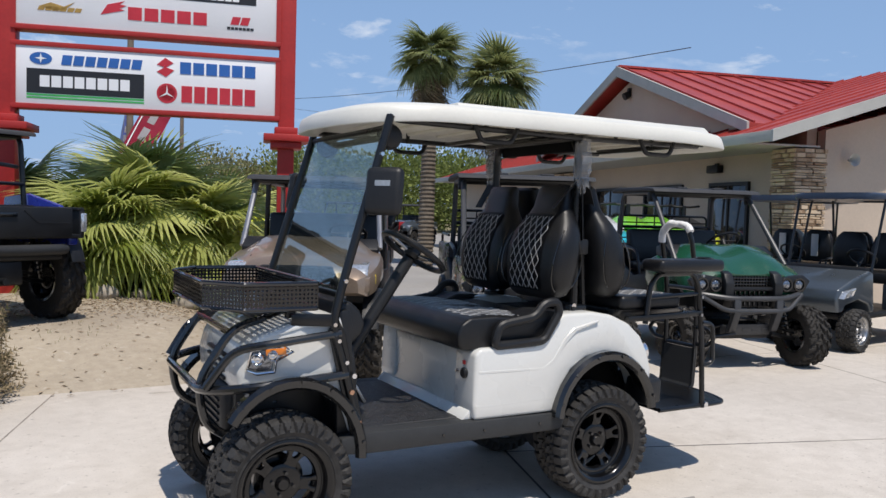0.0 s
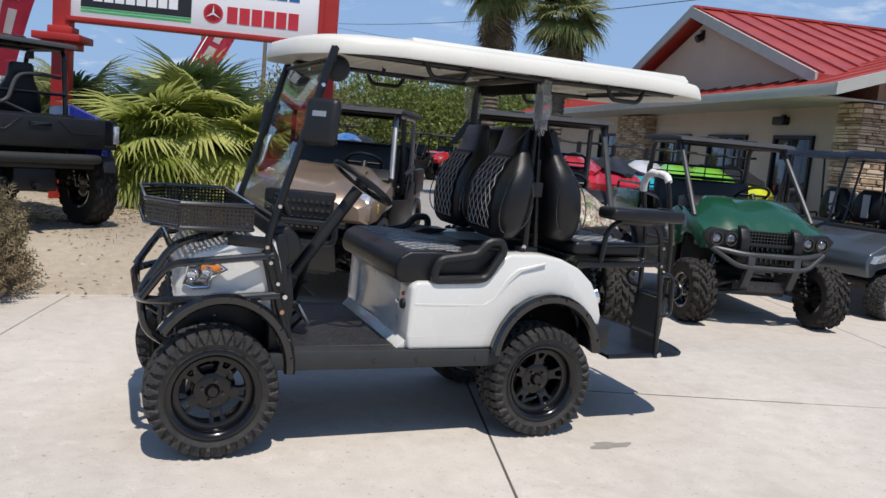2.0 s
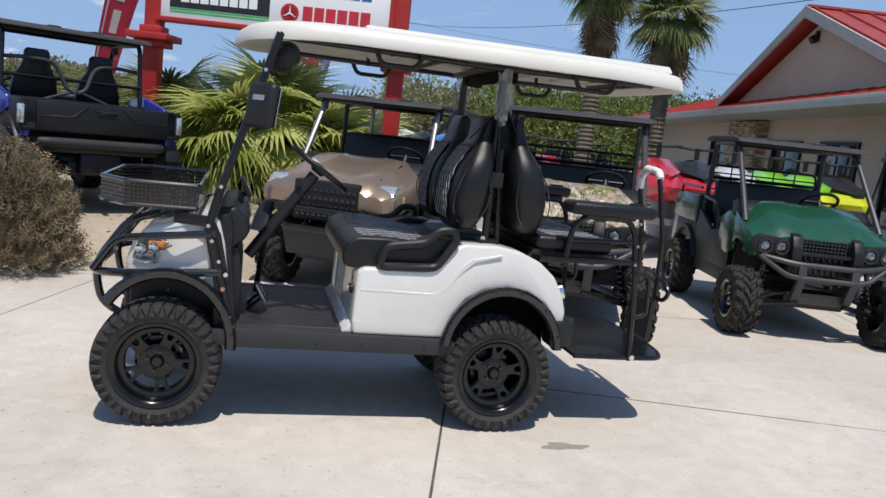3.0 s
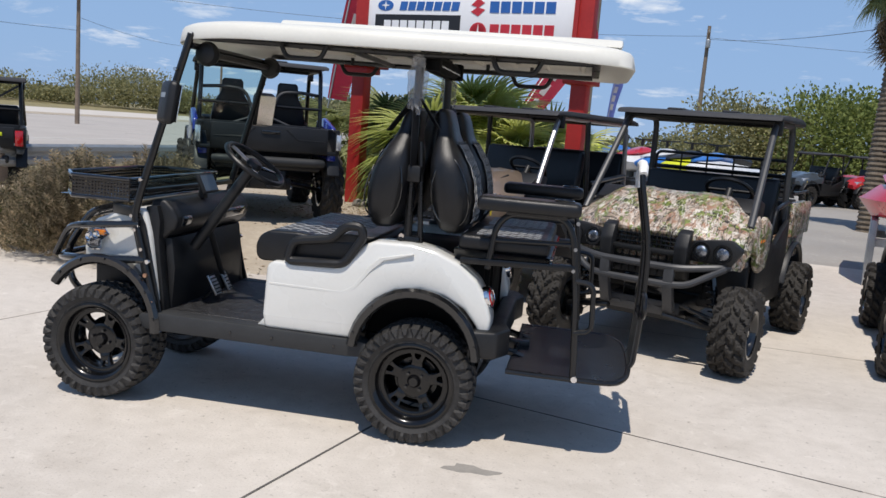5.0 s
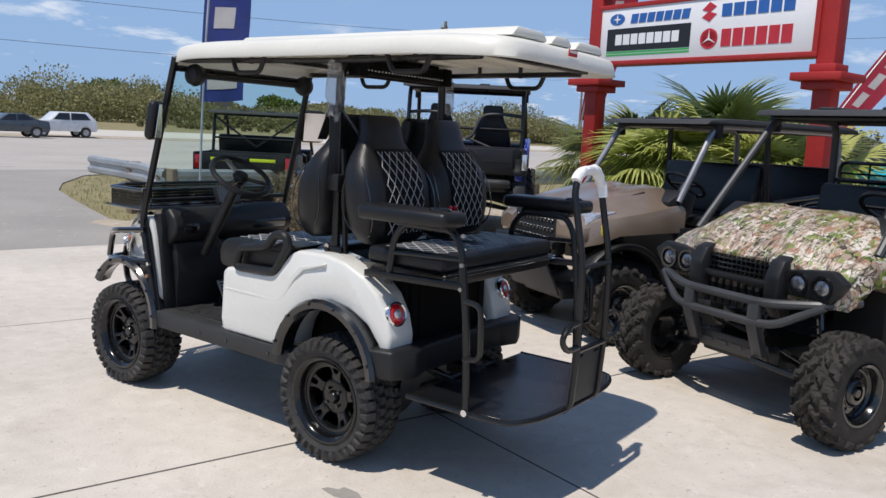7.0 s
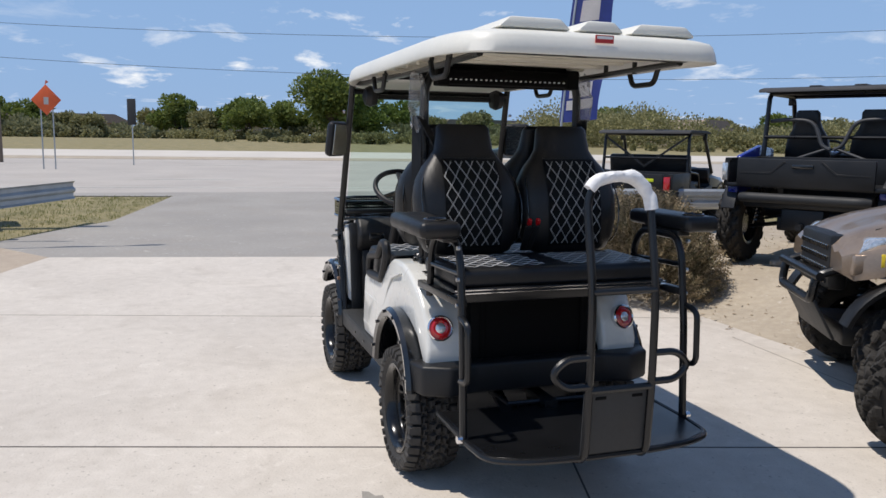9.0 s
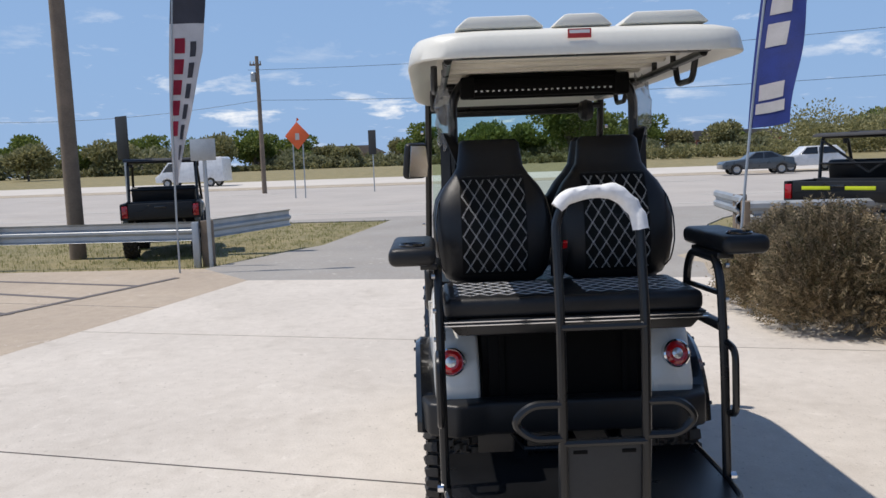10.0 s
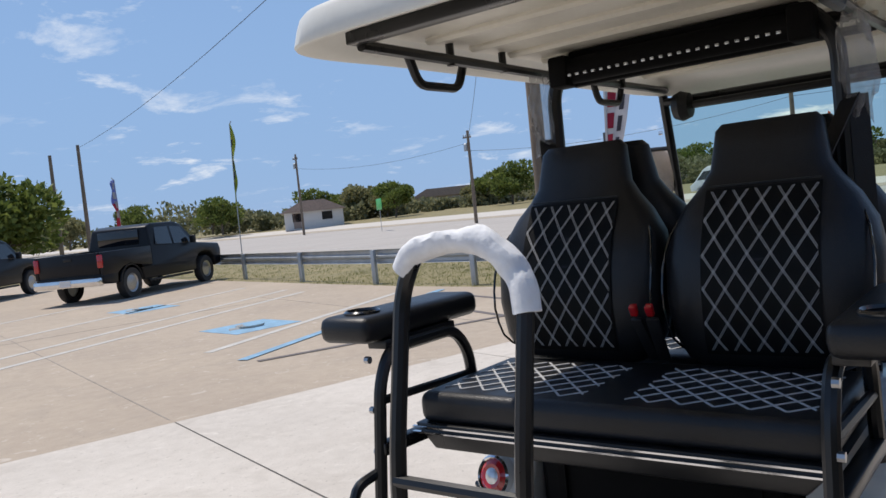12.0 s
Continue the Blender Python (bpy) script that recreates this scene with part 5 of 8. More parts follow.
def clip_line(p, q, inside, n=60):
    """Runs of points from p to q that lie inside."""
    runs, run = [], []
    for i in range(n + 1):
        t = i / n
        a = (p[0] + (q[0] - p[0]) * t, p[1] + (q[1] - p[1]) * t)
        if inside(*a):
            run.append(a)
        elif len(run) > 2:
            runs.append(run); run = []
        else:
            run = []
    if len(run) > 2:
        runs.append(run)
    return runs


def diamonds(u0, u1, v0, v1, du, slope, inside, lift, r=.0008, double=.0040):
    """Crossing rows of double stitching over a padded face."""
    out = bmesh.new()
    span = (v1 - v0) / slope
    for sgn in (1, -1):
        u = u0 - span
        while u < u1 + span:
            for off in (-double / 2, double / 2):
                a, b = ((u + off, v0), (u + off + span, v1)) if sgn > 0 else ((u + off + span, v0), (u + off, v1))
                for run in clip_line(a, b, inside, 70):
                    step = run[::4] + ([run[-1]] if (len(run) - 1) % 4 else [])
                    out = join(out, tube([lift(*p) for p in step], r, seg=4))
            u += du
    return out


def seat_back(parent, x, cy, facing, lab):
    rings = [ringxy(z, x + facing * c, cy, d, w) for z, w, d, c in BACK]
    b = part("backrest", loft(rings), "vinyl", parent, lab)
    f = lambda y, z: Vector((x + facing * (back_face(z) + .003), cy + y, z))
    quilt = bmesh.new()
    rows = [[quilt.verts.new((x + facing * (back_face(z) + .0015), cy + y, z)) for y in (-.133, -.066, 0, .066, .133)] for z in [1.075 + i * .039 for i in range(11)]]
    for r0, r1 in zip(rows, rows[1:]):
        for j in range(4):
            quilt.faces.new((r0[j], r0[j + 1], r1[j + 1], r1[j]))
    bmesh.ops.solidify(quilt, geom=quilt.faces, thickness=.006)
    part("quilted_panel", quilt, "vinyl_quilt", b)
    part("stitching", diamonds(-.133, .133, 1.08, 1.465, .052, 1.55, lambda y, z: abs(y) < .131 and 1.08 < z < 1.463, lambda y, z: f(y, z) + Vector((facing * .0015, 0, 0))), "thread", b, "white diamond stitching")
    part("head_seam", tube([f(y, 1.472) for y in (-.128, 0, .128)], .002, seg=5), "vinyl", b)
    for s in (-1, 1):  # piping round the side bolster
        loop = []
        for i in range(22):
            a = 2 * math.pi * i / 22
            z = 1.235 + .165 * math.sin(a)
            loop.append((x + facing * (.035 - .02 * math.sin(a) + .088 * math.cos(a) * (1 - .2 * math.sin(a))), cy + s * (back_half(z) * .965 - .004), z))
        part("piping", tube(loop, .0035, closed=True, seg=5), "black_gloss", b)
    return b


for cy in (-.25, .25):
    seat_back(cart, .655, cy, -1, "black vinyl front bucket backrest with diamond stitching")
    seat_back(cart, .905, cy, 1, "black vinyl rear-facing backrest with diamond stitching")
front_seat = part("seat_cushion", prism([(-.005, .835), (-.01, .89), (.01, .938), (.06, .968), (.20, .972), (.42, .955), (.56, .965), (.58, .93), (.57, .825), (.02, .812)], -.492, .492, .028, 4), "vinyl", cart, "black vinyl front bench cushion")
rear_seat = part("seat_cushion", box(1.0, 1.43, -.470, .470, .968, 1.046, .026, 4), "vinyl", cart, "black vinyl rear bench cushion")
for y0, y1 in ((-.43, -.05), (.05, .43)):
    part("stitching", diamonds(y0, y1, .06, .46, .075, 1.25, lambda y, x, a=y0, b=y1: a < y < b and .07 < x < .45, lambda y, x: Vector((x, y, .9720 - .016 * max(0, (x - .20) / .25))), .0016), "thread", front_seat)
    part("stitching", diamonds(y0, y1, 1.06, 1.39, .068, 1.15, lambda y, x, a=y0, b=y1: a < y < b and 1.07 < x < 1.385, lambda y, x: Vector((x, y, 1.0475)), .0013), "thread", rear_seat)
part("seat_pan", prism([(-.478, .972), (.478, .972), (.42, .912), (-.42, .912)], .98, 1.44, .006, axis="x"), "black_powder", cart)
for z in (.950, .963):
    part("seat_trim", box(1.44, 1.450, -.478, .478, z, z + .004), "chrome", cart, "thin bright trim strip")

# front hip rests
for s in (-1, 1):
    hip = part("hip_rest", tube([(.17, s * .525, .835), (.20, s * .525, .935), (.40, s * .525, .965), (.46, s * .525, 1.035), (.535, s * .525, 1.035), (.55, s * .525, .985), (.46, s * .525, .845)], .022, .035, closed=True, seg=10), "black_plastic", cart, "black plastic hip restraint")

# roof posts, hoop, belts
for s in (-1, 1):
    post = part("roof_post", tube([(.735, s * .395, .95), (.735, s * .395, 1.50), (.735, s * .395, 1.80), (.735, s * .34, 1.885), (.735, 0, 1.888)], .021, .07, seg=10), "black_powder", cart, "black steel roof hoop post")
    part("post_foot", join(box(.69, .80, s * .395 - .03, s * .395 + .03, .955, 1.00, .006), cyl((.71, s * .42, .985), (.71, s * .435, .985), .012, 8)), "black_powder", post)
    part("foot_bolt", cyl((.712, s * .41, 1.0), (.712, s * .433, 1.0), .013, 10), "chrome", post)
    part("rear_brace", tube([(.80, s * .395, .96), (.775, s * .395, 1.33), (.765, s * .395, 1.46)], .014, .05), "black_powder", post)
    part("belt_reel", box(.715, .785, s * .415 - .03, s * .415 + .03, 1.265, 1.345, .01), "black_plastic", cart)
    part("seat_belt", join(*[bar(a, b, .046, .004) for a, b in (((.735, s * .43, 1.66), (.745, s * .435, 1.34)), ((.725, s * .42, 1.66), (.60, s * .37, 1.50)), ((.755, s * .42, 1.66), (.86, s * .36, 1.50)))]), "vinyl", cart, "black webbing seat belt")
    film = bmesh.new()
    bmesh.ops.create_icosphere(film, subdivisions=3, radius=1)
    for v in film.verts:
        k = 1 + .55 * noise.noise(v.co * 3.4 + Vector((s, 0, 0)))
        v.co = Vector((.735 + v.co.x * .045 * k, s * .43 + v.co.y * .042 * k, 1.735 + v.co.z * .13 * k))
    fo = part("belt_wrap", film, "plastic_film", cart, "crumpled clear plastic film round the belt", smooth=0)
    buckle = part("buckle_strap", bar((1.04, s * .012, 1.06), (1.115, s * .02, 1.175), .03, .012, .003), "black_plastic", cart)
    part("buckle_button", moved(box(-.009, .009, -.009, .009, 0, .028, .003), pose(1.118, s * .02, 1.185, 0, 30, 0)), "red_lens", buckle, "red release button")
part("sound_bar", join(cyl((.78, -.345, 1.845), (.78, .345, 1.845), .038, 20), box(.745, .825, -.36, -.30, 1.80, 1.89, .01), box(.745, .825, .30, .36, 1.80, 1.89, .01), box(.735, .765, -.32, .32, 1.80, 1.905, .006)), "black_matte", cart, "black overhead sound bar")
for k in range(24):
    part("sound_bar_led", box(.805, .818, -.30 + k * .025, -.289 + k * .025, 1.826, 1.834, .002), "clear_lens", cart, "small clear lamp")

# the moulded roof
def roof_ring(inset, z, droop=1.0, n=72):
    out = []
    x0, x1, hw = -.60 + inset, 1.735 - inset, .570 - inset
    for i in range(n):
        a = 2 * math.pi * i / n
        c, s_ = math.cos(a), math.sin(a)
        e = .24
        x = math.copysign(abs(c) ** e, c)
        y = math.copysign(abs(s_) ** e, s_)
        px = (x0 + x1) / 2 + (x1 - x0) / 2 * x
        w = hw * (1 - .10 * max(0, (.05 - px) / .65) ** 2)
        py = w * y
        if px < -.2:  # bowed front edge
            px += .15 * abs(py / .5) ** 2 * ((-.2 - px) / .4)
        dz = .048 - .028 * droop * max(0, (-.05 - px) / .55) ** 1.6 - .012 * droop * max(0, (px - 1.3) / .4)
        out.append((px, py, z + dz))
    return out
rings = [roof_ring(.30, 1.868), roof_ring(.085, 1.866), roof_ring(.045, 1.838), roof_ring(.014, 1.822), roof_ring(.003, 1.822), roof_ring(0, 1.827), roof_ring(.007, 1.862), roof_ring(.014, 1.884), roof_ring(.024, 1.896), roof_ring(.06, 1.908), roof_ring(.12, 1.918), roof_ring(.30, 1.926)]
roof = part("roof", loft(rings), "roof_white", cart, "off-white moulded plastic canopy roof", smooth=50)
for y0, y1 in ((-.40, -.13), (-.09, .09), (.13, .40)):
    part("roof_rib", prism([(y0 - .012, 1.953), (y0 + .035, 1.993), (y1 - .035, 1.993), (y1 + .012, 1.953)], .02, 1.665, .012, 2, axis="x"), "roof_white", roof)
for k in range(9):
    x = -.05 + k * .19
    part("underside_rib", box(x, x + .03, -.43, .43, 1.894, 1.917, .008, 1), "roof_under", roof)
part("underside_panel", box(-.22, 1.60, -.46, .46, 1.909, 1.915), "roof_under", roof, "cream moulded underside")
part("roof_sticker", box(1.7275, 1.7325, -.060, .013, 1.906, 1.934), "red_tag", roof, "small red and white dealer sticker")
part("sticker_bar", box(1.7325, 1.7335, -.055, .008, 1.920, 1.930), "paper", roof)
for s in (-1, 1):
    rail = part("roof_rail", tube([(-.385, s * .492, 1.88), (-.33, s * .455, 1.872), (.70, s * .43, 1.862), (1.54, s * .43, 1.872)], .014, .05), "black_powder", cart)
    for x in (.15, .95, 1.20):
        part("roof_stay", cyl((x, s * .43, 1.852), (x, s * .43, 1.912), .011, 8), "black_powder", rail)
    for x in (.18, 1.20):
        part("grab_handle", tube([(x - .12, s * .475, 1.88), (x - .085, s * .475, 1.805), (x + .085, s * .475, 1.805), (x + .12, s * .475, 1.88)], .012, .03), "black_plastic", cart, "black overhead grab handle")
part("roof_crossbar", box(1.535, 1.575, -.445, .445, 1.872, 1.902, .004), "black_powder", cart)
part("roof_crossbar", join(tube([(.68, -.43, 1.862), (.68, .43, 1.862)], .016), tube([(.40, -.43, 1.862), (.40, .43, 1.862)], .013)), "black_powder", cart)

# tail: lamps, bumper, hitch
for s in (-1, 1):
    tl = part("tail_lamp", lathe([(.056, -.03), (.056, .008), (.050, .014), (.046, .010)], 28, Matrix.Translation((1.168, s * .447, .75)) @ pose(0, 0, 0, 0, 74, -s * -8)), "chrome", cart, "round chrome-ringed tail lamp")
    part("tail_lens", lathe([(.046, .008), (.032, .016), (.022, .014)], 28, Matrix.Translation((1.168, s * .447, .75)) @ pose(0, 0, 0, 0, 74, s * 8)), "red_lens", tl, "red outer lens")
    part("reverse_lens", lathe([(.022, .014), (.012, .019), (0, .020)], 20, Matrix.Translation((1.168, s * .447, .75)) @ pose(0, 0, 0, 0, 74, s * 8)), "clear_lens", tl, "clear centre lens")
bump = part("rear_bumper", join(prism([(1.10, -.578), (1.23, -.545), (1.285, -.43), (1.25, -.31), (1.25, .31), (1.285, .43), (1.23, .545), (1.10, .578), (1.10, .44), (1.16, .34), (1.16, -.34), (1.10, -.44)], .472, .605, .016, 3, axis="z")), "black_plastic", cart, "black moulded rear bumper")
part("hitch", join(box(1.16, 1.36, -.03, .03, .40, .45, .004), tube([(1.15, -.22, .46), (1.30, -.18, .43), (1.30, .18, .43), (1.15, .22, .46)], .012)), "black_powder", cart)

# rear step, frames, arm pads, grab bar
step = part("step_plate", prism([(1.28, -.475), (1.64, -.475), (1.79, -.46), (1.845, -.34), (1.865, -.15), (1.865, .15), (1.845, .34), (1.79, .46), (1.64, .475), (1.28, .475)], .40, .418, .004, 1, axis="z"), "black_powder", cart, "black foot step plate")
part("step_rim", tube([(1.28, -.485, .41), (1.64, -.485, .41), (1.80, -.47, .41), (1.855, -.34, .41), (1.875, -.15, .41), (1.875, .15, .41), (1.855, .34, .41), (1.80, .47, .41), (1.64, .485, .41), (1.28, .485, .41)], .013, .06), "black_powder", step)
for s in (-1, 1):
    part("step_support", bar((1.16, s * .18, .45), (1.36, s * .20, .405), .05, .02), "black_powder", cart)
for s in (-1, 1):
    side = part("rear_frame", tube([(1.60, s * .490, .40), (1.575, s * .490, .80), (1.535, s * .490, 1.09), (1.49, s * .490, 1.165), (1.23, s * .490, 1.165), (1.175, s * .490, 1.10), (1.15, s * .490, .895)], .0155, .05, seg=10), "black_powder", cart, "black tubular rear seat frame")
    part("frame_rail", tube([(1.165, s * .490, 1.035), (1.545, s * .490, 1.05)], .011), "black_powder", side)
    part("frame_rail", bar((1.02, s * .488, .925), (1.56, s * .488, .94), .035, .03, .003), "black_powder", side)
    part("frame_bolt", cyl((1.605, s * .498, .42), (1.605, s * .518, .42), .015, 10), "chrome", side)
    for z in (.93, 1.03, 1.15):
        part("frame_bolt", cyl((1.55, s * .500, z), (1.55, s * .512, z), .009, 8), "steel", side)
    part("side_handle", tube([(1.565, s * .498, .885), (1.65, s * .498, .875), (1.66, s * .498, .655), (1.58, s * .498, .64)], .0125, .045, seg=8), "black_powder", side)
    pad = part("arm_pad", box(1.095, 1.56, s * .575 - .082, s * .575 + .082, 1.185, 1.25, .024, 3), "vinyl", cart, "padded black armrest with a cup holder")
    part("cup_holder", lathe([(.038, .004), (.041, .010), (.046, .006), (.046, -.002), (.038, -.004), (.036, -.03), (0, -.03)], 22, Matrix.Translation((1.48, s * .575, 1.249))), "black_gloss", pad)
    part("pad_bracket", box(1.22, 1.50, s * .52 - .03, s * .52 + .03, 1.165, 1.188, .004), "black_powder", pad)
GX_TOP, GB = 1.838, .128
grab = part("grab_bar", tube([(1.80, -GB, .392), (1.86, -GB, .392), (1.892, -GB, .43), (1.908, -GB, .70), (1.905, -GB, 1.03), (GX_TOP, -GB, 1.35), (GX_TOP, -.08, 1.43), (GX_TOP, .08, 1.43), (GX_TOP, GB, 1.35), (1.905, GB, 1.03), (1.908, GB, .70), (1.892, GB, .43), (1.86, GB, .392), (1.80, GB, .392)], .0150, .10, seg=10), "black_powder", cart, "tall black rear grab bar")
wrap = tube([(GX_TOP, -.122, 1.387), (GX_TOP, -.095, 1.416), (GX_TOP, -.05, 1.430), (GX_TOP, 0, 1.432), (GX_TOP, .05, 1.430), (GX_TOP, .095, 1.410), (GX_TOP, .122, 1.369), (GX_TOP + .008, .130, 1.314)], .0225, .03, seg=14)
for v in wrap.verts:
    v.co += Vector((.5, .5, .5)) * .0085 * noise.noise(v.co * 38) + (v.co - Vector((GX_TOP, 0, 1.34))).normalized() * .008 * noise.noise(v.co * 17)
part("bar_wrap", wrap, "wrap_white", grab, "white foam wrap left on the bar")
part("bar_rung", tube([(1.905, -GB, 1.03), (1.905, GB, 1.03)], .012), "black_powder", grab)
plate = part("bar_plate", prism([(1.80, .398), (1.866, .398), (1.886, .43), (1.900, .66), (1.892, .66), (1.878, .436), (1.862, .406), (1.80, .406)], -.142, .142, .002, 1), "grey_plastic", grab, "folded black steel plate under the bar")
for y in (-.075, .075):
    part("plate_slot", box(1.892, 1.9012, y - .022, y + .022, .632, .644, .002), "black_matte", plate)
for s in (-1, 1):
    part("bar_loop", tube([(1.908, s * GB, .795), (1.908, s * (GB + .10), .795), (1.908, s * (GB + .155), .742), (1.908, s * (GB + .10), .688), (1.908, s * GB, .688)], .0135, .05), "black_powder", grab)
part("bar_rung", tube([(1.908, -GB, .672), (1.908, GB, .672)], .013), "black_powder", grab)

# ---- utility vehicles ----
def camo(name):
    """Leaf and bark print: torn patches in five colours, crossed by thin dark twigs and pale blades."""
    m = bpy.data.materials.new(name)
    m.use_nodes = True
    n, l = m.node_tree.nodes, m.node_tree.links
    b = n["Principled BSDF"]
    b.inputs["Roughness"].default_value = 0.40
    b.inputs["Coat Weight"].default_value = 0.25
    co = n.new("ShaderNodeTexCoord")
    def warped(turn, stretch, wob, scale):
        mp = n.new("ShaderNodeMapping"); mp.inputs["Scale"].default_value = stretch; mp.inputs["Rotation"].default_value = turn
        l.new(co.outputs["Object"], mp.inputs["Vector"])
        nz = n.new("ShaderNodeTexNoise"); nz.inputs["Scale"].default_value = scale; nz.inputs["Detail"].default_value = 4
        l.new(mp.outputs[0], nz.inputs["Vector"])
        mm = n.new("ShaderNodeVectorMath"); mm.operation = "SCALE"; mm.inputs["Scale"].default_value = wob
        l.new(nz.outputs["Color"], mm.inputs[0])
        ad = n.new("ShaderNodeVectorMath"); ad.operation = "ADD"
        l.new(mp.outputs[0], ad.inputs[0]); l.new(mm.outputs[0], ad.inputs[1])
        return ad.outputs[0]
    def ramp(src, stops, flat=False):
        rp = n.new("ShaderNodeValToRGB")
        rp.color_ramp.interpolation = "CONSTANT" if flat else "LINEAR"
        e = rp.color_ramp.elements
        e[0].position, e[0].color = stops[0][0], (*stops[0][1], 1)
        e[1].position, e[1].color = stops[-1][0], (*stops[-1][1], 1)
        for p, c in stops[1:-1]:
            q = e.new(p); q.color = (*c, 1)
        l.new(src, rp.inputs[0])
        return rp.outputs[0]
    def cells(vec, scale, feature="F1"):
        v = n.new("ShaderNodeTexVoronoi"); v.feature = feature; v.inputs["Scale"].default_value = scale
        l.new(vec, v.inputs["Vector"])
        return v
    def mix(fac, a, c):
        mx = n.new("ShaderNodeMix"); mx.data_type = "RGBA"
        l.new(fac, mx.inputs["Factor"]); l.new(a, mx.inputs["A"])
        if isinstance(c, tuple):
            mx.inputs["B"].default_value = (*c, 1)
        else:
            l.new(c, mx.inputs["B"])
        return mx.outputs["Result"]
    def streaks(turn, stretch, scale, detail=5):
        nz = n.new("ShaderNodeTexNoise"); nz.inputs["Scale"].default_value = scale; nz.inputs["Detail"].default_value = detail; nz.inputs["Roughness"].default_value = .6
        l.new(warped(turn, stretch, .18, 5), nz.inputs["Vector"])
        return nz.outputs["Fac"]
    bark = ramp(streaks((.2, .3, .6), (1, 3.2, 2.0), 6.5, 8), ((.30, (.07, .052, .036)), (.42, (.20, .155, .11)), (.50, (.40, .30, .22)), (.58, (.58, .49, .40)), (.68, (.20, .18, .12))))
    leaves = ramp(cells(warped((.9, -.4, -.7), (1.0, 2.4, 1.8), .25, 9), 15.0).outputs["Color"], ((0, (.34, .26, .19)), (.25, (.12, .165, .03)), (.42, (.36, .20, .12)), (.58, (.22, .26, .06)), (.72, (.66, .60, .51)), (.86, (.05, .045, .02))), True)
    col = mix(ramp(streaks((.6, .1, -.5), (1, 1.6, 1.3), 7.5, 6), ((.46, (0, 0, 0)), (.50, (1, 1, 1)))), bark, leaves)
    for turn, stretch, sc, w, c in (((.2, .1, .5), (1, 4.2, 1.8), 6.5, .034, (.025, .019, .013)), ((.5, -.3, -.9), (3.8, 1, 1.8), 5.6, .030, (.035, .026, .018)), ((-.2, .6, 2.1), (1, 4.2, 2.0), 7.0, .026, (.62, .57, .50))):
        ed = cells(warped(turn, stretch, .22, 4), sc, "DISTANCE_TO_EDGE")
        broken = n.new("ShaderNodeMath"); broken.operation = "MULTIPLY"
        l.new(ramp(ed.outputs["Distance"], ((w * .5, (1, 1, 1)), (w * 1.5, (0, 0, 0)))), broken.inputs[0])
        l.new(ramp(streaks(turn, (1, 1, 1), 6.0, 3), ((.43, (0, 0, 0)), (.50, (1, 1, 1)))), broken.inputs[1])
        col = mix(broken.outputs[0], col, c)
    l.new(col, b.inputs["Base Color"])
    return m


M["camo"] = camo("camo")
M["green_paint"] = mat("green_paint", (.012, .075, .038), .25, var=.10, scale=3, coat=.6)
M["bronze_paint"] = mat("bronze_paint", (.30, .225, .165), .32, metal=.5, var=.14, scale=4, coat=.5)
M["blue_paint"] = mat("blue_paint", (.02, .035, .26), .25, var=.12, scale=3, coat=.6)
M["dark_grey_paint"] = mat("dark_grey_paint", (.07, .085, .10), .3, metal=.3, var=.1, scale=3, coat=.5)
M["lime_glow"] = mat("lime_reflector", (.62, .72, .02), .4, var=.08)
M["roof_fabric"] = mat("roof_fabric", (.035, .036, .040), .75, var=.2, scale=8, bump=.25, bump_scale=60)
M["grey_tube"] = mat("grey_tube", (.052, .053, .056), .45, metal=.2, var=.15)
M["silver_tube"] = mat("silver_tube", (.32, .32, .33), .35, metal=.7, var=.1)
UTV_ROWS = ((-.27, .34, .9), (.0, .20, 0.0), (.27, .34, -.9))


def taper(bm, f):
    for v in bm.verts:
        v.co.y *= f(v.co.x, v.co.z)
    return bm


# stations of a hood: x, width, crown, shoulder and hem heights over the fender line
NOSE_RINGS = ((-.41, .93, .125, .045, -.075), (-.36, .985, .170, .070, -.085), (-.24, 1.0, .235, .115, -.045), (-.08, 1.01, .285, .155, .03), (.14, 1.01, .335, .195, .04), (.36, 1.0, .378, .235, -.02), (.52, .97, .398, .26, -.10), (.58, .95, .38, .25, -.16))
RANGER_RINGS = ((-.41, .76, .125, .07, -.02), (-.36, .87, .175, .10, -.05), (-.24, .95, .235, .14, -.02), (-.08, .99, .285, .17, .04), (.14, 1.0, .335, .20, .05), (.36, 1.0, .378, .235, .06), (.52, .97, .398, .26, .06), (.58, .95, .38, .25, .05))
NOSE = {"lower_panel", "grille_mesh", "lamp_socket", "hood", "side_cowl", "grille", "grille_slat", "headlight_bezel", "headlight", "headlight_ring", "brush_guard", "guard_lower", "guard_plate", "skid_plate"}


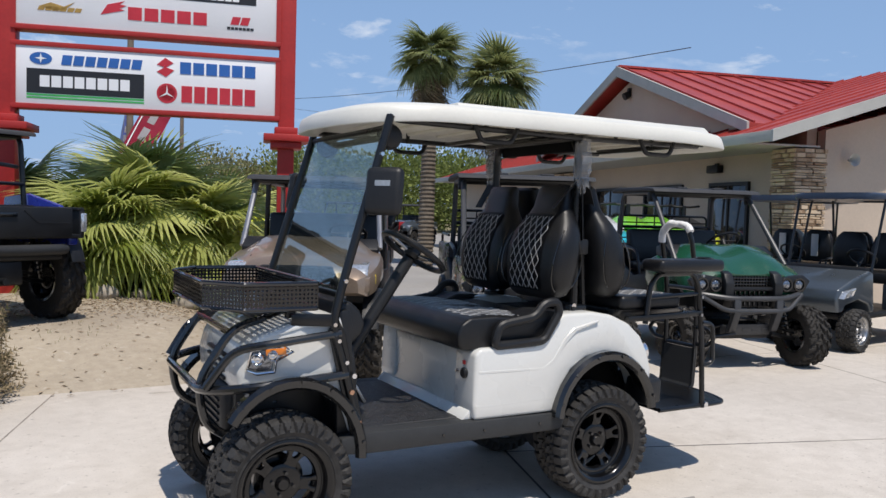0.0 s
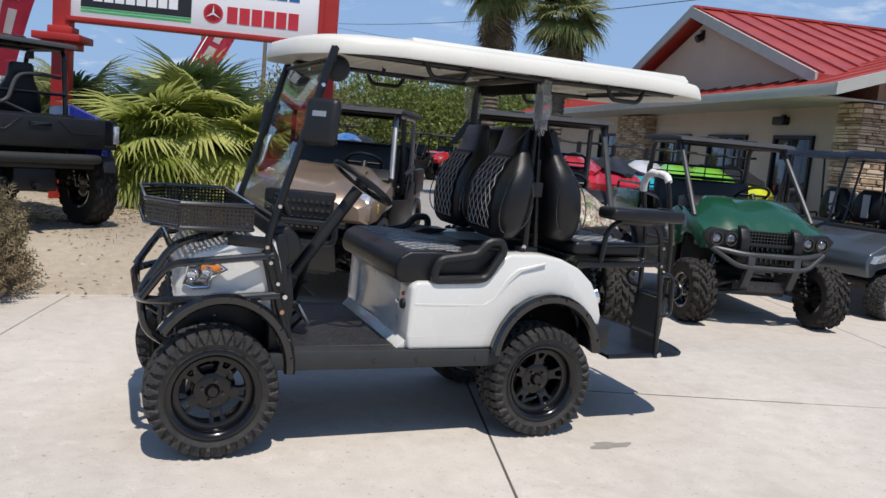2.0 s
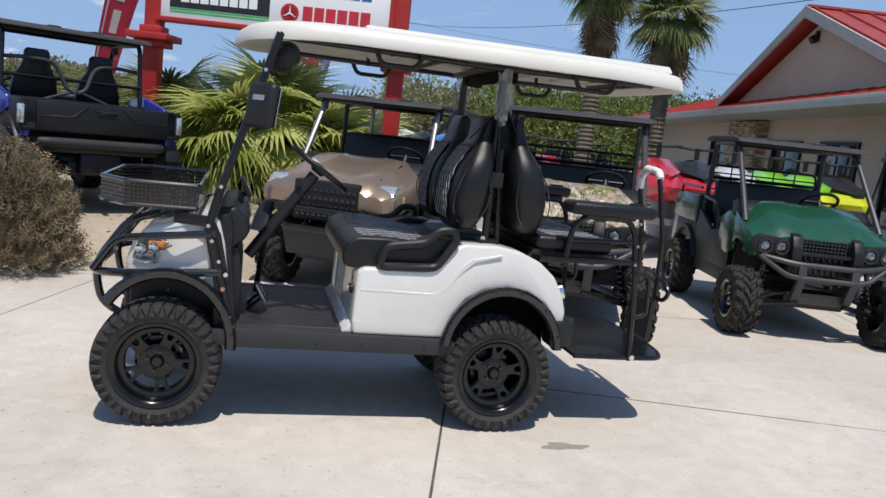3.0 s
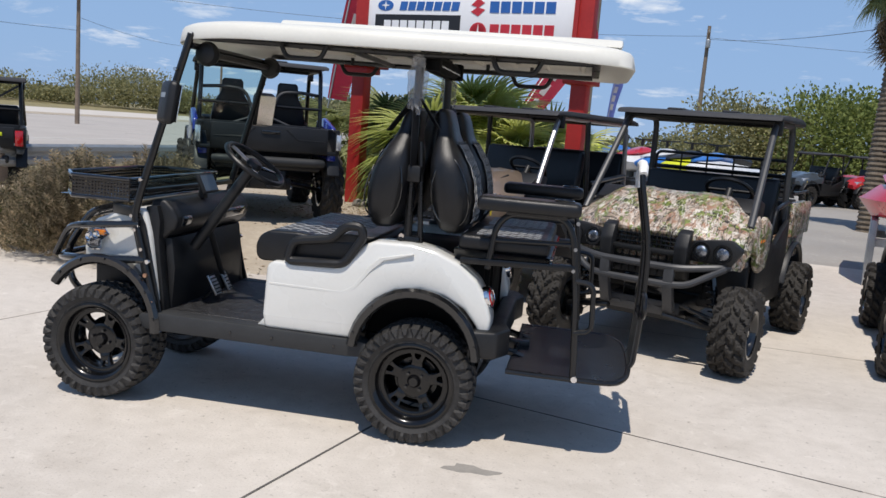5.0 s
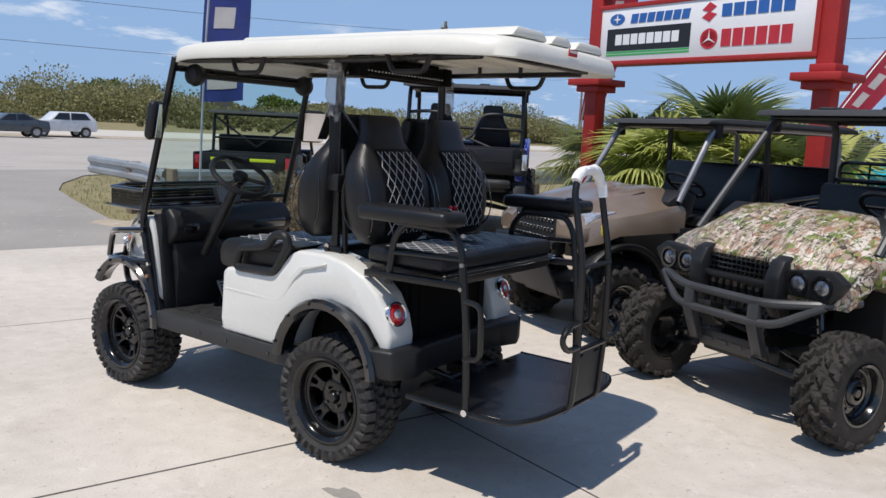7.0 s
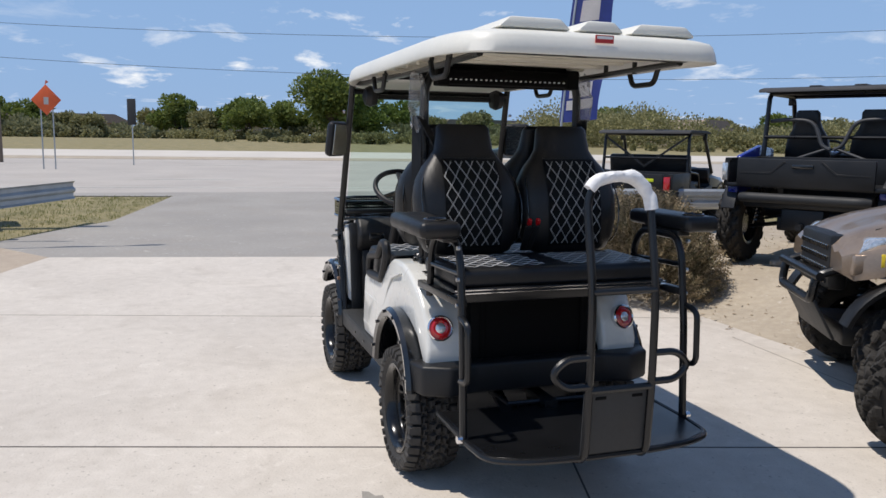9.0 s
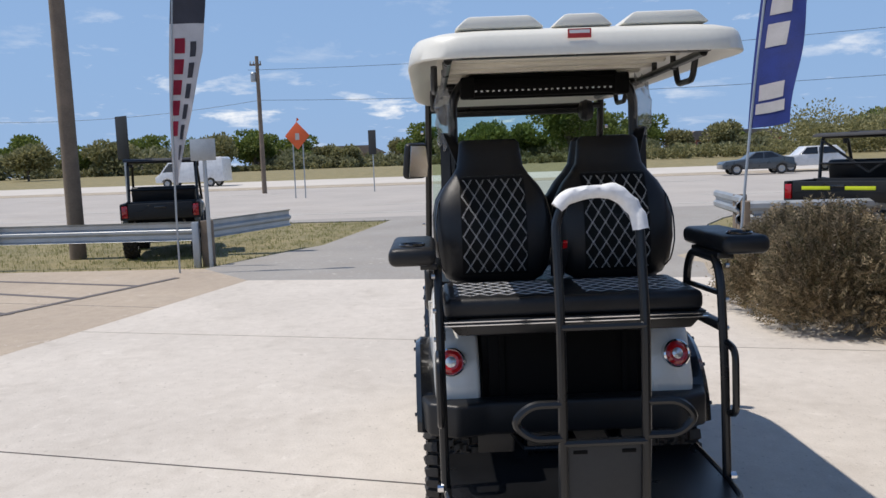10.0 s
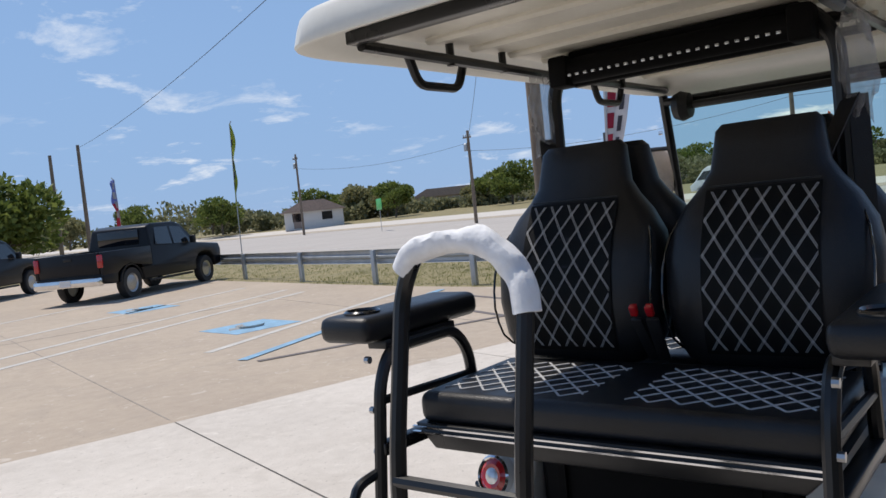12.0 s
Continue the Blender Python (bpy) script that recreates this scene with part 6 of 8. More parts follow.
def utv(name, label, m, paint, wb=1.95, hw=.66, R=.31, h=1.76, rows=1, style="mule", front="grey_tube", pillar="grey_tube", bed="paint", roof_mat="roof_fabric",
        rack=True, tail=False, seats="bench", roof_len=None, brace=False, group="utility vehicles", rear_only=False, lamps=True, lift=.37, out=0.0, bolsters=False):
    """A side-by-side: the front axle stands at x = 0, its nose looks along -x."""
    t = thing(name, label, "utility vehicle", m, group)
    ty = hw + .005 if style == "mule" else hw - .115 + out
    for x in (0, wb):
        for s in (-1, 1):
            make_wheel(t, Matrix.Translation((x, s * ty, R)) @ Matrix.Rotation(0 if s < 0 else math.pi, 4, "Z") @ Matrix.Rotation(x + s, 4, "Y"), R, R * .54, .235, 18, UTV_ROWS, 6, .04, "rubber_dusty", "black_gloss", .025)
    g = R + .10  # frame height
    part("frame", join(box(-.02 if style == "mule" else -.30, wb + .35, -.28, .28, g - .12, g + .02, .02), box(.42, wb - .42, -hw + .08, hw - .08, g - .06, g + .05, .02)), "black_plastic", t)
    for x in (0, wb):
        for s in (-1, 1):
            part("suspension_arm", join(tube([(x - .16, s * .2, g - .05), (x, s * (ty - .10), R - .03)], .02), tube([(x + .16, s * .2, g - .05), (x, s * (ty - .10), R - .03)], .02), tube([(x, s * .24, g + .02), (x, s * (ty - .10), R + .03)], .014)), "black_powder", t)
            part("shock_absorber", join(cyl((x + .02, s * (ty - .14), R + .0), (x + .05, s * (ty - .24), g + .34), .022, 10), tube([(x + .03 + .04 * math.cos(k * .9), s * (ty - .16 - .0016 * k) + .04 * math.sin(k * .9), R + .04 + k * .0065) for k in range(40)], .008, seg=5)), "black_gloss", t)
    # hood and fenders
    fz = R + (.50 if style == "mule" else lift)  # fender line
    if not rear_only:
        rings = []
        for x, W, zt_, zs, zb in NOSE_RINGS if style == "mule" else RANGER_RINGS:
            W *= hw - .01
            top_ = [(1.0, zs - .035), (.965, zs + .012), (.86, zs + .035), (.70, zt_ - .035), (.62, zt_ - .004), (.30, zt_ + .010), (.26, zt_ + .002)]
            row = [(x, -W * f, fz + z) for f, z in top_] + [(x, 0, fz + zt_ - .004)] + [(x, W * f, fz + z) for f, z in top_[::-1]]
            row = [(x, -W, fz + zb)] + row + [(x, W, fz + zb), (x + .02, W - .05, fz + zb), (x + .02, -W + .05, fz + zb)]
            rings.append(row)
        hd = part("hood", loft(rings), paint, t, "painted hood and front fenders", smooth=28)
        if style == "mule":
            for s in (-1, 1):
                cw = part("side_cowl", prism([(.40, fz - .09), (.36, fz - .02), (.38, fz + .18), (.58, fz + .27), (.78, fz + .20), (.80, fz + .02), (.70, fz - .13), (.52, fz - .15)], s * (hw - .030) - .022, s * (hw - .030) + .022, .012), paint, hd)
                part("wheel_liner", box(.40, .47, s * (hw - .22) - .16, s * (hw - .22) + .16, g, fz + .04, .02), "black_plastic", t)
                if paint == "camo":
                    for k in (0, 1):
                        part("cowl_mark", box(.44 + k * .085, .50 + k * .085, s * (hw - .006) - .003, s * (hw - .006) + .003, fz + .085, fz + .105), "amber_lens", cw, "small orange badge")
        for s in (-1, 1) if style != "mule" else ():
            fl = arch(0, R + .04, R + .13, R + .13, 20, 160, -hw, -hw + .14, .04)
            part("fender_lip", fl if s < 0 else flip(fl), "black_plastic", t)
        if style == "mule":
            posts = [prism([(-.44, fz - .20), (-.50, fz - .10), (-.505, fz + .04), (-.46, fz + .135), (-.38, fz + .165), (-.36, fz - .20)], q * .275 - .048, q * .275 + .048, .016) for q in (-1, 1)]
            grille = part("grille", join(box(-.41, -.33, -.25, .25, fz - .20, fz + .12, .01), box(-.47, -.36, -.24, .24, fz - .035, fz + .005, .012), *posts), "black_plastic", t, "black grille with two upright posts")
            for k in range(3):
                part("grille_slat", box(-.440, -.40, -.225, .225, fz + .026 + k * .030, fz + .036 + k * .030, .003), "black_gloss", grille)
            part("grille_mesh", join(*[box(-.436, -.41, -.215 + k * .033, -.208 + k * .033, fz + .008, fz + .112) for k in range(14)], *[box(-.43, -.41, -.215 + k * .054, -.205 + k * .054, fz - .19, fz - .04) for k in range(9)]), "black_gloss", grille)
            for s in (-1, 1):
                place = pose(-.405, s * .478, fz + .022, 0, 0, 90) @ (Matrix.Diagonal((-1, 1, 1, 1)) if s < 0 else Matrix())
                pod = part("headlight_bezel", moved(prism([(-.165, -.070), (-.155, .070), (-.02, .092), (.12, .105), (.205, .045), (.13, -.075)], -.03, .035, .014), place), "black_plastic", t, "black angular headlight pod")
                for dy in (-.078, .070):
                    y = s * (.478 + dy)
                    spot = Matrix.Translation((-.442, y, fz + .027)) @ Matrix.Rotation(-math.pi / 2, 4, "Y")
                    part("lamp_socket", moved(holed([(.070 * math.cos(q * .5236 + .26), .066 * math.sin(q * .5236 + .26)) for q in range(12)], [(.054 * math.cos(q * .5236 + .26), .054 * math.sin(q * .5236 + .26)) for q in range(12)], -.012, .012), spot), "black_gloss", pod)
                    part("headlight", lathe([(0, .016), (.022, .014), (.042, .006), (.053, -.008)], 22, spot), "lamp_glass", pod, "round clear headlight")
            gd = part("brush_guard", tube([(-.20, -hw + .02, fz - .04), (-.42, -hw + .08, fz - .06), (-.56, -.30, fz - .10), (-.56, .30, fz - .10), (-.42, hw - .08, fz - .06), (-.20, hw - .02, fz - .04)], .026, .10, seg=10), front, t, "grey tubular front brush guard")
            part("guard_lower", tube([(-.44, -hw + .10, fz - .07), (-.55, -.36, fz - .21), (-.57, -.22, fz - .22), (-.57, .22, fz - .22), (-.55, .36, fz - .21), (-.44, hw - .10, fz - .07)], .024, .10, seg=10), front, gd)
            for s in (-1, 1):
                part("guard_plate", prism([(-.58, fz - .09), (-.54, fz - .09), (-.53, fz - .22), (-.45, fz - .42), (-.50, fz - .43), (-.585, fz - .24)], s * .235 - .035, s * .235 + .035, .004), front, gd)
            part("skid_plate", join(moved(box(-.012, .0, -.27, .27, -.11, .0, .003), pose(-.455, 0, fz - .36, 0, -14, 0)), *[moved(box(-.018, -.012, -.20 + k * .11, -.13 + k * .11, -.07, -.045), pose(-.455, 0, fz - .36, 0, -14, 0)) for k in range(4)]), front, gd)
            part("lower_panel", join(box(-.36, -.30, -.16, .16, fz - .42, fz - .20, .02), tube([(-.40, -.20, fz - .27), (-.40, .20, fz - .27)], .012), tube([(-.41, -.12, fz - .33), (-.40, .14, fz - .30)], .010)), "black_gloss", t, "black winch and cross tubes under the grille")
        else:
            for s in (-1, 1):
                part("hood_inlay", moved(prism([(-.24, -.02), (.30, -.05), (.30, .05), (-.20, .03)], 0, .012, .004, 1, axis="z"), pose(.03, s * .40 * hw / .7, fz + .285, 0, -13, 0)), "black_plastic", hd, "black moulded hood inlay")
            grille = part("grille", join(box(-.42, -.30, -.30, .30, fz - .16, fz + .19, .025)), "black_plastic", t, "black honeycomb grille")
            for k in range(4):
                for j in range(11):
                    part("grille_cell", box(-.432, -.415, -.27 + j * .05, -.235 + j * .05, fz - .12 + k * .07, fz - .085 + k * .07, .005, 1), "black_gloss", grille)
            for s in (-1, 1):
                part("headlight", prism([(-.36, fz + .10), (-.26, fz + .20), (-.05, fz + .22), (-.12, fz + .12)], s * (hw - .19) - .09, s * (hw - .19) + .09, .015), "clear_lens", t, "swept-back clear headlight")
                part("cheek_panel", prism([(-.38, fz - .02), (-.37, fz + .10), (-.10, fz + .14), (.0, fz + .06), (-.20, fz + .02)], s * (hw - .14) - .06, s * (hw - .14) + .06, .012), paint, t)
                part("marker_tag", box(-.24, -.17, s * (hw - .06) - .02, s * (hw - .06) + .02, fz + .04, fz + .12, .006), "yellow_tag", t, "small yellow tag")
            gd = part("front_bumper", tube([(-.36, -.34, fz - .02), (-.50, -.34, fz - .06), (-.52, -.34, fz - .22), (-.52, .34, fz - .22), (-.50, .34, fz - .06), (-.36, .34, fz - .02)], .028, .06, seg=10), front, t, "dark steel front bumper")
            part("bumper_bar", tube([(-.50, -.42, fz - .06), (-.50, .42, fz - .06)], .028, seg=10), front, gd)
            part("skid_plate", moved(box(-.02, .0, -.34, .34, -.30, .0, .006), pose(-.50, 0, fz - .20, 0, -28, 0)), "grey_plastic", gd)
    # cab: floor, dash, doors sills, seats
    dash = part("dashboard", prism([(.40, fz + .30), (.55, fz + .39), (.70, fz + .36), (.66, fz + .20), (.56, fz + .10), (.45, fz + .10)], -hw + .06, hw - .06, .02), "black_plastic", t)
    wm = Matrix.Translation((.86, -.30, fz + .42)) @ Vector((.55, 0, .83)).to_track_quat("Z", "Y").to_matrix().to_4x4()
    sw_ = part("steering_wheel", moved(tube([(.175 * math.cos(2 * math.pi * k / 28), .175 * math.sin(2 * math.pi * k / 28), 0) for k in range(28)], .016, closed=True), wm), "vinyl", t)
    part("steering_spoke", moved(join(bar((-.17, 0, 0), (.17, 0, 0), .03, .01), bar((0, -.17, 0), (0, 0, -.02), .03, .01), cyl((0, 0, -.22), (0, 0, .01), .03)), wm), "black_plastic", sw_)
    cab1 = wb - .40
    row_x = [.98 + (cab1 - .30 - .98) * 0] if rows == 1 else [1.0, 1.95]
    for rx in row_x:
        part("seat_base", box(rx - .06, rx + .42, -hw + .14, hw - .14, g + .04, fz + .08, .02), "black_plastic", t)
        n = 1 if seats == "bench" else 2
        for i in range(n):
            yw = (hw - .12) if n == 1 else .25
            cy = 0 if n == 1 else (-.33, .33)[i]
            part("seat_cushion", box(rx - .10, rx + .40, cy - yw, cy + yw, fz + .06, fz + .17, .03, 3), "vinyl", t)
            if n == 1:
                part("backrest", moved(box(-.06, .06, -yw, yw, 0, .38 if style == "mule" else .46, .035, 3), pose(rx + .40, cy, fz + .15, 0, 10, 0)), "vinyl", t)
            else:
                rings = [ringxy(z, rx + .40 + .17 * z, cy, d_, w_, 20) for z, w_, d_ in ((0, .20, .05), (.05, .235, .075), (.25, .24, .08), (.42, .21, .07), (.52, .15, .055), (.58, .13, .05), (.68, .125, .045), (.71, .10, .03))]
                bm = loft(rings)
                bm.transform(Matrix.Translation((0, 0, fz + .13)))
                part("backrest", bm, "vinyl", t, "black bucket backrest")
    for s in (-1, 1):
        part("rocker_panel", box(.46, wb - .44, s * (hw - .07) - .04, s * (hw - .07) + .04, g - .05, g + .10, .015), "black_plastic", t)
        part("door_panel", prism([(.52, g + .08), (.50, fz + .10), (cab1 - .45, fz + .02), (cab1 + .02, fz + .20), (cab1 + .05, g + .3), (cab1 - .10, g + .08)], s * (hw - .05) - .02, s * (hw - .05) + .02, .008), "black_plastic", t)
    # roll cage and roof
    x_top, x_rear = .86, cab1 - .02
    roof_end = x_rear + .12 if roof_len is None else roof_len
    zt = h - .06
    for s in (-1, 1):
        pl = part("roll_cage_post", tube([(.24 if style == "mule" else .50, s * (hw - .05), fz + (.20 if style == "mule" else .30)), (x_top, s * (hw - .10), zt), (x_rear, s * (hw - .10), zt), (x_rear + .06, s * (hw - .08), fz + .1)], .026, .10, seg=10), pillar, t, "roll-cage side tube")
        if rows == 2:
            part("cage_middle", tube([(1.45, s * (hw - .10), zt), (1.50, s * (hw - .07), fz + .1)], .026, seg=10), "black_powder", pl)
            part("cage_side_bar", tube([(1.55, s * (hw - .06), fz + .30), (x_rear, s * (hw - .06), fz + .38)], .02), "black_powder", pl)
        part("hip_bar", tube([(cab1 - .55, s * (hw - .06), fz + .02), (cab1 - .45, s * (hw - .06), fz + .30), (x_rear, s * (hw - .06), fz + .34)], .018, .08), "black_powder", pl)
    for pa, pz, pr, py in ((x_top, zt, .024, .10), (x_rear, zt, .024, .10), (x_rear + .05, fz + .55, .018, .09)):
        part("cage_crossbar", tube([(pa, -hw + py, pz), (pa, hw - py, pz)], pr), "black_powder", t)
    if brace:
        part("cage_brace", join(bar((x_rear + .03, -hw + .12, zt - .05), (x_rear + .05, 0, fz + .42), .03), bar((x_rear + .03, hw - .12, zt - .05), (x_rear + .05, 0, fz + .42), .03)), "black_powder", t)
    top = part("roof", taper(prism([(x_top - .16, zt + .005), (x_top - .12, zt + .045), (x_top + .1, zt + .062), (roof_end - .1, zt + .062), (roof_end + .04, zt + .04), (roof_end + .06, zt), (roof_end, zt + .012), (x_top - .1, zt + .012)], -hw + .03, hw - .03, .014), lambda x, z: 1.0), roof_mat, t, "black hard roof")
    for s in (-1, 1):
        part("roof_ridge", box(x_top, roof_end - .05, s * .22 - .06, s * .22 + .06, zt + .05, zt + .072, .01), roof_mat, top)
        part("roof_clamp", box(x_top - .02, x_top + .04, s * (hw - .08) - .03, s * (hw - .08) + .03, zt - .10, zt + .02, .008), "black_plastic", top)
    # cargo bed
    b0, b1 = cab1 + .10, wb + .52
    bp = paint if bed == "paint" else bed
    bz0, bz1 = fz + .04, fz + .32
    bed_ = part("cargo_bed", join(box(b0, b1, -hw + .04, hw - .04, bz0, bz0 + .04, .008), box(b0, b0 + .035, -hw + .04, hw - .04, bz0, bz1 + .02, .008)), "black_plastic", t, "steel cargo bed")
    for s in (-1, 1):
        part("bed_side", join(box(b0, b1, s * (hw - .045) - .028, s * (hw - .045) + .028, bz0, bz1, .015), box(b0, b1, s * (hw - .06) - .035, s * (hw - .06) + .035, bz1 - .02, bz1 + .012, .008)), bp, bed_)
        fl = arch(wb, R + .05, R + .12, R + .12, 15, 165, -hw, -hw + .14, .04)
        part("rear_fender", fl if s < 0 else flip(fl), "black_plastic", t)
        part("rear_fender_panel", box(wb - .45, wb + .45, s * (hw - .09) - .05, s * (hw - .09) + .05, R + .34, bz0 + .02, .02), paint if style != "mule" or paint == "camo" else "black_plastic", t)
        if lamps:
            part("tail_lamp", box(b1 - .01, b1 + .03, s * (hw - .10) - .05, s * (hw - .10) + .05, bz0 + .04, bz1 - .03, .012), "red_lens", bed_, "red tail lamp")
    tg = part("tailgate", box(b1 - .015, b1 + .025, -hw + .16, hw - .16, bz0 + .01, bz1 + .01, .012), bp if bed != "paint" else "black_plastic", bed_, "moulded tailgate")
    part("tailgate_handle", box(b1 + .02, b1 + .045, -.10, .10, bz1 - .08, bz1 - .04, .008), "black_gloss", tg)
    for k in (-1, 1):
        part("tailgate_crease", prism([(k * .16, bz1 - .02), (k * .30, bz1 - .14), (k * (hw - .2), bz1 - .14), (k * (hw - .2), bz1 - .13), (k * .31, bz1 - .12), (k * .18, bz1 - .01)], b1 + .022, b1 + .030, .002, 1, axis="x"), "black_plastic", tg)
        if tail:
            part("reflector_bar", box(b1 + .022, b1 + .034, k * .30 - .20, k * .30 + .20, bz1 - .11, bz1 - .06, .004), "lime_glow", tg, "lime reflective strip")
    part("rear_bumper", join(box(b1 - .20, b1 - .02, -hw + .22, hw - .22, bz0 - .20, bz0 - .09, .03), box(b1 - .25, b1 - .05, -.2, .2, g - .1, bz0 - .2, .02), cyl((b1 - .1, 0, g - .06), (b1 + .04, 0, g - .06), .03)), "black_plastic", t)
    if rack:
        zr = bz1 + .02
        rk = part("headboard_rack", tube([(b0 - .02, -hw + .10, zr), (b0 - .02, -hw + .10, zr + .34), (b0 - .02, hw - .10, zr + .34), (b0 - .02, hw - .10, zr)], .014, .06), "black_powder", t, "black tubular headboard screen")
        for k in range(3):
            part("rack_bar", tube([(b0 - .02, -hw + .10, zr + .08 + k * .09), (b0 - .02, hw - .10, zr + .08 + k * .09)], .008, seg=6), "black_powder", rk)
        for k in range(4):
            y = -hw + .10 + (2 * hw - .2) * (k + 1) / 5
            part("rack_bar", tube([(b0 - .02, y, zr), (b0 - .02, y, zr + .34)], .008, seg=6), "black_powder", rk)
        part("bed_rail", join(tube([(b0, -hw + .05, bz1 + .10), (b1 - .1, -hw + .05, bz1 + .10), (b1 - .1, -hw + .05, bz1)], .014, .05), tube([(b0, hw - .05, bz1 + .10), (b1 - .1, hw - .05, bz1 + .10), (b1 - .1, hw - .05, bz1)], .014, .05)), "black_powder", bed_)
    if bolsters:
        for s in (-1, 1):
            part("seat_bolster", tube([(x_rear - .02, s * (hw - .12), fz + .72), (x_rear + .06, s * .44, fz + .74), (x_rear + .06, s * .20, fz + .72), (x_rear + .10, s * .10, fz + .46), (x_rear + .10, s * .02, fz + .42)], .021, .12, seg=10), "grey_tube", t, "grey tubular bolster behind a seat")
            part("cage_tie", tube([(x_rear + .10, s * .02, fz + .44), (x_rear + .12, s * .40, fz + .30)], .016), "grey_tube", t)
            part("bed_shoulder", prism([(b0 - .55, bz0 + .02), (b0 - .50, bz1 + .10), (b0 - .10, bz1 + .14), (b0 + .45, bz1 + .03), (b0 + .50, bz1 - .10), (b0 + .05, bz0 + .04)], s * (hw - .02) - .03, s * (hw - .02) + .03, .02), paint, t, "glossy blue side panel")
            part("tail_lamp", box(b1 - .03, b1 + .012, s * (hw - .03) - .03, s * (hw - .03) + .03, bz0 + .06, bz1 - .04, .012), "clear_lens", t, "slim clear tail lamp")
        part("bumper_tube", tube([(b1 - .04, -hw + .20, bz0 - .10), (b1 + .0, -hw + .28, bz0 - .10), (b1 + .0, hw - .28, bz0 - .10), (b1 - .04, hw - .20, bz0 - .10)], .05, .04, seg=12), "grey_plastic", t, "round dark rear bumper bar")
    if style == "mule":  # short nose: the lamps stand over the front axle
        for ob in t.children_recursive:
            if ob.type == "MESH" and ob.name.split(".")[0] in NOSE:
                for v in ob.data.vertices:
                    v.co.x += .345 * min(max((.45 - v.co.x) / .8, 0), 1)
    return t


utv("utility_vehicle", "camouflage-hooded utility vehicle with a grey brush guard on concrete", pose(2.07, 1.775, 0, 0, 0, 66.5), "camo", h=1.84, hw=.68)
utv("utility_vehicle", "dark green utility vehicle with a grey brush guard on concrete", pose(4.59, 1.82, 0, 0, 0, 76.0), "green_paint", h=1.80, hw=.68)
utv("utility_vehicle", "bronze crew utility vehicle with silver windshield pillars", pose(.36, 2.87, 0, 0, 0, 63.0), "bronze_paint", lift=.50, wb=2.75, hw=.68, rows=2, style="ranger", front="black_powder", pillar="silver_tube", rack=False, seats="bench", h=1.78, bed="black_plastic")
utv("utility_vehicle", "dark blue utility vehicle with a black bed on the dirt bank", pose(-3.18, 6.48, .30, 0, 0, -60), "blue_paint", wb=2.05, hw=.80, R=.41, lamps=False, out=.09, bolsters=True, style="ranger", front="black_powder", pillar="black_powder", rack=False, seats="bucket", h=1.86, bed="black_plastic")
utv("utility_vehicle", "black utility vehicle with lime reflector strips beside the highway", pose(-8.05, 7.1, .05, 0, 0, -53), "dark_grey_paint", wb=2.05, hw=.80, R=.33, style="ranger", front="black_powder", pillar="black_powder", rack=False, h=1.70, bed="black_plastic", tail=True, brace=True)
utv("utility_vehicle", "black utility vehicle with an open bed behind the guard rail", pose(-12.5, -5.9, -.03, 0, 0, 14), "dark_grey_paint", wb=2.0, hw=.70, R=.32, style="ranger", front="black_powder", pillar="black_powder", rack=False, h=1.82, bed="black_plastic")
M["red_paint"] = mat("red_paint", (.42, .02, .025), .3, var=.1, scale=3, coat=.5)
for k, (x, y, p, lab) in enumerate(((8.3, 23.6, "dark_grey_paint", "dark utility vehicle in the far yard"), (10.2, 24.6, "red_paint", "red utility vehicle in the far yard"), (12.1, 25.6, "dark_grey_paint", "grey utility vehicle in the far yard"))):
    utv("utility_vehicle", lab, pose(x, y, 0, 0, 0, 40), p, R=.33, style="ranger", front="black_powder", pillar="black_powder", rack=False, seats="bench", h=1.75, lamps=False)

# ---- other carts, watercraft, road vehicles ----
M["navy_roof"] = mat("navy_roof", (.03, .045, .075), .4, var=.12, coat=.3)
M["seat_white"] = mat("seat_white", (.62, .60, .56), .55, var=.06)


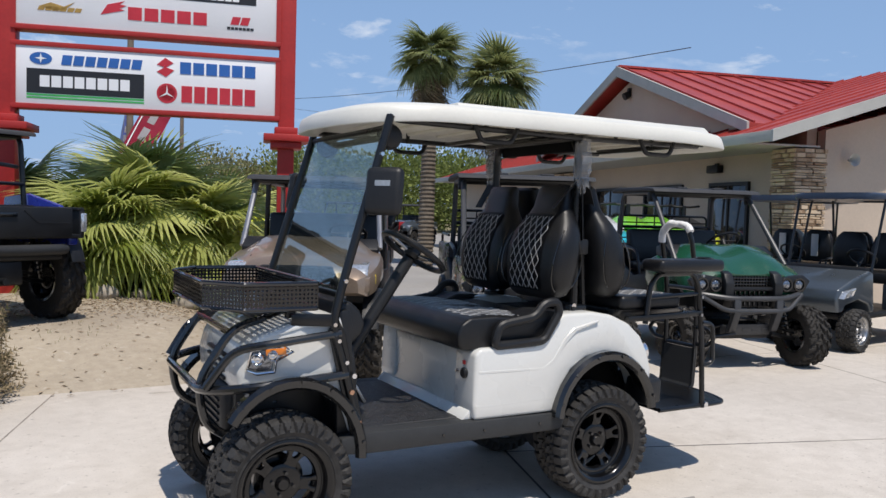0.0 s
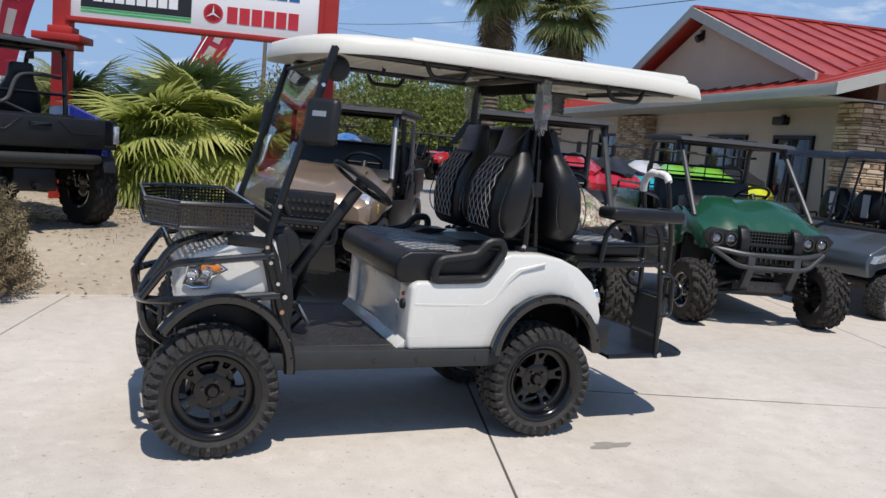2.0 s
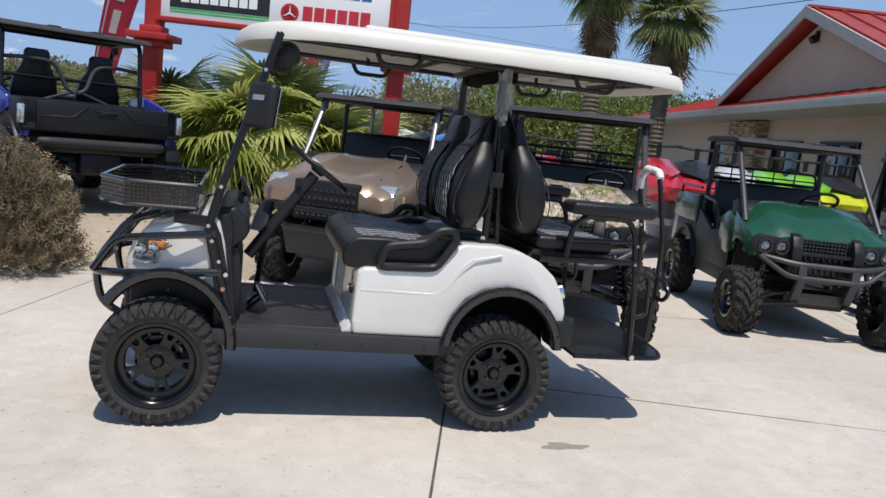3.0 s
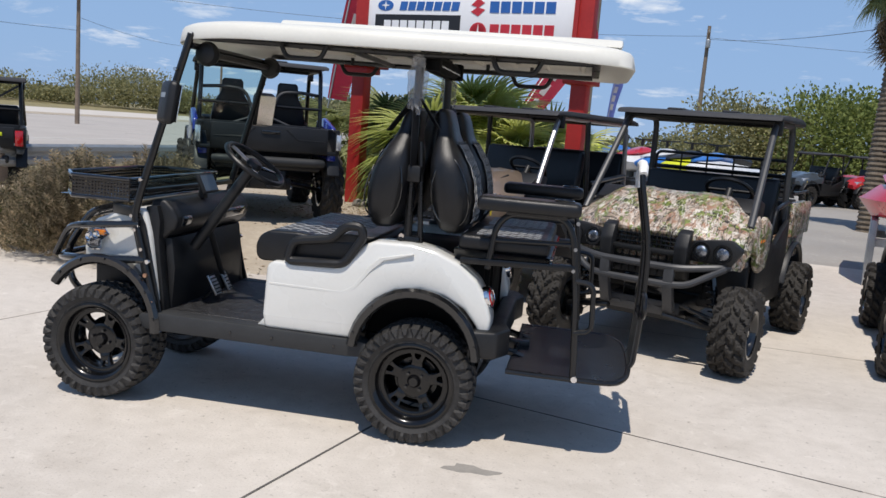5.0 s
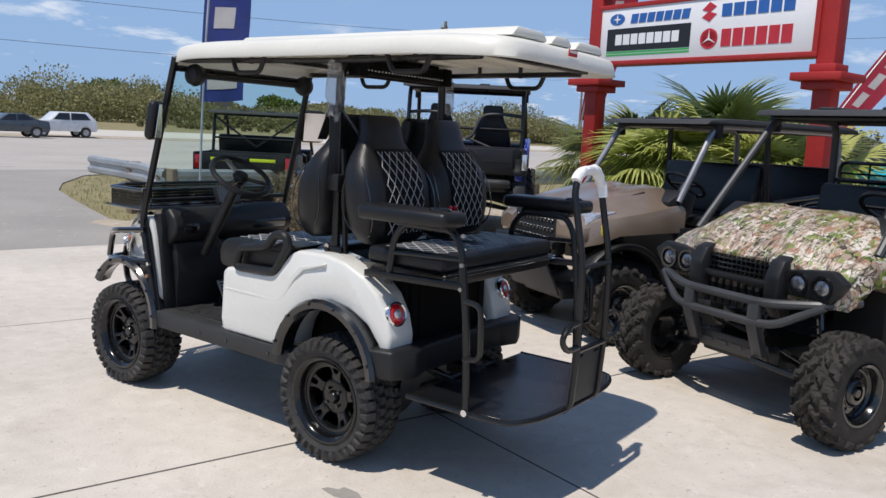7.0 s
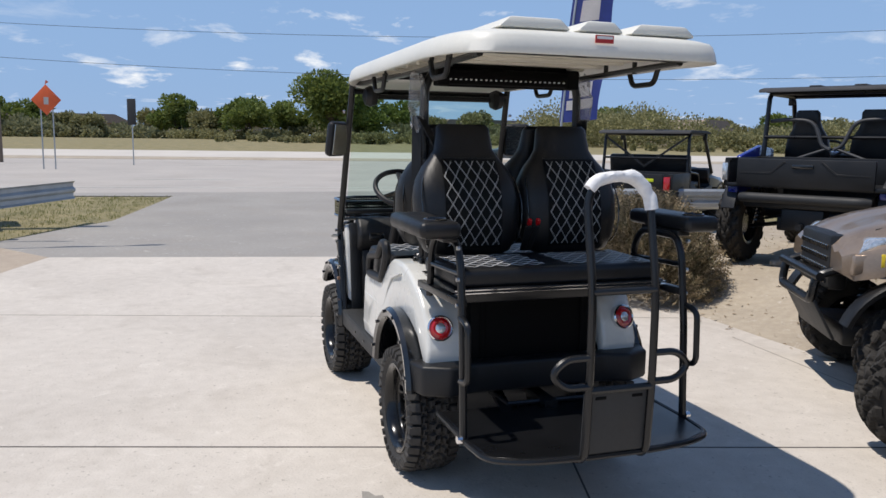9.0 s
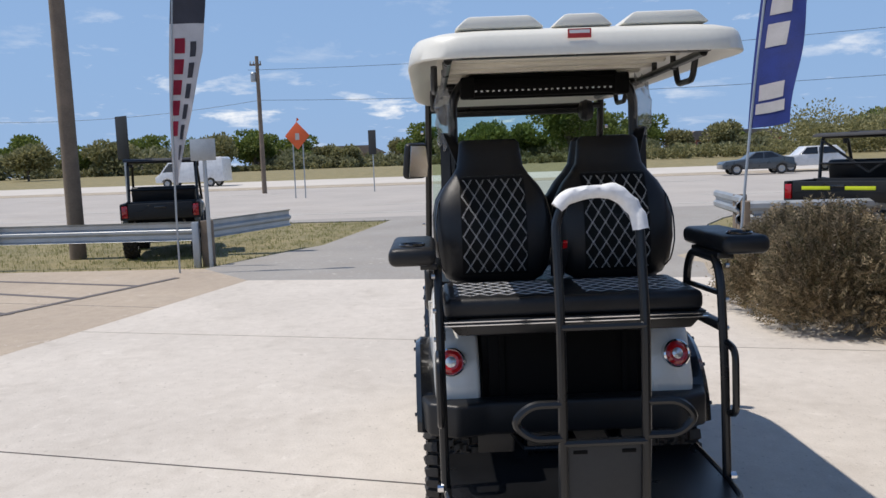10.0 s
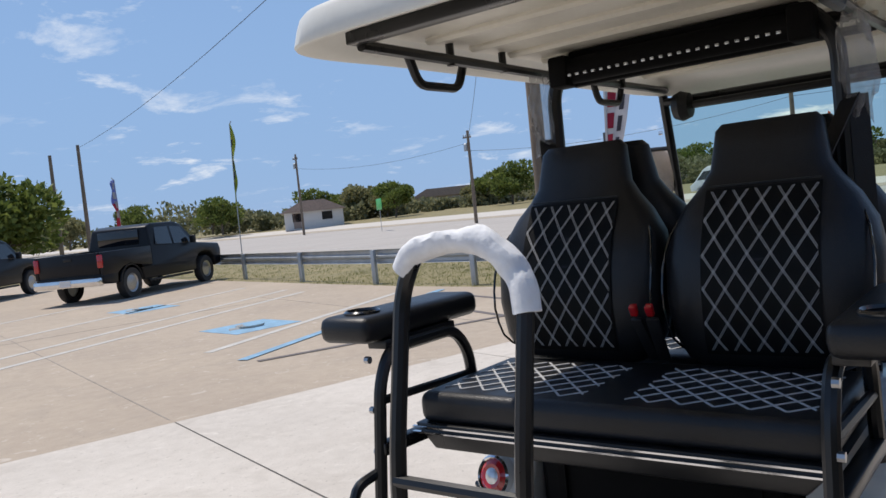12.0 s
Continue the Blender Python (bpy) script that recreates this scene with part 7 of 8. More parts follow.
def small_cart(m, paint, roof_mat, label, pale=False):
    """A plain golf cart with its nose along -x; the front axle stands at x = 0."""
    t = thing("golf_cart", label, "golf cart", m, "parked golf carts")
    for x in (0, 1.66):
        for s in (-1, 1):
            make_wheel(t, Matrix.Translation((x, s * .46, .25)) @ Matrix.Rotation(0 if s < 0 else math.pi, 4, "Z"), .246, .16, .20, 24, CART_ROWS, 5, .045, "rubber", "steel")
    part("floor_pan", box(-.15, 1.5, -.48, .48, .36, .43, .02), "black_plastic", t)
    cow = prism([(-.36, .46), (-.40, .60), (-.36, .72), (-.10, .84), (.20, .93), (.30, .90), (.36, .44), (.28, .44), (.22, .54), (0, .60), (-.22, .54), (-.27, .46)], -.52, .52, .03, 3)
    taper(cow, lambda x, z: 1 - .18 * max(0, (.1 - x) / .5))
    cw = part("front_cowl", cow, paint, t, "painted front cowl")
    part("dashboard", box(.22, .40, -.48, .48, .80, .96, .03), "black_plastic", t)
    for s in (-1, 1):
        part("headlight", prism([(-.36, .62), (-.30, .70), (-.06, .74), (-.14, .64)], s * .45 - .05, s * .45 + .05, .012), "clear_lens", cw, "slanted clear headlight")
        side = prism([(.92, .42), (.92, .74), (1.30, .76), (1.40, .82), (1.75, .80), (2.02, .66), (2.04, .50), (1.96, .42), (1.90, .52), (1.66, .60), (1.44, .54), (1.36, .42)], -.52, -.36, .02)
        part("side_panel", side if s < 0 else flip(side), paint, t)
        part("roof_post", tube([(.26, s * .50, .86), (.52, s * .52, 1.76)], .016), "black_powder", t)
        part("roof_post", tube([(1.42, s * .46, .80), (1.36, s * .50, 1.76)], .016), "black_powder", t)
        part("arm_rail", tube([(1.05, s * .50, .78), (1.08, s * .50, .96), (1.36, s * .50, .98), (1.40, s * .50, .80)], .015, .05), "black_powder", t)
        if pale:
            part("seat_stripe", box(1.27, 1.285, s * .24 - .05, s * .24 + .05, .98, 1.30, .004), "seat_white", t)
        bk = loft([ringxy(z, 1.36 + .08 * (z - .92), s * .24, d_, w_, 20) for z, w_, d_ in ((.90, .19, .04), (.95, .22, .065), (1.15, .225, .07), (1.30, .18, .055), (1.36, .12, .03))])
        part("backrest", bk, "vinyl", t, "black and pale bucket backrest")
        bk = loft([ringxy(z, 1.58 - .08 * (z - .92), s * .24, d_, w_, 20) for z, w_, d_ in ((.90, .19, .04), (.95, .22, .065), (1.15, .225, .07), (1.30, .18, .055), (1.36, .12, .03))])
        part("backrest", bk, "seat_white" if s > 0 and pale else "vinyl", t)
    part("seat_cushion", box(.88, 1.36, -.46, .46, .74, .88, .03, 3), "vinyl", t)
    part("seat_cushion", box(1.62, 2.15, -.46, .46, .74, .86, .03, 3), "vinyl", t)
    part("rear_rail", tube([(2.2, -.45, .40), (2.2, -.45, .95), (2.2, .45, .95), (2.2, .45, .40)], .016, .06), "black_powder", t)
    part("foot_plate", box(1.95, 2.42, -.42, .42, .34, .36, .004), "black_plastic", t)
    part("steering_wheel", moved(tube([(.16 * math.cos(k * .25), .16 * math.sin(k * .25), 0) for k in range(25)], .014, closed=True), Matrix.Translation((.66, -.22, 1.06)) @ Vector((.6, 0, .8)).to_track_quat("Z", "Y").to_matrix().to_4x4()), "vinyl", t)
    part("steering_column", tube([(.35, -.22, .75), (.65, -.22, 1.05)], .025), "black_plastic", t)
    top = part("roof", loft([[(.35 + (2.05 - .35) / 2 * (1 + math.copysign(abs(math.cos(a)) ** .3, math.cos(a))) * 1.0 + (.0), .60 * math.copysign(abs(math.sin(a)) ** .3, math.sin(a)) * k, z) for a in [2 * math.pi * i / 40 for i in range(40)]] for k, z in ((.80, 1.78), (.98, 1.755), (1.0, 1.78), (.98, 1.815), (.85, 1.835))]), roof_mat, t, "moulded dark canopy roof")
    return t


small_cart(pose(6.54, 2.46, 0, 0, 0, 10), "dark_grey_paint", "navy_roof", "slate grey golf cart with a navy roof on concrete")
small_cart(pose(7.1, 3.85, 0, 0, 0, 12), "dark_grey_paint", "navy_roof", "dark golf cart with pale seat stripes before the shop", True)
small_cart(pose(7.7, .70, 0, 0, 0, 8), "black_gloss", "black_gloss", "black golf cart with a black roof on concrete")

for nm, c in (("ski_red", (.50, .02, .035)), ("ski_cyan", (.02, .42, .52)), ("ski_lime", (.22, .60, .03)), ("ski_yellow", (.62, .66, .02)), ("ski_blue", (.03, .16, .50)), ("ski_white", (.68, .69, .70))):
    M[nm] = mat(nm, c, .3, var=.10, scale=4, coat=.5)
def jet_ski(m, a, b, label):
    t = thing("personal_watercraft", label, "watercraft", m, "row of watercraft")
    ring = lambda x, w, z0, z1: [(x, -w, (z0 + z1) / 2 + .04), (x, -w * .7, z0 + .05), (x, 0, z0), (x, w * .7, z0 + .05), (x, w, (z0 + z1) / 2 + .04), (x, w * .6, z1), (x, 0, z1 + .02), (x, -w * .6, z1)]
    part("hull", loft([ring(-1.55, .05, .62, .70), ring(-1.2, .32, .48, .82), ring(-.5, .52, .42, .88), ring(.6, .55, .42, .80), ring(1.35, .52, .44, .72)]), a, t, "moulded glossy hull")
    part("deck", loft([ring(-1.30, .08, .78, .86), ring(-.9, .26, .80, .95), ring(-.35, .30, .82, 1.08), ring(0, .20, .82, 1.04), ring(.2, .18, .8, .95)]), b, t)
    part("seat", loft([ring(-.10, .15, .85, 1.10), ring(.15, .17, .80, 1.02), ring(.6, .19, .78, 1.06), ring(1.05, .17, .72, .98)]), "vinyl", t)
    part("handlebar", join(tube([(-.30, -.34, 1.30), (-.38, -.12, 1.28), (-.38, .12, 1.28), (-.30, .34, 1.30)], .02), tube([(-.38, 0, 1.12), (-.38, 0, 1.30)], .04)), "black_plastic", t)
    part("stand", join(box(-.9, 1.0, -.35, -.27, -.40, .44, .01), box(-.9, 1.0, .27, .35, -.40, .44, .01), box(-.8, -.7, -.35, .35, .1, .2), box(.7, .8, -.35, .35, .1, .2)), "galv", t)
    return t
SKI = (("ski_red", "ski_red"), ("ski_red", "ink_black"), ("ski_cyan", "ski_white"), ("ski_lime", "ski_lime"), ("ski_yellow", "ski_lime"), ("ski_yellow", "ink_black"))
for k, (a, b) in enumerate(SKI):
    jet_ski(pose(5.75 + k * .66, 7.35, .40, 0, 0, 72), a, b, {"ski_red": "red personal watercraft on a stand", "ski_cyan": "cyan and white personal watercraft on a stand", "ski_lime": "lime green personal watercraft on a stand", "ski_yellow": "bright yellow personal watercraft on a stand"}[a])
SKI2 = (("ski_lime", "ink_black"), ("ski_cyan", "ski_cyan"), ("ski_cyan", "ski_yellow"), ("ski_white", "ski_blue"), ("ski_white", "ski_red"), ("ski_blue", "ski_white"), ("ski_yellow", "ink_black"), ("ski_white", "ski_blue"))
for k, (a, b) in enumerate(SKI2):
    jet_ski(pose(.65 + k * .64, 17.4 + k * .10, .394, 0, 0, 46), a, b, {"ski_lime": "lime and black personal watercraft on a stand", "ski_cyan": "cyan personal watercraft on a stand", "ski_white": "white and coloured personal watercraft on a stand", "ski_blue": "blue and white personal watercraft on a stand", "ski_yellow": "yellow and black personal watercraft on a stand"}[a])


def road_car(name, label, category, m, paint, L, W, H, wb, prof, win, R=.34, extra=None, group="vehicles on the road"):
    """A car built from its side outline; the front axle stands at x = 0, the nose looks along -x."""
    t = thing(name, label, category, m, group)
    body = prism(prof, -W / 2, W / 2, .05, 3)
    for v in body.verts:
        if v.co.z > H * .62:
            v.co.y *= 1 - .16 * (v.co.z - H * .62) / (H * .38)
    part("body", body, paint, t, "painted body shell")
    for q, poly in enumerate(win):
        for s in (-1, 1):
            zc = sum(z for _, z in poly) / len(poly)
            bm = prism(poly, -W / 2 - .004, -W / 2 + .02, .004, 1)
            for v in bm.verts:
                v.co.y *= 1 - .16 * max(0, v.co.z - H * .62) / (H * .38)
            part("window", bm if s < 0 else flip(bm), "window_dark", t)
    for x in (0, wb):
        for s in (-1, 1):
            w = part("wheel", moved(join(lathe([(R * .6, -.10), (R * .95, -.11), (R, -.08), (R, .08), (R * .95, .11), (R * .6, .10)], 28)), Matrix.Translation((x, s * (W / 2 - .10), R)) @ TURN_OUT), "rubber", t)
            rim = lathe([(0, .085), (R * .2, .09), (R * .5, .07), (R * .62, .10), (R * .62, -.05), (0, -.05)], 20, Matrix.Translation((x, s * (W / 2 - .10), R)) @ (TURN_OUT if s < 0 else TURN_OUT.inverted()))
            part("rim", rim, "steel", w)
    return t


def pickup(m, paint, label):
    prof = [(-.92, .50), (-.95, .95), (-.85, 1.12), (.35, 1.22), (.95, 1.80), (1.25, 1.88), (2.35, 1.88), (2.62, 1.80), (2.68, 1.28), (2.70, .80), (4.70, .80), (4.72, .50), (4.20, .45), (4.15, .72), (3.95, .86), (3.65, .92), (3.35, .86), (3.15, .72), (3.10, .42), (.55, .42), (.50, .72), (.30, .88), (0, .93), (-.30, .88), (-.50, .72), (-.55, .45)]
    win = [[(.62, 1.25), (1.02, 1.72), (1.55, 1.76), (1.55, 1.26)], [(1.65, 1.26), (1.65, 1.76), (2.28, 1.76), (2.42, 1.30)]]
    t = road_car("pickup_truck", label, "pickup truck", m, paint, 5.6, 1.95, 1.9, 3.65, prof, win, .40, group="parked trucks")
    for s in (-1, 1):
        part("bed_side", prism([(2.70, .78), (2.70, 1.28), (4.72, 1.26), (4.74, .70), (4.20, .70), (3.95, .84), (3.65, .90), (3.35, .84)], s * .93 - .05, s * .93 + .05, .02), paint, t)
        part("tail_lamp", box(4.70, 4.765, s * .90 - .07, s * .90 + .07, .88, 1.20, .015), "red_lens", t, "red tail lamp")
        part("arch_lip", arch(3.65, .42, .47, .47, 5, 175, -.985, -.90, .05) if s < 0 else flip(arch(3.65, .42, .47, .47, 5, 175, -.985, -.90, .05)), paint, t)
        part("side_mirror", box(.70, .82, s * 1.08 - .08, s * 1.08 + .08, 1.22, 1.44, .03), "black_plastic", t)
        part("step_bar", box(.75, 2.9, s * .93 - .05, s * .93 + .05, .34, .40, .015), "black_plastic", t)
    tg = part("tailgate", box(4.68, 4.74, -.86, .86, .72, 1.26, .015), paint, t, "tailgate with a dark emblem")
    part("tailgate_handle", box(4.735, 4.755, -.12, .12, 1.10, 1.18, .008), "black_plastic", tg)
    part("rear_window", box(2.66, 2.69, -.62, .62, 1.34, 1.74, .01), "window_dark", t)
    part("rear_bumper", box(4.70, 4.92, -.92, .92, .46, .66, .03), "chrome", t, "chrome rear bumper")
    part("number_plate", box(4.92, 4.93, -.15, .15, .50, .64), "paper", t)
    return t
M["truck_black"] = mat("truck_black", (.010, .010, .012), .35, var=.15, spec=.2, coat=.1)
pickup(pose(-11.3, -20.3, -.02, 0, 0, 24), "truck_black", "black crew-cab pickup truck in the parking lot")
pickup(pose(-9.2, -27.0, 0, 0, 0, 34), "truck_black", "dark pickup truck parked farther down the lot")
VAN = [(-.95, .40), (-1.0, .85), (-.55, 1.15), (.15, 2.05), (.55, 2.30), (4.6, 2.35), (4.75, 2.2), (4.75, .42), (4.05, .40), (3.95, .62), (3.65, .75), (3.35, .62), (3.25, .38), (.45, .38), (.35, .62), (0, .75), (-.35, .62), (-.45, .40)]
road_car("cargo_van", "white cargo van on the far carriageway", "van", pose(-61.8, -21.5, .21, 0, 0, 82), "ski_white", 5.8, 1.95, 2.35, 3.65, VAN, [[(-.35, 1.25), (.22, 1.92), (.85, 1.95), (.85, 1.25)]])
SEDAN = [(-.85, .38), (-.88, .70), (-.70, .85), (.55, .98), (1.15, 1.40), (2.1, 1.44), (2.85, 1.10), (3.45, 1.02), (3.52, .60), (3.45, .36), (3.05, .36), (2.95, .60), (2.7, .68), (2.45, .6), (2.35, .34), (.38, .34), (.3, .58), (0, .68), (-.3, .58), (-.38, .36)]
SUV = [(-.85, .42), (-.88, .85), (-.70, 1.02), (.45, 1.12), (1.0, 1.66), (2.9, 1.68), (3.42, 1.15), (3.48, .55), (3.4, .42), (3.05, .42), (2.95, .64), (2.7, .74), (2.45, .64), (2.35, .40), (.38, .40), (.3, .62), (0, .74), (-.3, .62), (-.38, .42)]
road_car("sedan", "dark grey sedan on the far carriageway", "car", pose(-46.8, 19.0, 0, 0, 0, 82), "dark_grey_paint", 4.4, 1.8, 1.45, 2.7, SEDAN, [[(.70, 1.0), (1.2, 1.36), (1.6, 1.38), (1.6, 1.0)], [(1.66, 1.0), (1.66, 1.38), (2.1, 1.38), (2.6, 1.08)]])
road_car("suv", "white sport utility car on the far carriageway", "car", pose(-49.2, 23.5, 0, 0, 0, 82), "ski_white", 4.5, 1.85, 1.68, 2.7, SUV, [[(.62, 1.14), (1.04, 1.58), (1.7, 1.6), (1.7, 1.14)], [(1.78, 1.14), (1.78, 1.6), (2.7, 1.6), (3.05, 1.18)]])

# low houses across the highway
M["house_tan"] = mat("house_tan", (.36, .31, .26), .9, var=.1)
M["house_pink"] = mat("house_pink", (.46, .20, .22), .9, var=.1)
M["house_white"] = mat("house_white", (.62, .60, .57), .9, var=.06)
M["roof_brown"] = mat("roof_brown", (.30, .23, .19), .9, var=.2)
def house(x, y, yaw, w, wall, label, h=2.4, z=1.1):
    t = thing("house", label, "house", pose(x, y, z, 0, 0, yaw), "far houses")
    part("wall", box(-w / 2, w / 2, -4, 4, -.2, h), wall, t)
    part("roof", prism([(-w / 2 - .5, h), (-w / 2 + 2.5, h + 1.5), (w / 2 - 2.5, h + 1.5), (w / 2 + .5, h)], -4.6, 4.6), "roof_brown", t, smooth=0)
    for k in range(int(w // 4)):
        x0 = -w / 2 + 1.5 + k * 4
        wn_ = part("window", box(x0, x0 + 1.4, 3.98, 4.06, .9, 2.0), "window_dark", t)
        part("window_frame", box(x0 - .1, x0 + 1.5, 4.0, 4.04, .8, 2.1), "house_white", wn_)
    part("door", box(w / 2 - 2.2, w / 2 - 1.2, 3.98, 4.06, 0, 2.1), "roof_brown", t)
for q in ((-147, -21, -84, 24, "house_tan", "low tan house with a brown roof"), (-144, -52, -84, 22, "house_tan", "low tan house under trees"), (-132, 50, -90, 18, "house_pink", "low pink house with a brown roof"), (-140, 84, -96, 26, "house_tan", "long low tan house"),
          (-76, -82.5, -42, 8.0, "house_white", "small white roadside shop", 2.2, .5), (-130, -124, -50, 24, "house_white", "low pale building among trees"), (-152, 6, -88, 22, "house_tan", "low tan house behind the field"), (-124, -86, -55, 26, "house_tan", "long low building behind trees"), (-92, 66, -60, 12, "house_tan", "small grey-roofed house in the scrub", 2.0)):
    house(*q)

# ---- plants ----
M["leaf_palm"] = mat("leaf_palm", (.23, .29, .05), .45, scale=3, fine=20, color2=(.66, .68, .24), lo=.2, hi=.8, per_object=.5, spec=.4)
M["leaf_palm_dark"] = mat("leaf_palm_dark", (.10, .14, .04), .5, scale=3, fine=20, color2=(.40, .42, .18), lo=.2, hi=.8, per_object=.5, spec=.4)
M["leaf_dry"] = mat("leaf_dry", (.12, .085, .045), .8, scale=3, fine=20, color2=(.34, .26, .15), lo=.2, hi=.8, per_object=.6)
M["leaf_green"] = mat("leaf_green", (.07, .11, .022), .6, scale=.5, fine=3, color2=(.25, .29, .075), lo=.1, hi=.9, per_island=.7, spec=.3)
M["leaf_wood"] = mat("leaf_wood", (.09, .125, .028), .65, scale=.3, fine=3, color2=(.30, .34, .10), lo=.1, hi=.9, per_island=.7, spec=.3)
M["leaf_olive"] = mat("leaf_olive", (.15, .155, .06), .7, scale=.4, fine=3, color2=(.40, .37, .19), lo=.1, hi=.9, per_island=.7, spec=.3)
# distant foliage: aerial haze is put into this paler, greyer leaf colour
M["leaf_far"] = mat("leaf_far", (.12, .135, .065), .8, scale=.12, fine=1.5, color2=(.34, .33, .19), lo=.15, hi=.85, per_island=.6, spec=.2)
M["sprig_brown"] = mat("sprig_brown", (.06, .062, .028), .85, scale=2.2, fine=14, color2=(.44, .34, .22), lo=.12, hi=.9, per_island=.65, spec=.2)
M["grass_blade"] = mat("grass_blade", (.09, .12, .028), .85, scale=.8, fine=8, color2=(.27, .28, .09), lo=.15, hi=.85, per_island=.55, spec=.2)
M["bark"] = mat("bark", (.085, .065, .045), .95, scale=5, fine=30, color2=(.20, .165, .125), bump=.8, bump_scale=25)
M["litter"] = mat("litter", (.20, .15, .10), .95, scale=3, color2=(.46, .37, .26), lo=.1, hi=.9, per_island=.7)
M["rock"] = mat("rock", (.22, .19, .155), .92, scale=5, fine=30, color2=(.42, .38, .32), bump=.6, bump_scale=30)


def thin_leaf(m, share=.35):
    """Lets light through the blade, as a real leaf does."""
    n, l = m.node_tree.nodes, m.node_tree.links
    b, out = n["Principled BSDF"], n["Material Output"]
    src = b.inputs["Base Color"].links[0].from_socket
    tr = n.new("ShaderNodeBsdfTranslucent")
    l.new(src, tr.inputs["Color"])
    mx = n.new("ShaderNodeMixShader"); mx.inputs[0].default_value = share
    l.new(b.outputs[0], mx.inputs[1]); l.new(tr.outputs[0], mx.inputs[2]); l.new(mx.outputs[0], out.inputs["Surface"])


for key in ("leaf_palm", "leaf_palm_dark", "leaf_green", "leaf_wood", "leaf_olive", "leaf_far", "grass_blade"):
    thin_leaf(M[key], .48 if "palm" in key else .35)


def raw(name, verts, faces, material, parent=None, label="", smooth=False):
    me = bpy.data.meshes.new(name)
    me.from_pydata(verts, [], faces)
    me.materials.append(M[material])
    if smooth:
        me.shade_smooth()
    ob = new(name, me)
    if parent is not None:
        ob.parent = parent
    if label:
        ob["label"] = label
    return ob


def inside(poly, x, y):
    c, k = False, len(poly)
    for i in range(k):
        (x1, y1), (x2, y2) = poly[i], poly[i - 1]
        if (y1 > y) != (y2 > y) and x < (x2 - x1) * (y - y1) / (y2 - y1) + x1:
            c = not c
    return c


def fan_frond(rng, stalk, radius, droop, count=38, spread=320):
    """One fan leaf: a stalk along +x that rises from the origin, folded leaflets at its end."""
    v, f = [], []
    def strip(pts, w, nrm):
        b = len(v)
        for i, p in enumerate(pts):
            d = (pts[min(i + 1, len(pts) - 1)] - pts[max(i - 1, 0)]).normalized()
            s = d.cross(nrm)
            s = s.normalized() if s.length > 1e-5 else Vector((0, 1, 0))
            ww = w[i]
            v.extend([p + s * ww, p + nrm * ww * .45, p - s * ww])
        for i in range(len(pts) - 1):
            a = b + 3 * i
            f.extend([(a, a + 1, a + 4, a + 3), (a + 1, a + 2, a + 5, a + 4)])
    st = [Vector((stalk * t, 0, -.22 * stalk * t * t)) for t in (0, .33, .66, 1)]
    strip(st, [.014, .011, .009, .008], Vector((0, 0, 1)))
    hub = st[-1]
    tilt = Matrix.Rotation(radians(35 + rng.uniform(-12, 12)), 3, "Y")
    for i in range(count):
        a = radians(-spread / 2 + spread * i / (count - 1) + rng.uniform(-3, 3))
        L = radius * (.62 + .38 * math.cos(a / 2) ** 2) * rng.uniform(.88, 1.08)
        d = tilt @ Vector((math.cos(a), math.sin(a), .10 * math.cos(3 * a)))
        n = tilt @ Vector((0, 0, 1))
        pts = []
        for t in (0.02, .35, .62, .84, 1.0):
            p = hub + d * L * t
            p.z -= droop * L * max(0, t - .45) ** 2 * (1 + rng.uniform(-.3, .5))
            pts.append(p)
        w = radius * .043
        strip(pts, [w * .35, w * 1.0, w * .85, w * .42, w * .05], n)
    return v, f


def fan_palm(m, trunk, count, stalk, radius, label, dry=0, seed=1, leaf="leaf_palm", r0=.14, group=""):
    rng = random.Random(seed)
    t = thing("fan_palm", label, "palm", m, group)
    prof = [(r0 * 1.25, 0)]
    k = max(3, int(trunk / .11))
    for i in range(1, k + 1):
        r = r0 * (1.12 - .25 * i / k)
        prof += [(r * .90, trunk * (i - .35) / k), (r * 1.06, trunk * i / k)]
    prof.append((0, trunk + .05))
    part("trunk", lathe(prof, 14), "bark", t, "rough ringed brown trunk")
    def meshes(material, droop, n):
        out = []
        for _ in range(n):
            v, f = fan_frond(rng, stalk * rng.uniform(.85, 1.15), radius * rng.uniform(.9, 1.1), droop * rng.uniform(.7, 1.4))
            me = bpy.data.meshes.new("frond")
            me.from_pydata(v, [], f)
            me.materials.append(M[material])
            out.append(me)
        return out
    green, brown = meshes(leaf, 1.25, 5), meshes("leaf_dry", 2.2, 2) if dry else []
    for i in range(count + dry):
        is_dry = i >= count
        ob = new("frond", rng.choice(brown if is_dry else green))
        ob.parent = t
        az = i * 137.5 + rng.uniform(-15, 15)
        if is_dry:
            el, z = rng.uniform(-80, -48), trunk - rng.uniform(.05, .75)
        else:
            u = i / max(count - 1, 1)
            el, z = 84 - 100 * u ** .85 + rng.uniform(-9, 9), trunk + .04 - .16 * u
        ob.matrix_basis = pose(0, 0, z) @ Matrix.Rotation(radians(az), 4, "Z") @ Matrix.Rotation(radians(-el), 4, "Y") @ Matrix.Rotation(radians(rng.uniform(-25, 25)), 4, "X")
        if is_dry:
            ob["label"] = "dead brown hanging frond"
    return t


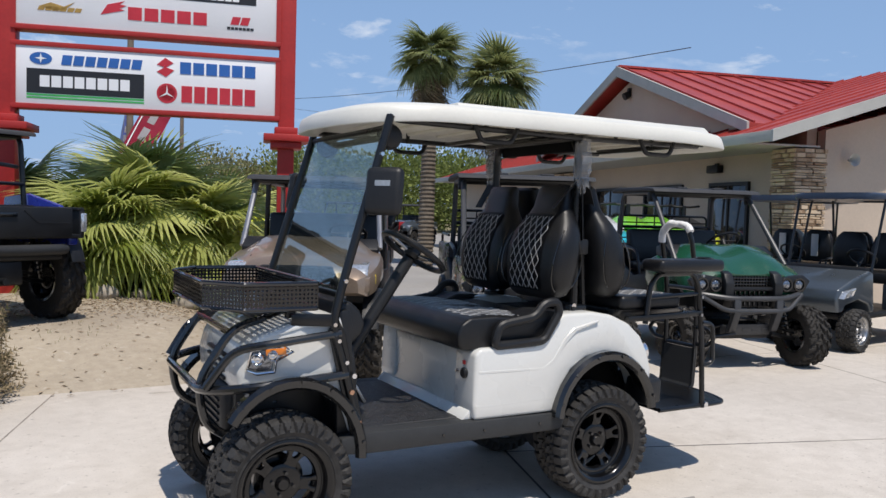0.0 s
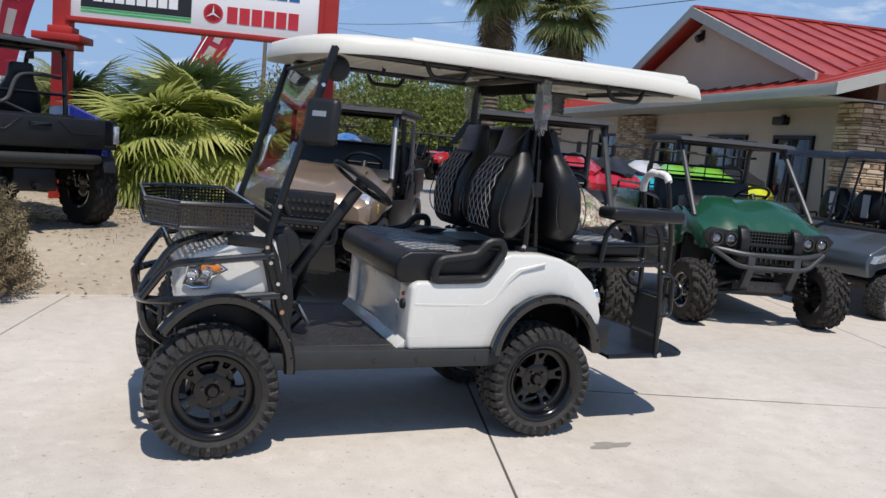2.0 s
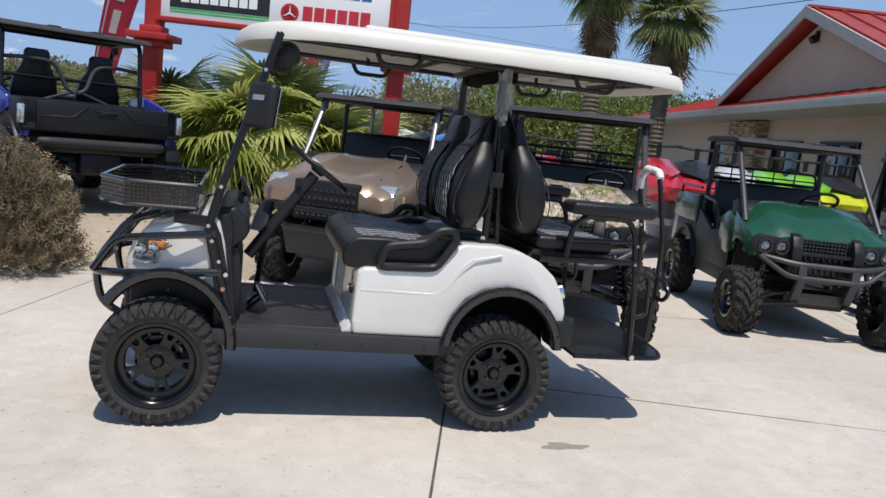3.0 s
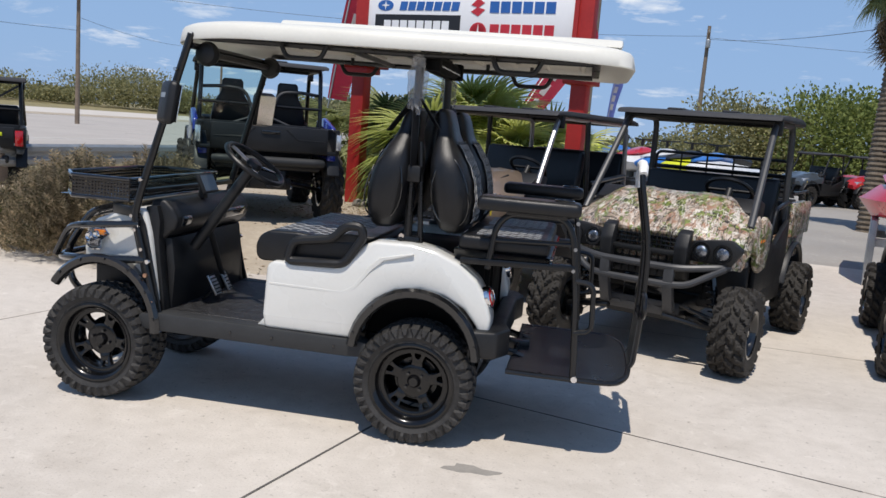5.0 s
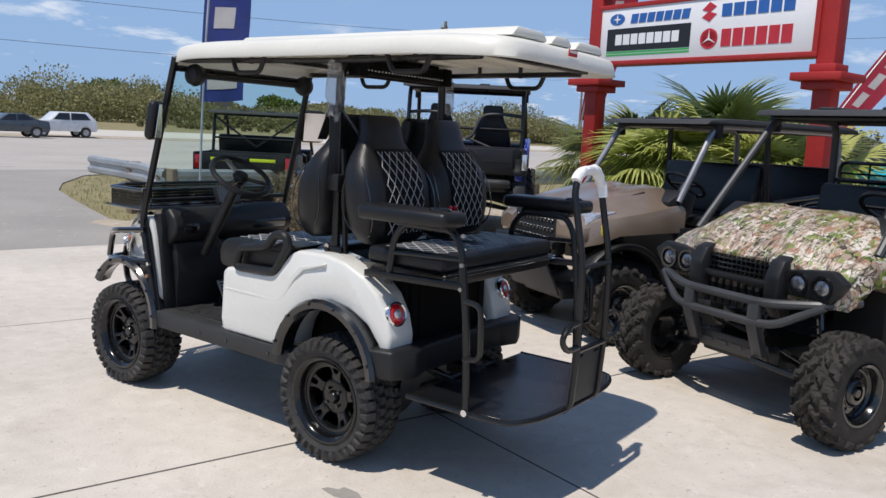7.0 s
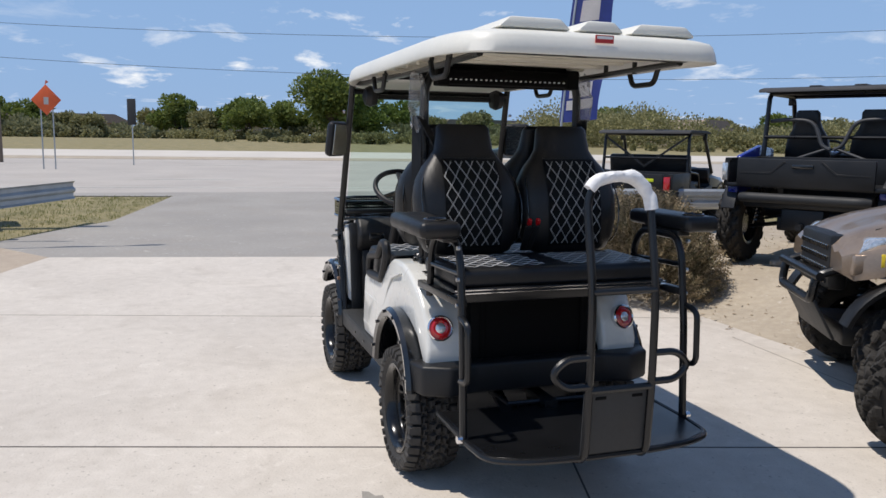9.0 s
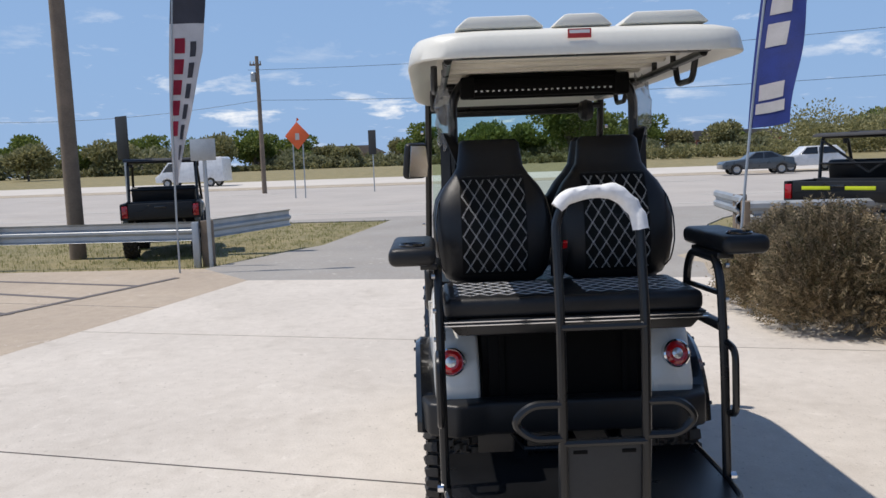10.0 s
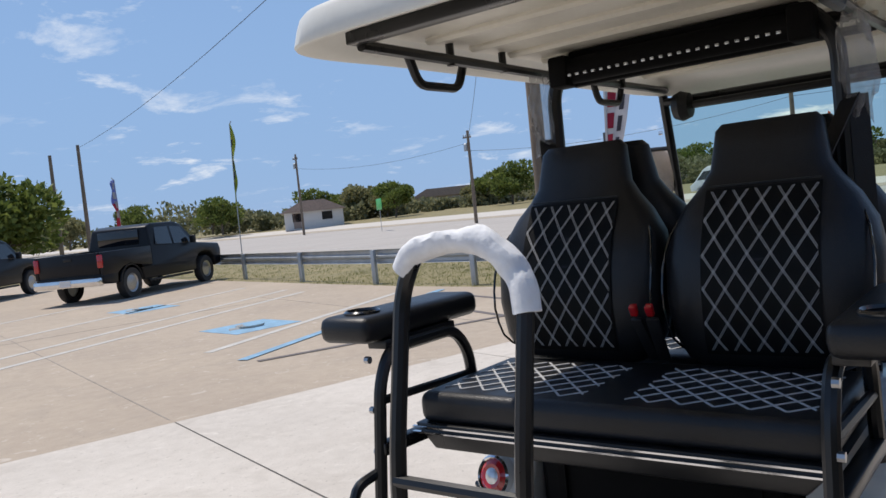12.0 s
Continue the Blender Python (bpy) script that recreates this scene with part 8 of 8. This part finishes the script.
LOW = "bright yellow-green fan palm on the dirt island"
for i, (x, y, tr, n, s, r) in enumerate(((-.75, 7.55, .72, 36, .62, .62), (-.1, 7.9, 1.10, 36, .66, .64), (.55, 7.7, .92, 34, .62, .60), (-.35, 8.7, 1.25, 32, .66, .62), (.95, 8.5, 1.0, 30, .62, .60))):
    fan_palm(pose(x, y, mound(x, y) - .04, 0, 0, 40 * i), tr, n, s, r, LOW, 4, 11 + i, "leaf_palm", .12, "low fan palms")
for i, (x, y, tr, n) in enumerate(((-1.75, 9.0, 1.1, 26), (-2.5, 9.3, 1.0, 22))):
    fan_palm(pose(x, y, mound(x, y) - .04, 0, 0, 70 * i), tr, n, .6, .60, "dull grey-green fan palm with dead fronds", 8, 31 + i, "leaf_palm_dark", .12, "low fan palms")
fan_palm(pose(7.95, 15.3, -.02, 0, .6, 0), 5.5, 44, .56, .56, "tall fan palm with a skirt of dead fronds", 26, 41, "leaf_palm_dark", .2, "tall fan palms")
fan_palm(pose(9.35, 14.2, -.02, 0, -.6, 80), 4.9, 44, .60, .62, "tall fan palm beside the red-roofed shop", 22, 42, "leaf_palm_dark", .2, "tall fan palms")


def leaf_cloud(rng, lobes, per, size, long=1.6):
    """Folded leaf clumps over the skins of several uneven lobes."""
    v, f = [], []
    for cx, cy, cz, rx, ry, rz in lobes:
        for _ in range(per):
            while True:
                p = Vector((rng.gauss(0, 1), rng.gauss(0, 1), rng.gauss(0, 1)))
                if p.length > .01:
                    break
            p.normalize()
            q = p * rng.uniform(.62, 1.06)
            c = Vector((cx + q.x * rx, cy + q.y * ry, cz + q.z * rz))
            d = (p + Vector((rng.uniform(-1, 1), rng.uniform(-1, 1), rng.uniform(-.4, 1)))).normalized()
            s = d.orthogonal().normalized()
            s = Matrix.Rotation(rng.uniform(0, 6.28), 3, d) @ s
            u = d.cross(s)
            a = size * rng.uniform(.5, 1.15)
            b = len(v)
            v.extend([c - d * a * long * .5, c + s * a * .5 + u * a * .12, c + d * a * long * .5, c - s * a * .5 + u * a * .12])
            f.extend([(b, b + 1, b + 2), (b, b + 2, b + 3)])
    return v, f


def tree(m, h, w, label, seed, leaf="leaf_green", n=9, per=150, size=.34, bare=.28, group="far trees"):
    rng = random.Random(seed)
    t = thing("tree", label, "tree", m, group)
    r = .03 * h
    tr = [tube([(0, 0, -.1), (.04 * h * rng.uniform(-1, 1), .04 * h * rng.uniform(-1, 1), h * .3), (.05 * h * rng.uniform(-1, 1), .05 * h * rng.uniform(-1, 1), h * .62)], r, seg=7)]
    part("trunk", tr[0], "bark", t)
    lobes = []
    for i in range(n):
        a = i * 2.4 + rng.uniform(-.4, .4)
        rad = w * .5 * rng.uniform(.2, .72)
        z = h * rng.uniform(bare + .14, .84) * (1 - .18 * rad / w)
        k = w * rng.uniform(.16, .27)
        lobes.append((math.cos(a) * rad, math.sin(a) * rad, z, k, k, k * rng.uniform(.62, .95)))
        if i % 2 == 0:
            part("limb", tube([(0, 0, h * rng.uniform(.2, .45)), (lobes[-1][0] * .5, lobes[-1][1] * .5, z * .75), (lobes[-1][0], lobes[-1][1], z)], r * .4, seg=5), "bark", t)
    lobes.append((0, 0, h * .80, w * .2, w * .2, h * .18))
    v, f = leaf_cloud(rng, lobes, per, size)
    raw("crown", v, f, leaf, t, "uneven leafy crown")
    return t


DT = "broad dark green tree across the highway"
OT = "olive scrubby tree beyond the field"
tree(pose(-99, 17.6, .9), 9.4, 10.5, DT, 1, "leaf_green", 14, 620, .36)
v2 = tree(pose(-118, 8, .9), 6.5, 7.5, DT, 2, "leaf_green", 11, 330, .38)
v3 = tree(pose(-110, -30, .9), 5.6, 6.5, OT, 3, "leaf_olive", 10, 300, .38)
v4 = tree(pose(-112, -46, .9), 5.2, 7, OT, 4, "leaf_olive", 11, 300, .38)
v5 = tree(pose(-116, 26, .9), 7.2, 8, DT, 5, "leaf_green", 12, 330, .38)
rng = random.Random(77)
for i in range(46):
    y = -104 + i * 4.9 + rng.uniform(-2, 2)
    x = -120 - rng.uniform(-6, 14) + .0022 * y * y
    if y < -60:
        x += (-60 - y) * .55
    s = rng.uniform(.62, 1.02)
    copy_thing(rng.choice((v2, v3, v4, v5, v3)), pose(x, y, .9, 0, 0, rng.uniform(0, 360)) @ Matrix.Diagonal((s * 1.1, s * 1.1, s, 1)))
# near trees towards the parking lot and beside the houses
tree(pose(-17.5, -46, -.05), 6.0, 7.0, "round green street tree by the parking lot", 6, "leaf_green", 13, 360, .30, group="")
for x, y, s in ((-72, -98, .8), (-78, -84, .75), (-64, -108, .8), (-60, -120, 1.0), (-84, -74, .8), (-50, -128, 1.0), (-90, -58, .85), (-96, -50, .9)):
    copy_thing(rng.choice((v2, v4, v5)), pose(x, y, .7, 0, 0, rng.uniform(0, 360)) @ Matrix.Diagonal((s, s, s, 1)))


def thicket(name, pts, h0, h1, depth, n, size, leaf, label, seed, z=-.03, per=110):
    """A belt of brush along a line, uneven in height, built as leaf clumps on lobes."""
    rng = random.Random(seed)
    lobes = []
    total = sum((Vector(b) - Vector(a)).length for a, b in zip(pts, pts[1:]))
    for a, b in zip(pts, pts[1:]):
        a, b = Vector(a), Vector(b)
        for _ in range(max(1, int(n * (b - a).length / total))):
            p = a.lerp(b, rng.random())
            nrm = Vector((-(b - a).y, (b - a).x)).normalized() * rng.uniform(-.5, .5) * depth
            hh = h0 + (h1 - h0) * min(max(.5 + 1.1 * noise.noise((p.x * .085, p.y * .085, seed)), 0), 1) * rng.uniform(.6, 1.15)
            r = hh * rng.uniform(.35, .7)
            lobes.append((p.x + nrm.x, p.y + nrm.y, z + hh * .5, r, r, hh * .5))
    v, f = leaf_cloud(rng, lobes, per, size)
    for i, p in enumerate(v):
        if p.z < z:
            v[i] = Vector((p.x, p.y, z + .01))
    return tagged(raw(name, v, f, leaf), label, "bushes", kind="stuff")


thicket("woodland", [(-8, 62), (8, 56)], .7, 2.0, 6, 60, .20, "leaf_far", "low brush at the end of the woodland", 13, per=160)
thicket("woodland", [(9.5, 53), (15, 52)], 2.6, 5.4, 5, 50, .19, "leaf_olive", "pale open trees at the end of the woodland", 14, per=220)
thicket("woodland", [(15, 52), (26, 49), (46, 44), (62, 36)], 4.2, 7.2, 8, 320, .19, "leaf_wood", "dense green woodland behind the lot", 3, per=420)
thicket("scrub", [(-92, 4), (-86, 22), (-82, 38)], .5, 1.8, 10, 120, .24, "leaf_olive", "low scrub across the highway", 15, .9)
thicket("scrub", [(-86, 40), (-77, 70), (-66, 100), (-50, 126)], .9, 5.4, 13, 460, .24, "leaf_olive", "olive and tan scrub across the highway", 5, .9, 170)
thicket("scrub", [(-66, 120), (-44, 104), (-36, 100)], 1.0, 3.0, 10, 90, .4, "leaf_far", "distant low brush beyond the yard", 6)
thicket("scrub", [(-36, 100), (-24, 96), (-12, 92)], 3.0, 6.5, 10, 110, .45, "leaf_far", "distant mixed woodland beyond the yard", 16)
thicket("scrub", [(-12, 92), (10, 90), (44, 84)], 1.0, 3.4, 10, 150, .30, "leaf_far", "distant brush beyond the yard", 17)
thicket("hedge", [(-112, -62), (-119, -20), (-122, 20), (-112, 64), (-96, 110)], 1.0, 4.2, 12, 420, .42, "leaf_far", "low hedge and brush around far houses", 8, .9)
thicket("hedge", [(-112, -62), (-86, -100), (-60, -140), (-20, -170), (30, -180)], 2.0, 6.0, 14, 320, .6, "leaf_far", "distant trees along the highway", 9, .6)
thicket("hedge", [(-112, -54), (-114, -10), (-112, 40), (-106, 74)], .4, 1.6, 6, 220, .26, "leaf_olive", "low brush before the far houses", 18, 1.0)
thicket("roadside_brush", [(-70, 44), (-66, 56), (-62, 70)], .4, 1.2, 3, 40, .22, "leaf_olive", "low brush on the far verge", 10, .6)


def juniper(x, y, w, h, n, label, seed, material="sprig_brown"):
    """A rounded evergreen shrub of upright feathery sprays."""
    rng = random.Random(seed)
    z0 = mound(x, y) - .02
    t = thing("shrub", label, "shrub", pose(x, y, z0, 0, 0, 0), "brown shrubs")
    for i in range(9):
        a = i * .7 + rng.uniform(-.2, .2)
        e = w * .36 * rng.uniform(.5, 1)
        part("stem", tube([(.04 * math.cos(a), .04 * math.sin(a), -.02), (e * .5 * math.cos(a), e * .5 * math.sin(a), h * .35), (e * math.cos(a), e * math.sin(a), h * .7)], .012, seg=5), "bark", t)
    v, f = [], []
    for _ in range(n):
        a, u = rng.uniform(0, 6.283), rng.random()
        el = math.asin(min(1, u ** .8)) if rng.random() < .8 else rng.uniform(0, 1.5)
        lump = 1 + .16 * noise.noise((math.cos(a) * 2, math.sin(a) * 2, el * 2 + seed))
        q = rng.uniform(.55, 1.0) * lump
        c = Vector((math.cos(a) * math.cos(el) * w / 2 * q, math.sin(a) * math.cos(el) * w / 2 * q, .03 + h * .9 * math.sin(el) * q))
        d = (Vector((math.cos(a) * math.cos(el), math.sin(a) * math.cos(el), .5 + math.sin(el))) + Vector((rng.uniform(-.5, .5), rng.uniform(-.5, .5), rng.uniform(-.4, .4)))).normalized()
        L = rng.uniform(.07, .17)
        # a spray: an axis with paired leaflets
        s = Matrix.Rotation(rng.uniform(0, 6.28), 3, d) @ d.orthogonal().normalized()
        b = len(v)
        v.extend([c - s * .004, c + s * .004, c + d * L]); f.append((b, b + 1, b + 2))
        for k in range(3):
            g = c + d * L * (.25 + .25 * k)
            for sg in (-1, 1):
                e = (d * .8 + s * sg).normalized() * L * (.42 - .08 * k)
                b = len(v)
                v.extend([g - d * .007, g + e, g + d * .009]); f.append((b, b + 1, b + 2))
    raw("foliage", v, f, material, t, "feathery brown and olive sprays")
    return t


juniper(-2.5, 3.0, 1.35, 1.06, 7000, "rusty brown juniper shrub at the pad edge", 4)
juniper(-3.35, 3.05, 1.45, .98, 6500, "rusty brown juniper shrub beside another", 5)
juniper(-4.05, 3.25, .95, .70, 3400, "rusty brown juniper shrub on dirt", 6)


def tufts(name, spots, blade, n, material, label, seed, spread=.05):
    rng = random.Random(seed)
    v, f = [], []
    for x, y, z, s in spots:
        for _ in range(n):
            a = rng.uniform(0, 6.283)
            r = spread * rng.random() * s
            L = blade * s * rng.uniform(.5, 1.2)
            p = Vector((x + r * math.cos(a), y + r * math.sin(a), z))
            o = Vector((math.cos(a), math.sin(a), 0))
            w = Vector((-o.y, o.x, 0)) * L * .045
            k = rng.uniform(.1, .7)
            b = len(v)
            v.extend([p - w, p + w, p + o * L * k * .4 + Vector((0, 0, L * .6)) + w * .7, p + o * L * k * .4 + Vector((0, 0, L * .6)) - w * .7, p + o * L * k + Vector((0, 0, L * .92))])
            f.extend([(b, b + 1, b + 2, b + 3), (b + 3, b + 2, b + 4)])
    return tagged(raw(name, v, f, material), label, "grass", kind="stuff")


rng = random.Random(9)
tufts("ornamental_grass", [(-4.55 + rng.uniform(-.28, .28), 3.1 + rng.uniform(-.2, .2), mound(-4.55, 3.1) - .01, rng.uniform(.7, 1.1)) for _ in range(36)], .5, 16, "grass_blade", "yellowish grass clump beside the shrub", 3)
LOT_EDGE = [(-8.3, -4.1), (-6.75, -3.05), (-3.5, -4.0), (0.5, -5.2), (5.5, -6.8), (16, -7.0), (16, -34), (-15.8, -34), (-10.3, -14), (-9.1, -9.5), (-8.75, -7.6)]
DRIVE_EDGE = [(-19.5, -12), (-17.6, -1.6), (-15.6, -1.9), (-11.4, -2.62), (-10.1, -3.3), (-8.3, -4.1), (-6.75, -3.05), (-5.45, 3.0), (-5.85, 3.05), (-7.3, 3.46), (-9.2, 4.12), (-11, 4.76), (-12.8, 5.46), (-14.4, 6.4), (-16.5, 8.1), (-18.5, 12)]
spots = []
while len(spots) < 7000:
    x, y = rng.uniform(-18.3, -8.0), rng.uniform(-34, -1.5)
    if rng.random() < .35:
        y = rng.uniform(-14, -1.5)
    if not inside(LOT_EDGE, x, y) and not inside(DRIVE_EDGE, x, y):
        spots.append((x, y, -.035, rng.uniform(.5, 1.2)))
while len(spots) < 8600:
    x, y = rng.uniform(-18, -5.6), rng.uniform(3.2, 13)
    if not inside(DRIVE_EDGE, x, y) and mound(x, y) < .02 and x < -5.7:
        spots.append((x, y, -.035, rng.uniform(.5, 1.5)))
tufts("verge_grass", spots, .065, 6, "grass_blade", "patchy dry yellow-green verge grass", 6, .12)
spots = []
while len(spots) < 120:
    x, y = rng.uniform(-8.0, 1.0), rng.uniform(3.2, 11)
    if mound(x, y) > .05 and (noise.noise((x * .8, y * .8, 4)) > .12 or x < -5.5):
        spots.append((x, y, mound(x, y) - .005, rng.uniform(.5, 1.3)))
tufts("island_grass", spots, .06, 5, "grass_blade", "sparse dry grass on the dirt island", 7, .1)

# dry leaves and twigs on the dirt
v, f = [], []
for _ in range(6000):
    x, y = rng.uniform(-6.5, 1.0), rng.uniform(2.9, 9.5)
    if rng.random() < .28:
        x, y = rng.gauss(-3.0, .6), rng.gauss(3.05, .26)
    if rng.random() < .75:
        x, y = rng.gauss(-.5, 1.2), rng.gauss(6.2, .8)
    z = max(mound(x, y), 0) + .012
    a, L = rng.uniform(0, 6.283), rng.uniform(.012, .035)
    d, s = Vector((math.cos(a), math.sin(a), 0)) * L, Vector((-math.sin(a), math.cos(a), 0)) * L * rng.uniform(.1, .4)
    b = len(v)
    p = Vector((x, y, z))
    v.extend([p - d, p + s + Vector((0, 0, rng.uniform(0, .012))), p + d, p - s])
    f.append((b, b + 1, b + 2, b + 3))
tagged(raw("leaf_litter", v, f, "litter"), "dry brown leaves and twigs on dirt", "leaf litter", kind="stuff")


def stone(x, y, r, seed, flat=.6):
    rng = random.Random(seed)
    bm = bmesh.new()
    bmesh.ops.create_icosphere(bm, subdivisions=3, radius=r)
    for q in bm.verts:
        k = 1 + .22 * noise.noise(q.co / r * 1.1 + Vector((seed, 0, 0))) + .08 * noise.noise(q.co / r * 3)
        q.co = Vector((q.co.x * k, q.co.y * k, q.co.z * k * flat))
    bm.transform(pose(x, y, mound(x, y) + r * flat * .45, 0, 0, rng.uniform(0, 360)))
    ob = finish(bm, "rock", "rock")
    return tagged(ob, "rough tan landscaping rock under the palms", "rock", "island rocks")


for i, (x, y, r) in enumerate(((-1.25, 6.75, .16), (-.85, 6.85, .20), (-.4, 6.9, .13), (.15, 6.95, .18), (-1.6, 7.0, .12), (.55, 6.9, .14), (-2.3, 4.4, .09), (-4.6, 3.9, .10))):
    stone(x, y, r, i + 1)
